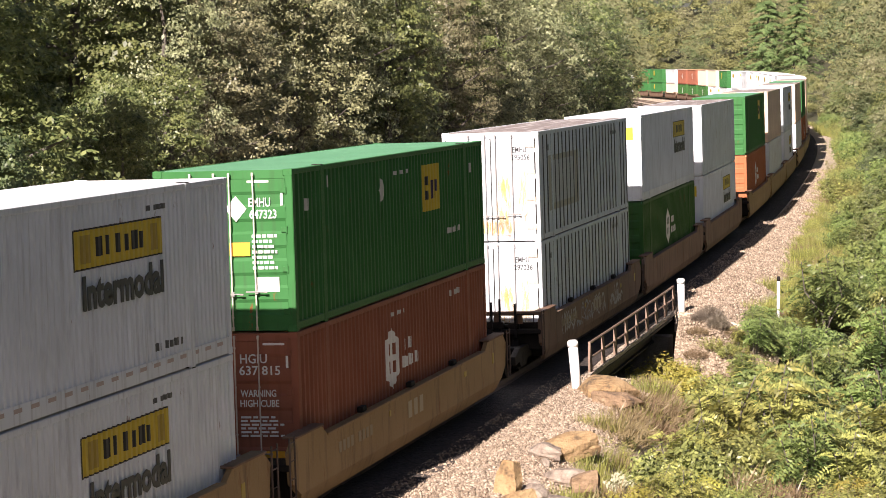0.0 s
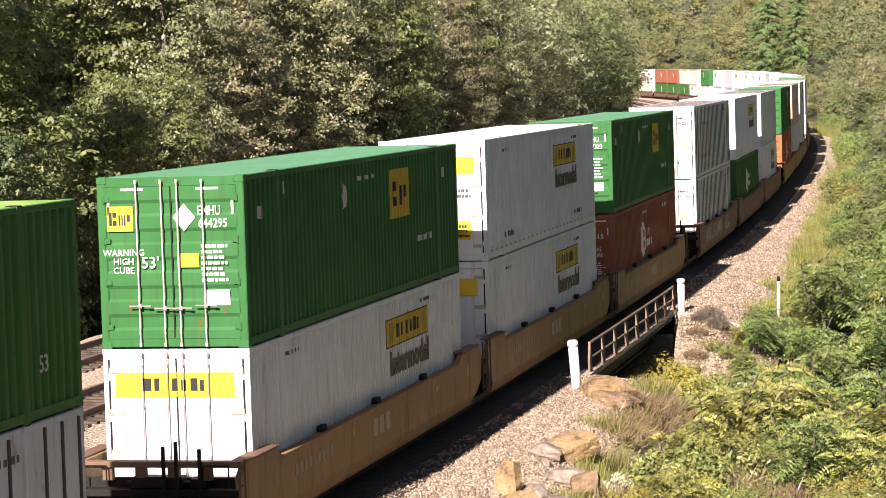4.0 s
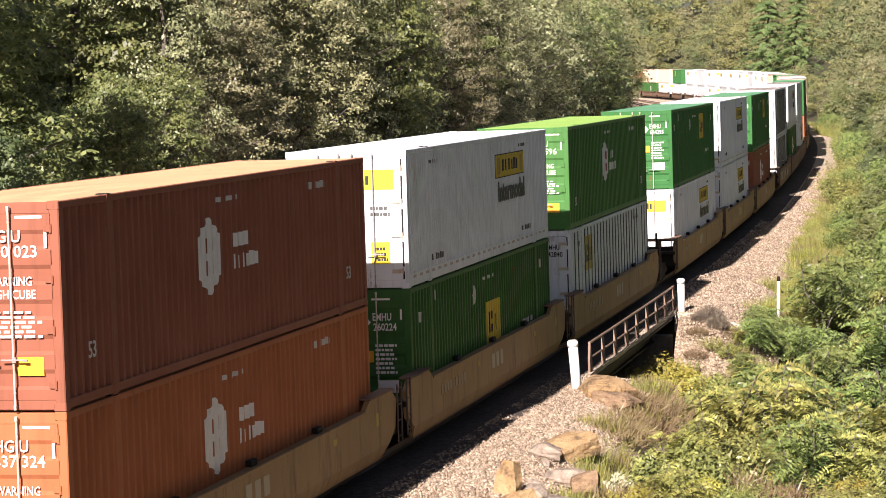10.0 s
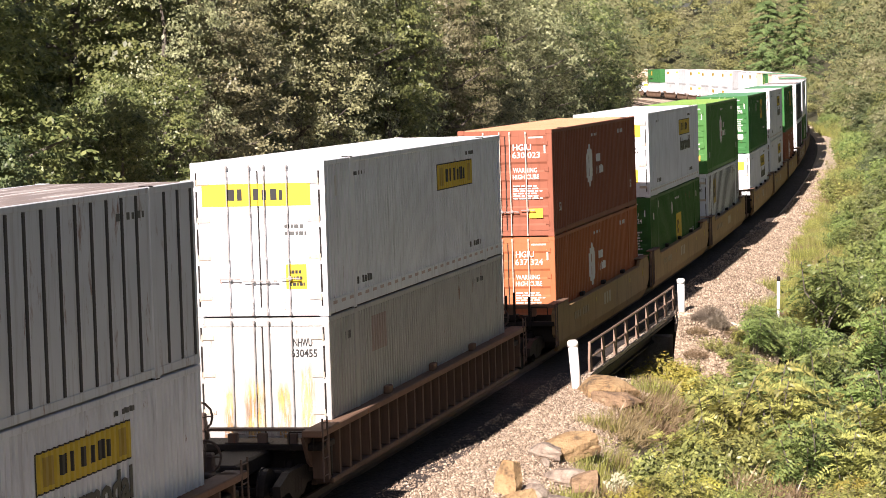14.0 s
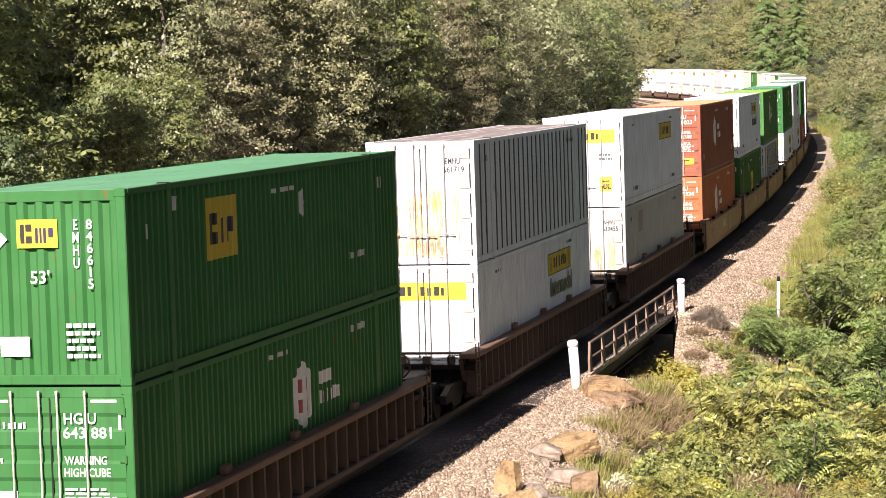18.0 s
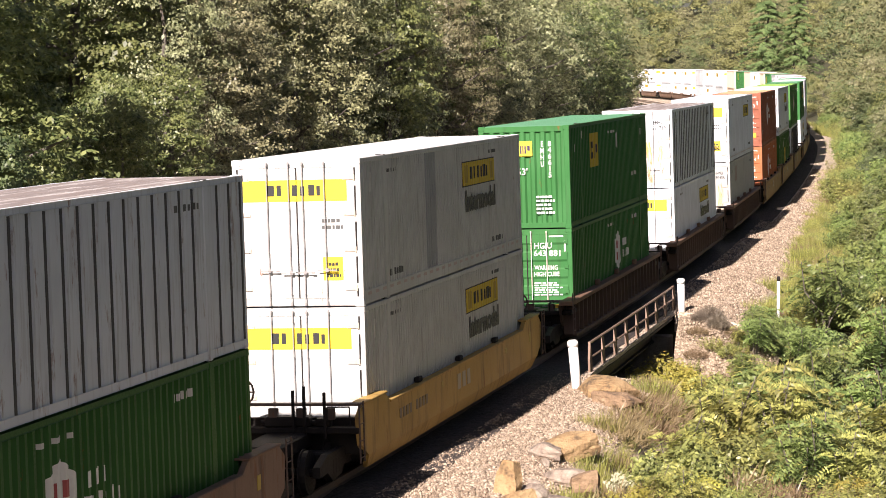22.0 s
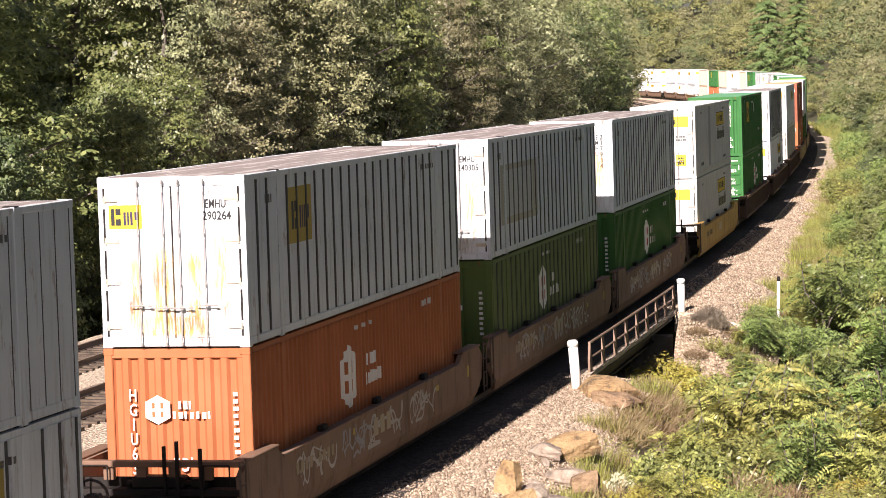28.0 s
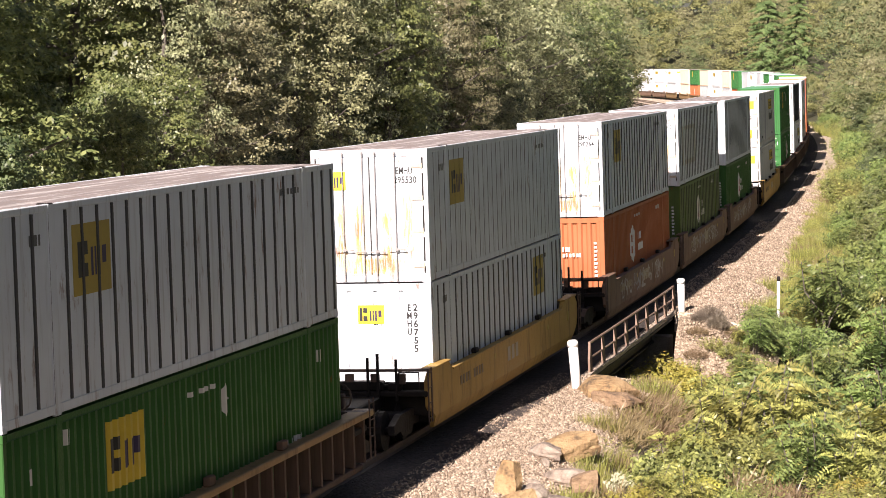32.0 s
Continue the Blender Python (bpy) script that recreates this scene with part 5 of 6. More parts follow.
def build_train():
    ttx = lambda **k: well_car(TTX, M_TTX, M_SUNWORN, **k)
    old = lambda **k: well_car("faded grey-brown steel well car with old graffiti", M_OLDCAR, M_SUNWORN, **k)
    brown = lambda **k: well_car("rust-brown well car with upright side ribs", M_BROWNCAR, M_SUNWORN, ribs=True, single=True, **k)
    # nearest cars, from the front of the train to its rear
    stack(36.83, ribbed_white("297036"), ribbed_white("295056", ghost=True), old(rear_end=True))
    stack(13.33, emblem_container(M_RED, M_ROOFSAND, "637815"), green_yellowlogo("647323"), ttx(front_truck=True, rear_end=False), -0.02)
    stack(-6.54, white_freight(low_label=False), white_freight(), ttx(rear_end=False))
    stack(-25.9, white_freight(low_label=False), green_yellowlogo("644295"), ttx())
    stack(-49.67, ribbed_white("242840", logo=-4.9, stains=0), emblem_container(M_LIME, M_ROOFLIME, "640596", "HGWU", label="light green corrugated container with a white emblem", inner=M_PINKRED), ttx(front_truck=True, rear_end=False))
    stack(-69.36, green_yellowlogo("260224", M_DKGREEN, logo=(0.6, -0.65)), white_freight(), ttx(rear_end=False), 0.03)
    stack(-88.97, emblem_container(M_ORANGE, M_ROOFSAND, "637324", label="orange-red corrugated container with a white emblem", u=-1.55, text_u=0.35),
          emblem_container(M_RED, M_ROOFSAND, "630023", u=-1.55, text_u=0.35), ttx())
    stack(-112.38, patched(ribbed_white("630455", "NHWU", stains=3, label="grimy grey-white corrugated container with a faded red patch", style="fine", paint=M_GREYWHITE), -4.9, -3.7, 1.9, 2.6, M_OLDRED, "faded red paint patch"), white_freight(word=False), brown(), 0.05)
    stack(-136.03, white_freight(low_label=False), ribbed_white("661719", stains=3), brown(), 0.02)
    stack(-159.82, emblem_container(M_GREEN, M_ROOFTEAL, "643881", label="green corrugated container with a white emblem", inner=M_PINKRED, u=0.9, text_u=2.6),
          green_yellowlogo("846615", flip=True), brown(), 0.04)
    stack(-183.46, white_freight(low_label=False, paint=M_WHITEDIM), patched(white_freight(paint=M_WHITEDIM), -2.4, -1.5, 0.31, 2.78, M_PATCH, "grey repair panel"), well_car("bright yellow well car with worn sides", M_TTXNEW, M_TTXNEW, single=True))
    stack(-207.15, emblem_container(M_DKGREEN, M_ROOFTEAL, "010597", flip=True, label="dull green corrugated container with a white emblem", inner=M_PINKRED, u=-0.4, text_u=1.2),
          ribbed_white("237934", flip=True, stains=3), old(front_truck=True, rear_end=False))
    stack(-226.81, emblem_container(M_OLIVE, M_ROOFTEAL, "25", "UPHU", flip=True, label="olive-green container with upright ribs and a white emblem", style="rib", inner=M_PINKRED, u=-1.2, text_u=0.5), ribbed_white("240305", ghost=True, stains=1), old(rear_end=False))
    stack(-246.47, emblem_container(M_ORANGE, M_ROOFSAND, "637815", flip=True, label="orange corrugated container with a white emblem", u=-1.7, text_u=0.2),
          ribbed_white("290264", logo=-4.75, door_logo=True, stains=3), old())
    stack(-270.39, ribbed_white("296755", flip=True, logo=4.6, door_logo=True, stains=0, style="rib"), ribbed_white("295530", logo=-5.1, door_logo=True, stains=3, style="grain"),
          well_car("bright yellow well car with worn sides", M_TTXNEW, M_TTXNEW, single=True))
    stack(-294.15, green_yellowlogo("", M_DKGREEN, flip=True), ribbed_white("", logo=-4.6), well_car("rust-brown well car with a yellow top chord and ribs", M_BROWNCAR, M_TTX, ribs=True, single=True), -0.02)
    # the cars ahead, round the bend
    far = dict(near=False)

    def J():
        return white_freight(**far)

    def W():
        return ribbed_white(**far)

    def G():
        return green_yellowlogo(**far)

    def H(p=M_DKGREEN):
        return emblem_container(p, M_ROOFTEAL if p is M_DKGREEN else M_ROOFSAND, "", near=False, label="%s corrugated container with a white emblem" % ("dull green" if p is M_DKGREEN else "orange-red"))

    def T():
        return container("cream corrugated steel container with plain sides", "corr", M_TAN, M_ROOFGREY, near=False)
    ahead = [(56.5, H(), J()), (76.1, J(), W()),
             (99.7, H(M_ORANGE), G()), (119.3, W(), T()), (139.0, J(), J()),
             (162.6, W(), T()), (182.3, H(M_ORANGE), G()), (201.9, T(), T()),
             (225.5, W(), J()), (245.1, J(), J()), (264.8, W(), W()),
             (288.4, J(), J()), (308.1, J(), J()), (327.7, W(), J()),
             (351.4, J(), J()), (372.0, W(), W()), (394.0, W(), J()),
             (418.5, W(), G()), (441.0, J(), T()), (460.6, H(), T()), (481.0, H(), H(M_RED)),
             (500.6, H(), H(M_RED)), (521.0, T(), W()), (543.0, G(), G()), (563.0, G(), G()), (583.0, W(), W())]
    for i, (s, low, high) in enumerate(ahead):
        stack(s, low, high, (old if i < 2 or i > 8 else ttx)(near=False, front_truck=i % 3 == 1, rear_end=i % 3 == 2))


build_train()


# ---- vegetation ----
SUNWARD = np.array((-0.10, -0.72, 0.55))


def tri_mesh(name, a, b, c, material):
    """A mesh of separate triangles from three arrays of corners."""
    n = len(a)
    co = np.empty((n, 3, 3), np.float32)
    co[:, 0], co[:, 1], co[:, 2] = a, b, c
    me = bpy.data.meshes.new(name)
    me.vertices.add(n * 3)
    me.vertices.foreach_set("co", co.ravel())
    me.loops.add(n * 3)
    me.loops.foreach_set("vertex_index", np.arange(n * 3, dtype=np.int32))
    me.polygons.add(n)
    me.polygons.foreach_set("loop_start", np.arange(0, n * 3, 3, dtype=np.int32))
    me.materials.append(material)
    me.update(calc_edges=True)
    return me


def quad_mesh(name, co, material):
    """A mesh of separate four-cornered leaves from an array (n, 4, 3)."""
    n = len(co)
    me = bpy.data.meshes.new(name)
    me.vertices.add(n * 4)
    me.vertices.foreach_set("co", co.astype(np.float32).ravel())
    me.loops.add(n * 4)
    me.loops.foreach_set("vertex_index", np.arange(n * 4, dtype=np.int32))
    me.polygons.add(n)
    me.polygons.foreach_set("loop_start", np.arange(0, n * 4, 4, dtype=np.int32))
    me.materials.append(material)
    me.update(calc_edges=True)
    return me


def leaf_mesh(name, centers, normals, length, width, material, rnd, droop=0.0, sunny=0.45, pointed=False):
    """Many small leaves that turn their faces partly to the sun; pointed: with four corners, else three."""
    n = len(centers)
    nor = normals / np.maximum(np.linalg.norm(normals, axis=1, keepdims=True), 1e-6)
    nor = nor + SUNWARD * sunny
    nor /= np.maximum(np.linalg.norm(nor, axis=1, keepdims=True), 1e-6)
    r = rnd.normal(size=(n, 3))
    u = r - nor * (r * nor).sum(1, keepdims=True)
    u /= np.maximum(np.linalg.norm(u, axis=1, keepdims=True), 1e-6)
    u[:, 2] -= droop
    w = np.cross(nor, u)
    sz = rnd.uniform(0.65, 1.25, (n, 1))
    L_, W_ = length * sz, width * sz
    if pointed:
        return quad_mesh(name, np.stack([centers - u * L_ * 0.5, centers - u * L_ * 0.06 + w * W_ * 0.5, centers + u * L_ * 0.55, centers - u * L_ * 0.06 - w * W_ * 0.5], 1), material)
    return tri_mesh(name, centers - u * L_ * 0.4 + w * W_ * 0.55, centers - u * L_ * 0.4 - w * W_ * 0.55, centers + u * L_ * 0.6, material)


def limb(bm, a, b, r0, r1, rnd, bends=3, sides=6):
    pts = [Vector(a).lerp(Vector(b), i / bends) for i in range(bends + 1)]
    for p in pts[1:-1]:
        p += Vector(rnd.normal(size=3) * (Vector(b) - Vector(a)).length * 0.05)
    for i in range(bends):
        ra, rb = r0 + (r1 - r0) * i / bends, r0 + (r1 - r0) * (i + 1) / bends
        rod(bm, pts[i], pts[i + 1], ra, sides, rb)


def make_tree(name, label, seed, height, spread, leaves, leaf, material, low=0.15, lean=0.0, clumps=60, limbs=4, pointed=False):
    """A broadleaf tree: tapered trunk, limbs, and boughs that reach out as domed, drooping plates of leafy sprays with shade between them."""
    rnd = np.random.default_rng(seed)
    root = tagged(new(name), label, "tree", "trees of the wood")
    top = Vector((lean, lean * 0.4, height * 0.92))
    f = (np.arange(clumps) + rnd.uniform(0, 1, clumps)) / clumps
    az = np.arange(clumps) * 2.39996 + rnd.normal(size=clumps) * 0.4
    zz = height * (low + (0.96 - low) * f)
    envelope = spread * np.where(f > 0.4, np.sqrt(np.maximum(0.04, 1 - ((f - 0.4) / 0.63) ** 2)), 0.8 + 0.5 * f)
    reach = envelope * rnd.uniform(0.72, 1.12, clumps)
    span = spread * rnd.uniform(0.42, 0.78, clumps)
    inner = np.maximum(0.0, reach - span)
    out = np.stack([np.cos(az), np.sin(az), np.zeros(clumps)], 1)
    axis = np.stack([lean * zz / height, lean * 0.4 * zz / height, zz], 1)
    bm = bmesh.new()
    limb(bm, (0, 0, -0.3), top * 0.5, height * 0.018 + 0.05, height * 0.012 + 0.02, rnd, 3)
    limb(bm, top * 0.5, top, height * 0.012 + 0.02, 0.03, rnd, 3)
    order = np.argsort(-reach)[:9]
    for k, i in enumerate(order):
        if k < limbs:
            if k == 0:
                part("trunk", mesh_of("trunk", bm, M_BARK), M_BARK, root, "grey-brown bark trunk")
            bm = bmesh.new()
        z = max(0.12 * height, zz[i] - 0.12 * height)
        limb(bm, (lean * z / height, lean * 0.4 * z / height, z), axis[i] + out[i] * (inner[i] + 0.8 * span[i]), 0.07 + 0.004 * height, 0.02, rnd, 3)
        if k < limbs:
            part("limb", mesh_of("limb", bm, M_BARK), M_BARK, root)
            bm = bmesh.new()
    if not limbs:
        part("trunk", mesh_of("trunk", bm, M_BARK), M_BARK, root, "grey-brown bark trunk")
    else:
        bm.free()
    pos, nor, big, bign = [], [], [], []
    up = np.array((0, 0, 1.0))
    for i in range(clumps):
        side = np.cross(up, out[i])
        ln, per = span[i], max(20, int(leaves * span[i] ** 2 / (span ** 2).sum()))
        ns = 20
        q, v = rnd.uniform(0.05, 1.05, ns), rnd.uniform(-1, 1, ns)
        half = ln * 0.52 * np.sqrt(np.maximum(0.05, 1 - (1.5 * (q - 0.55)) ** 2))
        drop = rnd.uniform(0.15, 0.5)
        lift = ln * (0.26 * (1 - v ** 2) - drop * q ** 2) + rnd.normal(size=ns) * 0.13 * ln
        spray = axis[i] + out[i] * (inner[i] + ln * q)[:, None] + side * (half * v)[:, None] + up * lift[:, None]
        face = up * 0.62 + out[i] * (0.25 + 0.6 * q)[:, None] + side * (0.55 * v)[:, None]
        pick = rnd.integers(0, ns, per)
        pos.append(spray[pick] + rnd.normal(size=(per, 3)) * np.array((0.085, 0.085, 0.04)) * ln)
        nor.append(face[pick] + rnd.normal(size=(per, 3)) * 0.42)
        # the shaded inside of the bough
        nb = 16
        big.append(axis[i] + out[i] * (inner[i] + ln * rnd.uniform(0, 0.75, nb))[:, None] + side * (rnd.normal(size=nb) * 0.22 * ln)[:, None] - up * (ln * rnd.uniform(0.05, 0.3, nb))[:, None])
        bign.append(out[i] * 0.6 + up * 0.3 + rnd.normal(size=(nb, 3)) * 0.6)
    nb = clumps * 6
    a, r, z = rnd.uniform(0, 6.28, nb), spread * 0.36 * np.sqrt(rnd.uniform(0, 1, nb)), height * rnd.uniform(low, 0.85, nb)
    big.append(np.stack([r * np.cos(a), r * np.sin(a), z], 1))
    bign.append(np.stack([np.cos(a), np.sin(a), rnd.normal(size=nb) * 0.4], 1))
    small, large = np.concatenate(pos), np.concatenate(big)
    length = np.concatenate([np.full((len(small), 1), leaf), np.full((len(large), 1), leaf * 1.35)])
    me = leaf_mesh("crown", np.concatenate([small, large]), np.concatenate(nor + bign), length, length * 0.6, material, rnd, droop=0.3, pointed=pointed)
    part("crown", me, material, root)
    return root


def make_conifer(name, label, seed, height, spread, leaves, leaf, material):
    """A conifer: whorls of drooping boughs, each a flat spray of needles with dark space under it."""
    rnd = np.random.default_rng(seed)
    root = tagged(new(name), label, "tree", "trees of the wood")
    bm = bmesh.new()
    limb(bm, (0, 0, -0.3), (0, 0, height), height * 0.018 + 0.05, 0.02, rnd, 3)
    part("trunk", mesh_of("trunk", bm, M_BARK), M_BARK, root)
    pos, nor = [], []
    tiers = int(height * 0.8)
    per = leaves // (tiers * 8)
    for k in range(tiers):
        z = height * (0.04 + 0.94 * k / tiers)
        reach = spread * (1 - 0.88 * (k / tiers) ** 1.3)
        for a in np.arange(8) * 0.785 + rnd.uniform(0, 6):
            a += rnd.normal() * 0.2
            ln = reach * rnd.uniform(0.62, 1.15)
            t = rnd.uniform(0.12, 1, (per, 1)) ** 0.75
            d = np.array((math.cos(a), math.sin(a), 0.0))
            side = np.array((-math.sin(a), math.cos(a), 0))
            v = rnd.uniform(-1, 1, (per, 1))
            p = np.array((0, 0, z + rnd.normal() * 0.25)) + d * ln * t + side * v * 0.34 * ln * (1.1 - t) + np.array((0, 0, 1.0)) * (0.10 * t - 0.42 * t ** 2 - 0.12 * v ** 2) * ln * 0.6
            pos.append(p + rnd.normal(size=(per, 3)) * 0.07)
            nor.append(np.array((0, 0, 0.9)) + d * 0.5 + rnd.normal(size=(per, 3)) * 0.3)
    me = leaf_mesh("crown", np.concatenate(pos), np.concatenate(nor), leaf, leaf * 0.5, material, rnd, droop=0.2)
    part("crown", me, material, root)
    return root


def make_shrub(name, label, seed, height, spread, leaves, leaf, material, category="shrub", clumps=14):
    rnd = np.random.default_rng(seed)
    root = tagged(new(name), label, category, "undergrowth beside the track")
    bm = bmesh.new()
    cen = []
    for i in range(clumps):
        a, r = rnd.uniform(0, 6.28), spread * math.sqrt(rnd.uniform(0.02, 1)) * 0.85
        c = (r * math.cos(a), r * math.sin(a), height * rnd.uniform(0.35, 0.9) * (1 - 0.4 * (r / spread) ** 2))
        cen.append(c)
        limb(bm, (c[0] * 0.25, c[1] * 0.25, -0.15), c, 0.022, 0.008, rnd, 2, 4)
    part("stem", mesh_of("stem", bm, M_BARK), M_BARK, root)
    per = leaves // clumps
    pos, nor = [], []
    for c in cen:
        d = rnd.normal(size=(per, 3))
        d /= np.linalg.norm(d, axis=1, keepdims=True)
        rad = spread * rnd.uniform(0.22, 0.42)
        p = np.array(c) + d * rad * rnd.uniform(0.3, 1.1, (per, 1)) * np.array((1, 1, 0.8))
        p[:, 2] = np.maximum(p[:, 2], 0.02)
        pos.append(p)
        nor.append(d * 0.7 + np.array((0, 0, 0.5)) + rnd.normal(size=(per, 3)) * 0.4)
    me = leaf_mesh("foliage", np.concatenate(pos), np.concatenate(nor), leaf, leaf * 0.5, material, rnd, 0.2, 0.8, True)
    part("foliage", me, material, root)
    return root


def make_sumac(name, label, seed, height, spread, fronds, material):
    """A shrub of long feathered leaves: pairs of narrow leaflets along arching stalks."""
    rnd = np.random.default_rng(seed)
    root = tagged(new(name), label, "shrub", "undergrowth beside the track")
    bm = bmesh.new()
    pos, nor, uu = [], [], []
    stems = 7
    for k in range(stems):
        a = rnd.uniform(0, 6.28)
        tip = np.array((math.cos(a) * spread * rnd.uniform(0.1, 0.6), math.sin(a) * spread * rnd.uniform(0.1, 0.6), height * rnd.uniform(0.6, 1.0)))
        limb(bm, (0, 0, -0.15), tip, 0.02, 0.009, rnd, 3)
        count = fronds // stems
        for f in range(count):
            t = 1.0 - 0.62 * (f / count) ** 1.2
            base = tip * t
            b = f * 2.39996 + rnd.normal() * 0.25
            ln = rnd.uniform(0.45, 0.66) * (0.75 + 0.55 * f / count)
            q = np.arange(1, 12) / 11.0
            out = np.array((math.cos(b), math.sin(b), rnd.uniform(-0.05, 0.55) - 0.35 * f / count))
            face = np.array((0, 0, 0.7)) + SUNWARD * 0.9 + rnd.normal(size=3) * 0.22
            face -= out * (out @ face) / (out @ out)
            face /= np.linalg.norm(face)
            out /= np.linalg.norm(out)
            side = np.cross(face, out)
            mid = base + out * ln * q[:, None] - np.array((0, 0, 1.0)) * (ln * 0.5 * q ** 2)[:, None]
            for sg in (-1, 1):
                c = mid + side * sg * (0.055 * (1.2 - 0.7 * q))[:, None] - np.array((0, 0, 0.018))
                pos.append(c)
                nor.append(np.tile(face, (len(c), 1)) + out * (0.4 * q)[:, None] + side * sg * 0.25 + rnd.normal(size=(len(c), 3)) * 0.30)
                uu.append(np.tile(side * sg + out * 0.5, (len(c), 1)) + rnd.normal(size=(len(c), 3)) * 0.22)
    part("stem", mesh_of("stem", bm, M_BARK), M_BARK, root)
    pos, nor, uu = np.concatenate(pos), np.concatenate(nor), np.concatenate(uu)
    n = len(pos)
    uu /= np.linalg.norm(uu, axis=1, keepdims=True)
    w = np.cross(nor, uu)
    w /= np.linalg.norm(w, axis=1, keepdims=True)
    me = quad_mesh("foliage", np.stack([pos - uu * 0.052, pos + w * 0.023 - uu * 0.01, pos + uu * 0.064, pos - w * 0.023 - uu * 0.01], 1), material)
    part("foliage", me, material, root)
    return root


SWAYING = []


def plant(proto, s, l, scale, rnd, sink=0.05):
    g = terrain(s, l)
    if 49.8 < s < 57 and 2.5 < l < 6:
        g = max(g, rubble_height(s, l))
    # low growth only where the thin marker post stays in view
    if 44 < s < 62.5 and abs(l - 5.2 - 0.104 * (62 - s)) < 0.9:
        scale = min(scale, max(0.3, (-0.45 + 0.091 * (62 - s) - g) / 1.7))
    m = Matrix.Translation(at(s, l, g - sink)) @ Matrix.Rotation(rnd.uniform(-1.0, 1.0), 4, "Z") @ Matrix.Diagonal((scale * rnd.uniform(0.9, 1.12), scale * rnd.uniform(0.9, 1.12), scale, 1))
    ob = copy_thing(proto, m)
    ob.matrix_basis = m
    if 20 < s < 62 and 4.2 < l < 9.5 and len(SWAYING) < 70:
        SWAYING.append(ob)
    return ob


def drop_proto(root):
    for o in [*root.children_recursive, root]:
        bpy.data.objects.remove(o)


def build_woods():
    rnd = random.Random(11)
    A, B, C, D = near = [make_tree("maple_tree", "broad green leafy maple with a ragged crown", 1, 13, 3.7, 23000, 0.165, M_LEAF_A, 0.10, 0.6, 40, pointed=True),
                         make_tree("oak_tree", "olive-green leafy tree with open branches", 2, 14, 3.9, 27000, 0.132, M_LEAF_B, 0.10, -0.8, 42, pointed=True),
                         make_tree("cherry_tree", "dense deep green leafy cherry tree", 3, 12, 3.6, 21000, 0.15, M_LEAF_C, 0.08, 0.3, 40, pointed=True),
                         make_tree("ash_tree", "leafy tree turning yellow-brown in early autumn", 4, 13, 3.7, 26000, 0.13, M_LEAF_D, 0.10, 0.9, 42, pointed=True)]
    mid = [make_tree("maple_tree", "tall green leafy maple in the second row", 14, 15, 4.4, 13000, 0.20, M_LEAF_A, 0.3, 0.4, 56, 0),
           make_tree("oak_tree", "tall olive-green oak in the second row", 15, 16, 4.4, 13000, 0.20, M_LEAF_B, 0.3, -0.4, 56, 0)]
    # Added shadow caster: only its high crown's shadow reaches the view.
    tall = make_tree("tulip_tree", "unseen tall tree added to shade the edge of the wood", 16, 20.5, 2.3, 7500, 0.26, M_LEAF_A, 0.80, 0.4, 30, 3)
    far = [make_tree("maple_tree", "distant broad green leafy maple tree", 5, 14, 4.4, 9000, 0.215, M_LEAF_A, 0.05, 0.5, 50, 0),
           make_tree("oak_tree", "distant olive-green leafy oak tree", 6, 15, 4.6, 9000, 0.215, M_LEAF_B, 0.06, -0.5, 50, 0),
           make_tree("birch_tree", "distant yellow-green leafy birch tree", 7, 14, 4.2, 9000, 0.21, M_LEAF_E2, 0.06, 0.4, 50, 0),
           make_tree("cherry_tree", "distant deep green leafy cherry tree", 8, 14, 4.2, 9000, 0.215, M_LEAF_C, 0.05, 0.4, 50, 0)]
    bank = [make_tree("locust_tree", "small olive-green leafy tree on the bank", 51, 6.0, 2.6, 7500, 0.17, M_LEAF_B, 0.04, 0.3, 30, 3),
            make_tree("dogwood_tree", "small green leafy tree on the bank", 52, 5.5, 2.5, 7500, 0.17, M_LEAF_A, 0.04, -0.2, 30, 3),
            make_tree("willow_tree", "small dark green leafy tree on the bank", 53, 5.0, 2.4, 7500, 0.17, M_LEAF_C, 0.04, 0.2, 28, 3)]
    pine = make_conifer("pine_tree", "tall pine tree with drooping sprays of needles", 9, 24, 8.0, 15000, 0.5, M_NEEDLE)
    # left of the tracks: the edge of the wood and the rows behind
    edge = ((46, -17.2, C, .74), (50, -17.6, A, .8), (49.5, -19.0, A, 1.05), (54.8, -15.9, A, .70), (58.5, -17.4, A, .62), (61.5, -16.6, A, .62), (65.5, -17.4, B, .86), (69.5, -17.0, D, .84), (74.0, -17.6, B, .92), (79.5, -18.8, C, .8),
            (82, -18.5, B, 1.0), (86, -17.2, D, .95), (91, -16.4, B, 1.12), (99, -21.5, C, 1.0), (105.5, -17.2, A, 1.0), (109.5, -16.8, B, .95), (115, -18.8, B, 1.0), (121, -16.9, D, .9),
            (127, -18.6, A, 1.05), (133, -16.6, B, 1.12), (142, -22.0, C, 1.0), (148, -17.0, B, 1.0))
    for s, l, p, k in edge:
        plant(p, s + rnd.uniform(-.5, .5), l - 1.0 + rnd.uniform(-.4, .4), k * rnd.uniform(0.95, 1.08), rnd)
    # Stands out of view to the left and darkens a hollow among the trees.
    for s, l, k in ((40.0, -17.2, 1.0),):
        plant(tall, s, l, k, rnd)
    s = 52.0
    while s < 165:
        plant((C if s < 58 else A) if s < 66 else rnd.choice(mid), s, -23.5 + rnd.uniform(-1.5, 1.5), rnd.uniform(1.0, 1.2), rnd)
        s += rnd.uniform(6.0, 8.0)
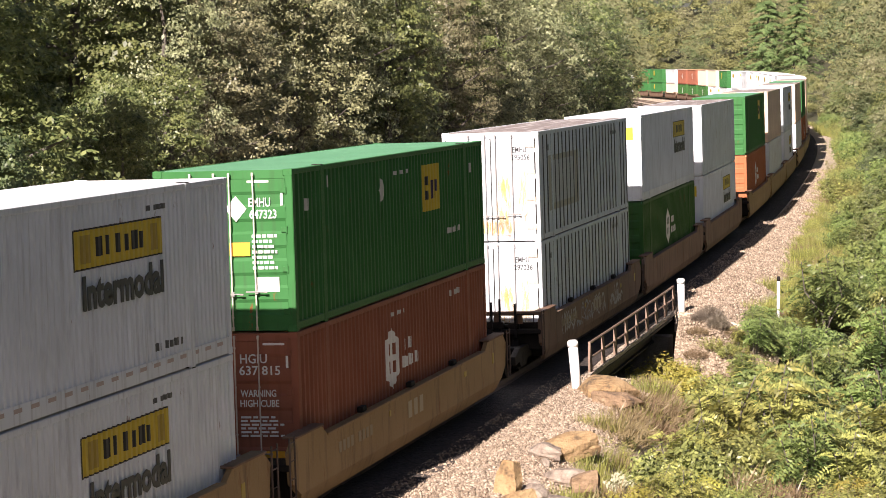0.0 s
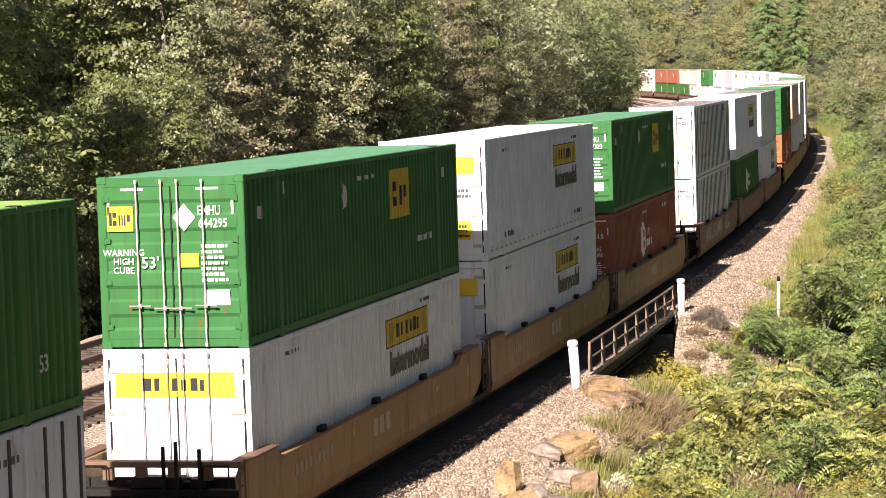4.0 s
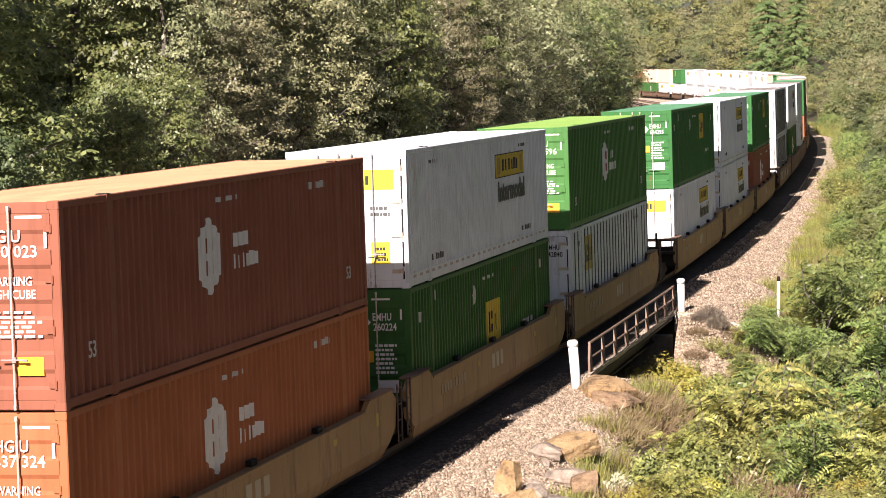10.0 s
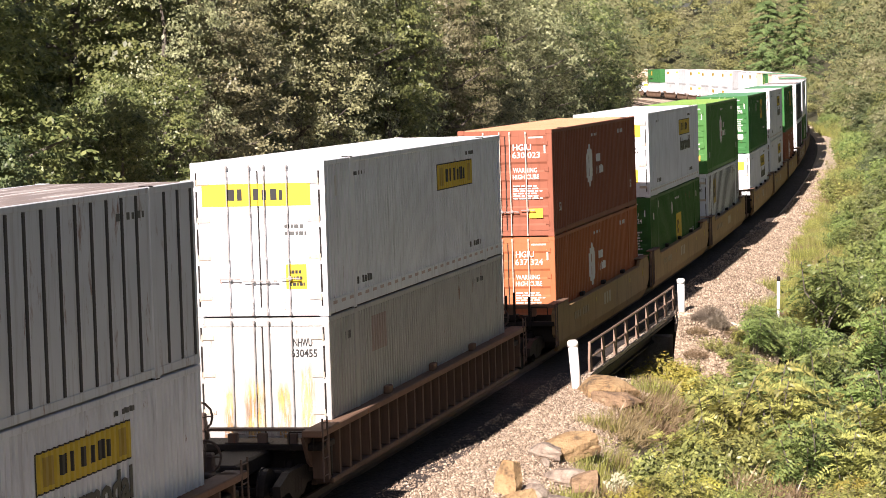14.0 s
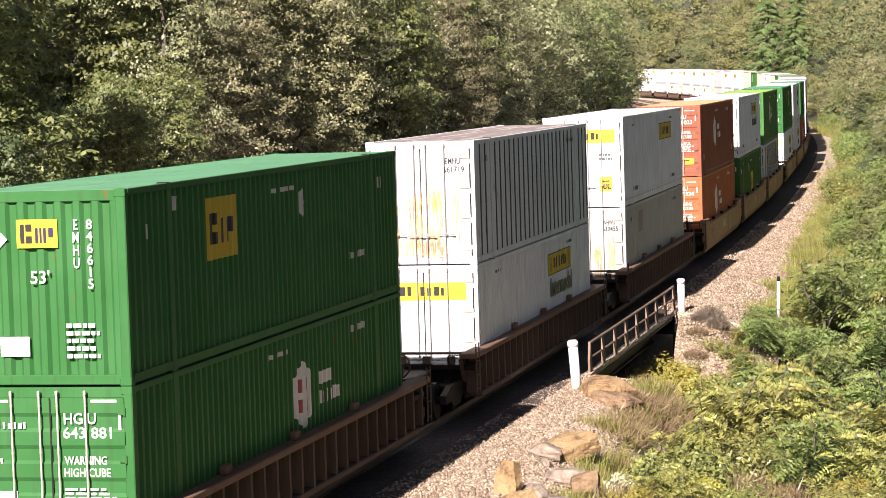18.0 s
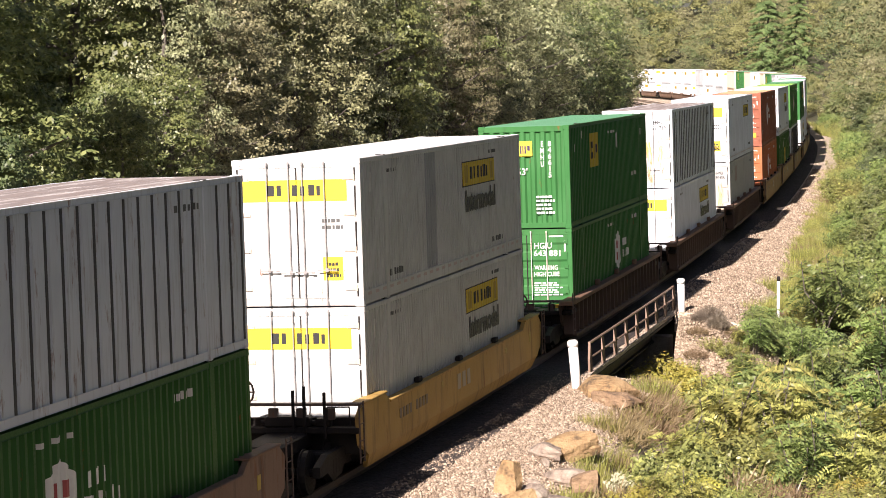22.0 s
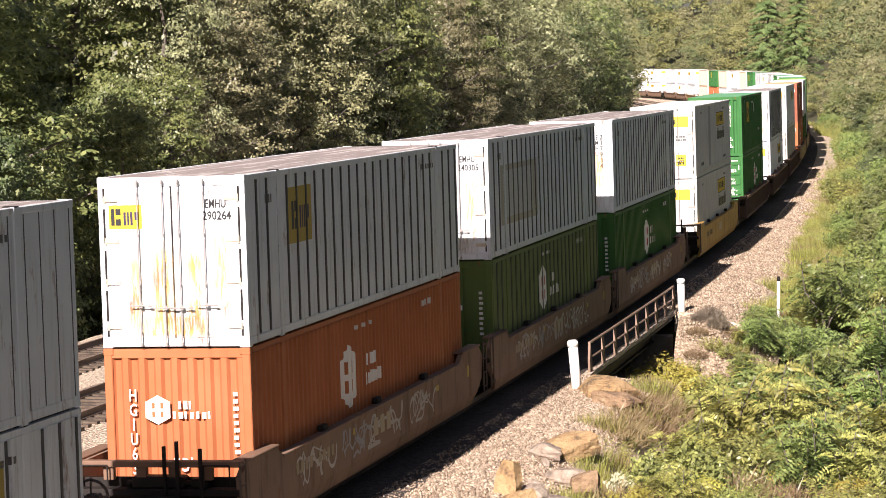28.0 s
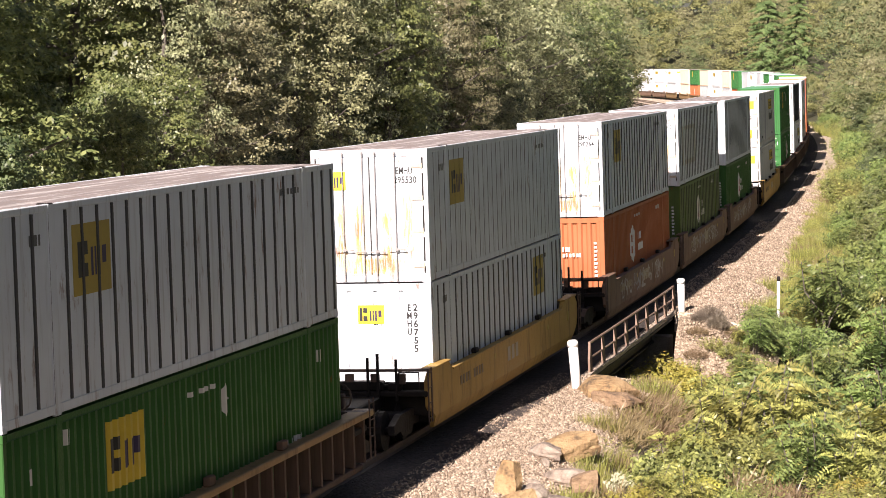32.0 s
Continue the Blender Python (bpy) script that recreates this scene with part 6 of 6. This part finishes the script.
    for s, l, k in ((47, -20.5, .8), (62, -22, .9), (50, -25, 1.2), (58, -26, 1.2), (66, -27, 1.3), (72, -26, 1.4), (80, -29, 1.5), (64, -24, 1.2), (76, -23, 1.1), (90, -28, 1.4)):
        plant(bank[1], s, l, k, rnd)
    s = 60.0
    while s < 165:
        plant(rnd.choice(mid), s, -31 + rnd.uniform(-2, 2), rnd.uniform(1.0, 1.2), rnd)
        s += rnd.uniform(8, 10)
    s = 150.0
    while s < 262:
        plant(rnd.choice((far[3], far[1], far[0], far[3])), s, -20.0 + rnd.uniform(-1.5, 0.4), rnd.uniform(0.8, 1.05), rnd)
        plant(rnd.choice((far[0], far[1], far[3])), s + 3, -29 + rnd.uniform(-4, 3), rnd.uniform(1.0, 1.3), rnd)
        s += rnd.uniform(6, 9)
    # right of the tracks: a bank of low trees that rises away from the line
    s = 84.0
    while s < 300:
        w = 0.55 + min(1.0, (s - 84) / 120) * 0.5
        plant(rnd.choice(bank), s, 7.6 + rnd.uniform(-0.8, 1.5), rnd.uniform(0.5, 0.8) * w, rnd)
        plant(rnd.choice(bank), s + 2, 12.5 + rnd.uniform(-2, 2.5), rnd.uniform(0.7, 1.1), rnd)
        if s > 110:
            plant(rnd.choice(far), s + 4, 19 + rnd.uniform(-2, 4), rnd.uniform(0.7, 1.0), rnd)
        s += rnd.uniform(4.6, 7) if s < 190 else rnd.uniform(7, 10)
    for s, l, k in PINES:
        plant(pine, s, l, k, rnd)
    # unseen trees added right of the camera to hold skylight off the containers
    for i in range(14):
        s = -45 + i * 9.0
        plant(rnd.choice(far), s, 25 + rnd.uniform(0, 9) + max(0, (-s - 10)) * 0.05, rnd.uniform(0.9, 1.3), rnd)
    # the wood carried on out of view, left of the tracks
    for i in range(7):
        plant(rnd.choice(far), -34 + i * 9.5, -21 + rnd.uniform(-2, 1), rnd.uniform(0.8, 1.05), rnd)
    for p in near + mid + far + bank + [pine, tall]:
        drop_proto(p)


PINES = ((430, 6.5, 0.95), (424, 11.0, 0.8))


def build_far_woods():
    """The wooded slopes round the bend, too far and too dense to count: one mesh of whole crowns."""
    rnd = np.random.default_rng(77)
    kinds = [(M_FAR_A, 14, 4.6), (M_FAR_B, 15, 5.0), (M_FAR_C, 14, 4.8), (M_LEAF_C, 17, 4.2), (M_LEAF_D, 13, 4.4)]
    forms = []
    for k, (mat, hgt, spr) in enumerate(kinds):
        cen = []
        while len(cen) < 46:
            p = rnd.uniform(-1, 1, 3)
            if 0.4 < (p ** 2).sum() < 1.0:
                z = 0.5 + (p[2] * 0.5 + 0.5) * hgt
                w = spr * (0.55 + 0.45 * math.sin(math.pi * (0.15 + 0.8 * (p[2] * 0.5 + 0.5))))
                cen.append((p[0] * w, p[1] * w, z))
        cen = np.repeat(np.array(cen), 54, 0)
        n = len(cen)
        d = rnd.normal(size=(n, 3))
        d /= np.linalg.norm(d, axis=1, keepdims=True)
        d[:, 2] = np.where(d[:, 2] < -0.3, -d[:, 2], d[:, 2])
        p = cen + d * spr * 0.26 * rnd.uniform(0.65, 1.05, (n, 1)) * np.array((1.25, 1.25, 0.75))
        nor = d * 0.8 + SUNWARD * 0.6 + np.array((0, 0, 0.35)) + rnd.normal(size=(n, 3)) * 0.28
        nor /= np.linalg.norm(nor, axis=1, keepdims=True)
        u = rnd.normal(size=(n, 3))
        u -= nor * (u * nor).sum(1, keepdims=True)
        u /= np.linalg.norm(u, axis=1, keepdims=True)
        w = np.cross(nor, u)
        L_ = 0.41 * rnd.uniform(0.6, 1.3, (n, 1))
        forms.append(np.stack([p - u * L_ * 0.4 + w * L_ * 0.38, p - u * L_ * 0.4 - w * L_ * 0.38, p + u * L_ * 0.6], 1))
    spots = []
    s = 232.0
    while s < 660:
        l = 7.5
        while l < 40:
            if 396 < s < 476 and l < 20:
                l += 9.0
                continue
            spots.append((s + rnd.uniform(-5, 5), l + rnd.uniform(-2.5, 2.5), (0.5 if l < 14 else 0.95) * rnd.uniform(0.75, 1.15)))
            l += 9.0
        if s > 255:
            for l in (-20.8, -31, -43):
                spots.append((s + rnd.uniform(-4, 4), l + rnd.uniform(-2.5, 0.5), rnd.uniform(0.85, 1.2)))
        s += 12.0 if s < 480 else 18.0
    for s in (640, 690, 740):
        for l in range(-150, 130, 11):
            spots.append((s + rnd.uniform(-12, 12), l + rnd.uniform(-4, 4), rnd.uniform(1.5, 2.1)))
    tris, mats = [], []
    for s, l, k in spots:
        j = int(rnd.choice(5, p=(0.44, 0.24, 0.18, 0.07, 0.07)))
        a = rnd.uniform(-1, 1)
        rot = np.array(((math.cos(a), -math.sin(a), 0), (math.sin(a), math.cos(a), 0), (0, 0, 1)))
        f = forms[j] @ rot.T * k + np.array(at(s, l, terrain(s, l) - 0.2))
        tris.append(f)
        mats.append(np.full(len(f), j, np.int32))
    t = np.concatenate(tris)
    me = tri_mesh("far_woods", t[:, 0], t[:, 1], t[:, 2], kinds[0][0])
    for k in kinds[1:]:
        me.materials.append(k[0])
    me.polygons.foreach_set("material_index", np.concatenate(mats))
    tagged(new("far_woods", me), "distant wooded slope in yellow-green early autumn leaf", "woods", kind="stuff")


def make_weed(name, label, seed, height, spread, stems, material, leaf=0.15, per=30):
    """A stand of upright weeds: bent stalks with narrow leaves all the way up."""
    rnd = np.random.default_rng(seed)
    root = tagged(new(name), label, "weeds", "undergrowth beside the track")
    a, r = rnd.uniform(0, 6.28, stems), spread * np.sqrt(rnd.uniform(0, 1, stems))
    base = np.stack([r * np.cos(a), r * np.sin(a), np.full(stems, -0.1)], 1)
    hgt = height * rnd.uniform(0.55, 1.1, stems)
    lean = np.stack([rnd.normal(size=stems) * 0.16 + 0.2 * np.cos(a) * r / spread, rnd.normal(size=stems) * 0.16 + 0.2 * np.sin(a) * r / spread, np.ones(stems)], 1)
    tip = base + lean * hgt[:, None]
    side = np.tile(np.array((0.008, 0.002, 0.0)), (stems, 1))
    part("stem", tri_mesh("stem", base + side, base - side, tip, M_STRAW), M_STRAW, root)
    t = rnd.uniform(0.12, 1.0, (stems, per, 1)) ** 0.8
    p = (base[:, None] * (1 - t) + tip[:, None] * t).reshape(-1, 3)
    n = len(p)
    az = rnd.uniform(0, 6.28, n)
    u = np.stack([np.cos(az), np.sin(az), rnd.uniform(-0.5, 0.45, n)], 1)
    nor = SUNWARD * 0.7 + np.array((0, 0, 0.6)) + rnd.normal(size=(n, 3)) * 0.4
    w = np.cross(nor, u)
    w /= np.maximum(np.linalg.norm(w, axis=1, keepdims=True), 1e-6)
    ln = leaf * (1.25 - 0.6 * t.reshape(-1, 1)) * rnd.uniform(0.7, 1.2, (n, 1))
    part("foliage", tri_mesh("foliage", p + w * ln * 0.17 + u * ln * 0.25, p - w * ln * 0.17 + u * ln * 0.25, p + u * ln * 1.1, material), material, root)
    return root


def make_twigs(name, label, seed, height, spread, count, material):
    """A bare brown bush of many thin branching twigs."""
    rnd = np.random.default_rng(seed)
    root = tagged(new(name), label, "weeds", "undergrowth beside the track")
    a, r = rnd.uniform(0, 6.28, count), spread * np.sqrt(rnd.uniform(0, 1, count))
    mid = np.stack([r * np.cos(a), r * np.sin(a), height * rnd.uniform(0.1, 0.85, count) * (1 - 0.5 * (r / spread) ** 2)], 1)
    d = mid * np.array((1.0, 1.0, 0.4)) / spread + np.array((0, 0, 0.8)) + rnd.normal(size=(count, 3)) * 0.55
    d *= height * rnd.uniform(0.10, 0.28, (count, 1))
    side = rnd.normal(size=(count, 3))
    side *= 0.011 / np.linalg.norm(side, axis=1, keepdims=True)
    mid[:, 2] = np.maximum(mid[:, 2], 0.0)
    part("foliage", tri_mesh("foliage", mid + side, mid - side, mid + d, material), material, root)
    return root


def build_undergrowth():
    rnd = random.Random(5)
    E, Bm, Lf = weeds = [make_weed("weed_clump", "tangled yellow-green weeds on the bank", 21, 1.15, 0.85, 62, M_LEAF_E),
                         make_shrub("bramble_bush", "low olive-green bramble bush beside the track", 22, 1.2, 1.0, 3600, 0.092, M_LEAF_G, clumps=22),
                         make_shrub("leafy_bush", "green leafy bush on the bank", 23, 1.5, 1.0, 3000, 0.11, M_LEAF_F, clumps=20)]
    sumac = [make_sumac("sumac_shrub", "sumac shrub with long feathered green leaves", 31, 1.9, 1.1, 90, M_LEAF_F),
             make_sumac("sumac_shrub", "sumac shrub with long feathered yellowing leaves", 32, 1.6, 1.0, 80, M_LEAF_E)]
    # Darker leaves stand in for the shaded gaps between the weeds.
    shade = make_shrub("leafy_bush", "deep green leafy bush, dark to suggest shaded gaps", 24, 1.2, 0.9, 2500, 0.11, M_LEAF_C, clumps=18)
    E2 = make_weed("weed_clump", "upright green weeds with narrow leaves", 25, 1.25, 0.8, 55, M_LEAF_F, 0.14)
    gold = make_shrub("goldenrod_clump", "clump of yellow goldenrod in flower", 41, 1.1, 0.6, 1300, 0.06, M_GOLD, "wildflower")
    straw = make_twigs("dry_weeds", "brown dried weed stalks beside the rocks", 42, 0.55, 0.7, 2200, M_STRAW)
    dead = make_twigs("dead_bush", "bare grey-brown dead bush on the stone slope", 44, 0.9, 0.6, 1800, M_TWIG)
    plume = make_shrub("plume_weed", "tall weed with pale creamy flower plumes", 43, 1.3, 0.5, 300, 0.08, M_SEED, "wildflower", 7)
    # the bank in front of the gully and the gully itself
    s = 16.0
    while s < 66:
        edge = 4.9 if s < 22 else (4.6 if s < 27 else (4.35 if s < 33 else (4.7 if s < 38 else 4.9)))
        l = edge
        while l < edge + 6.2:
            drop = terrain(s, l)
            size = rnd.choice((0.6, 0.75, 0.9, 1.05, 1.3)) * rnd.uniform(0.9, 1.1) * (1.25 if drop < -1.6 else 0.85) * (0.55 if l < edge + 0.5 else 1.0)
            if s > 50 and l < 7.0:
                size *= (0.36 if s > 55 and l < 6.2 else 0.55) if drop > -2.4 else 1.15
            if 40 < s < 66 and l > edge + 0.3 and rnd.random() < 0.42:
                p = rnd.choice((sumac[0], sumac[0], sumac[0], sumac[1], Lf, shade))
            else:
                p = rnd.choice((sumac[1], E, Bm, sumac[1], E2, Bm, E, sumac[0]) if s < 40 else (E, sumac[1], Bm, E, sumac[0]))
            if rnd.random() < 0.06 and l > edge + 1:
                p = shade
            plant(p, s + rnd.uniform(-.6, .6), l + rnd.uniform(-.3, .5), size, rnd)
            l += rnd.uniform(0.95, 1.5)
        s += rnd.uniform(1.6, 2.1)
    # along the verge round the bend
    s = 63.0
    while s < 330:
        e = 4.9 if s < 80 else (4.6 if s < 92 else (4.2 if s < 108 else (3.95 if s < 140 else 3.75)))
        plant(rnd.choice((E, E, Bm)), s, e + 0.5 + rnd.uniform(0, 0.7), rnd.uniform(0.45, 0.7), rnd)
        plant(rnd.choice((Bm, Lf, E)), s + 1, e + 2.0 + rnd.uniform(0, 1.2), rnd.uniform(0.8, 1.3), rnd)
        if s < 130:
            plant(rnd.choice((Bm, Lf, sumac[0])), s + 1.5, e + 3.6 + rnd.uniform(0, 2.5), rnd.uniform(1.1, 1.6), rnd)
        s += rnd.uniform(1.9, 2.9) * (1 + max(0, s - 80) / 70)
    s = 126.0
    while s < 290:
        plant(rnd.choice((Bm, Lf, E, Bm)), s, 5.3 + rnd.uniform(-0.3, 0.5), rnd.uniform(1.2, 1.6), rnd)
        s += rnd.uniform(3.6, 5.2)
    # goldenrod over the creek and spots of it in the weeds
    for s, l in ((42.0, 3.1), (43.5, 2.9), (46.0, 2.8), (44.8, 3.4), (47.6, 2.9), (49.0, 2.8), (48.4, 3.2), (50.0, 3.0), (46.8, 3.5), (45.2, 2.8)):
        plant(gold, s, l, rnd.uniform(2.0, 2.3), rnd)
    for s, l in ((33, 7.5), (26, 8.6), (28, 9.4), (24, 10.2), (36, 8.2), (19.5, 6.2), (22, 7.4)):
        plant(gold, s, l, rnd.uniform(0.8, 1.1), rnd)
    for s, l in ((34.6, 4.7), (35.3, 4.5), (34.0, 4.4), (31.0, 4.05), (32.2, 4.15), (33.2, 3.95), (30.0, 4.2), (33.0, 4.7), (31.6, 4.7), (34.6, 4.3), (35.8, 4.2), (37.0, 4.0), (29.0, 4.25)):
        plant(straw, s, l, rnd.uniform(0.95, 1.3), rnd)
    for s, l in ((29.5, 6.3), (30.6, 6.6), (24.6, 7.6), (25.4, 8.0), (21.0, 5.6), (34.5, 7.4), (22.4, 9.0)):
        plant(straw, s, l, rnd.uniform(1.5, 1.9), rnd)
    for s, l, k in ((54.5, 3.7, 0.6), (53.7, 4.0, 0.55), (54.0, 3.4, 0.45), (40.2, 3.3, 1.9)):
        plant(dead, s, l, k, rnd)
    for s, l in ((23, 5.4), (27, 6.6), (34, 7.0), (44, 7.2)):
        plant(plume, s, l, 1.2, rnd)
    tufts = [make_grass("grass_tuft", "tuft of long yellow-green grass on the verge", 61, 0.7, 0.45, 420, M_LEAF_E), make_grass("grass_tuft", "tuft of long dry straw-coloured grass", 62, 0.6, 0.4, 380, M_STRAW)]
    s = 17.0
    while s < 170:
        e = 4.9 if s < 22 else (4.6 if s < 27 else (4.3 if s < 38 else (4.0 if s < 56 else (4.75 if s < 80 else (4.35 if s < 95 else (4.05 if s < 120 else 3.75))))))
        if not 38 < s < 57:
            for k in range(4 if 60 < s < 100 else 2):
                plant(tufts[0] if rnd.random() < 0.75 else tufts[1], s + rnd.uniform(-.5, .5), e + rnd.uniform(-0.35, 1.5 if 60 < s < 100 else 0.5), rnd.uniform(0.6, 1.15), rnd)
        s += rnd.uniform(0.9, 1.5) * (1 + max(0, s - 60) / 90)
    for s, l, p, k in ((52.2, 5.0, sumac[0], .7), (53.6, 5.2, sumac[0], .8), (55.2, 5.4, sumac[0], .7), (50.6, 5.3, sumac[0], 1.1), (57.0, 5.6, sumac[0], .75), (58.6, 5.7, sumac[0], .7),
                       (51.4, 4.6, E, .7), (50.6, 4.2, E, .9), (52.0, 4.2, straw, .7), (53.0, 4.7, E, .5), (54.4, 4.8, E, .4), (52.6, 3.4, straw, .6), (50.9, 3.4, E, .9), (51.5, 3.8, straw, .8), (56.4, 5.0, straw, .6), (59.6, 5.2, straw, .7), (52.9, 3.9, E, .4), (52.2, 3.2, E, .5), (53.3, 3.4, straw, .5), (51.7, 3.2, Bm, .6), (52.8, 4.4, Bm, .45), (53.9, 4.5, straw, .5),
                       (56.5, 6.6, Lf, 1.0), (57.2, 7.2, Lf, 1.1), (55.8, 7.4, Bm, 1.2), (58.5, 4.9, sumac[0], .6), (57.0, 4.85, sumac[0], .6), (59.8, 4.75, sumac[0], .5), (60.8, 5.1, sumac[0], .5), (56.0, 5.0, sumac[0], .6), (60.9, 5.2, E, .7), (60.4, 5.5, E, .7), (61.2, 5.0, straw, .7)):
        plant(p, s, l, k, rnd)
    for i in range(26):
        s, l = rnd.uniform(50.5, 60.5), rnd.uniform(4.9, 7.0)
        plant(rnd.choice((E, Bm, sumac[0], sumac[0], Lf)), s, l, rnd.uniform(0.5, 0.8) * (0.62 if s > 55 else 1.0), rnd)
    for i in range(34):
        s, l = rnd.uniform(41.0, 51.0), rnd.uniform(3.7, 5.4)
        plant(rnd.choice((E, Bm, E, E, straw)), s, l, rnd.uniform(1.3, 1.75), rnd)
    for i in range(52):
        s = rnd.uniform(63, 94)
        plant(tufts[0] if i % 5 else tufts[1], s, 4.7 + rnd.uniform(0, 1.9) - max(0, s - 80) * 0.02, rnd.uniform(1.0, 1.5), rnd)
    for s, l in ((262, 3.9), (268, 4.1), (274, 3.8), (280, 4.2), (286, 4.0), (271, 4.6), (283, 4.6)):
        plant(tufts[0], s, l, 1.9, rnd)
    for p in tufts + weeds + sumac + [gold, straw, plume, dead, shade, E2]:
        drop_proto(p)


def make_grass(name, label, seed, height, spread, blades, material):
    """A tuft of upright bent blades."""
    rnd = np.random.default_rng(seed)
    root = tagged(new(name), label, "grass", "undergrowth beside the track")
    a, r = rnd.uniform(0, 6.28, blades), spread * np.sqrt(rnd.uniform(0, 1, blades))
    base = np.stack([r * np.cos(a), r * np.sin(a), np.full(blades, -0.03)], 1)
    h = height * rnd.uniform(0.5, 1.1, (blades, 1))
    tip = base + np.concatenate([rnd.normal(size=(blades, 2)) * 0.28, np.ones((blades, 1))], 1) * h
    side = rnd.normal(size=(blades, 3)) * np.array((1, 1, 0))
    side /= np.linalg.norm(side, axis=1, keepdims=True)
    part("foliage", tri_mesh("foliage", base + side * 0.016, base - side * 0.016, tip, material), material, root)
    return root


def build_rocks():
    tan, grey = "tawny sandstone boulder beside the ballast", "pale grey sandstone block beside the ballast"
    red = "reddish brown sandstone slab beside the ballast"
    for s, l, size, mat, seed, turn in ((33.8, 3.50, (0.68, 0.75, 0.26), M_ROCK, 3, 20), (32.4, 4.0, (0.5, 0.55, 0.20), M_ROCKRED, 5, 50),
                                        (24.4, 4.0, (0.50, 0.54, 0.24), M_ROCK, 8, -35), (23.6, 3.72, (0.34, 0.42, 0.17), M_ROCKGREY, 9, 10), (21.6, 4.42, (0.40, 0.36, 0.17), M_ROCKGREY, 11, 30),
                                        (21.3, 4.98, (0.30, 0.36, 0.22), M_ROCKRED, 12, 5), (18.9, 3.92, (0.23, 0.23, 0.36), M_ROCK, 15, 80), (19.1, 4.36, (0.27, 0.28, 0.20), M_ROCKGREY, 17, 10),
                                        (17.7, 4.28, (0.33, 0.3, 0.22), M_ROCK, 20, 40), (18.1, 5.2, (0.42, 0.32, 0.20), M_ROCKGREY, 23, 0), (22.6, 3.9, (0.12, 0.16, 0.09), M_ROCKGREY, 26, 35),
                                        (20.3, 4.1, (0.14, 0.12, 0.08), M_ROCKGREY, 27, 15), (17.4, 4.8, (0.2, 0.2, 0.12), M_ROCK, 29, 25)):
        build_rock(s, l, size, mat, seed, turn, label={M_ROCK.name: tan, M_ROCKRED.name: red}.get(mat.name, grey))


build_rocks()
build_woods()
build_far_woods()
build_undergrowth()


def motions():
    times = [float(t) for t in range(0, 33)]
    for thing, s, h in RIDERS:
        walk(thing, [(t, body_pose(s + travelled(t), h)) for t in times])
    # weeds and shrubs stir in a light wind, more in a gust near the middle
    for k, plant_ in enumerate(SWAYING):
        rest = plant_.matrix_basis.copy()
        rows = []
        for t in [0.8 * i for i in range(41)]:
            gust = 0.7 + 1.3 * math.exp(-((t - 18.6) / 1.6) ** 2)
            a = radians(0.55) * gust * math.sin(1.9 * t + k * 1.3)
            c = radians(0.45) * gust * math.sin(2.7 * t + k * 2.1)
            turn = Euler((a, c, 0)).to_matrix().to_4x4()
            rows.append((t, Matrix.Translation(rest.translation) @ turn @ rest.to_quaternion().to_matrix().to_4x4()))
        walk(plant_, rows)


motions()
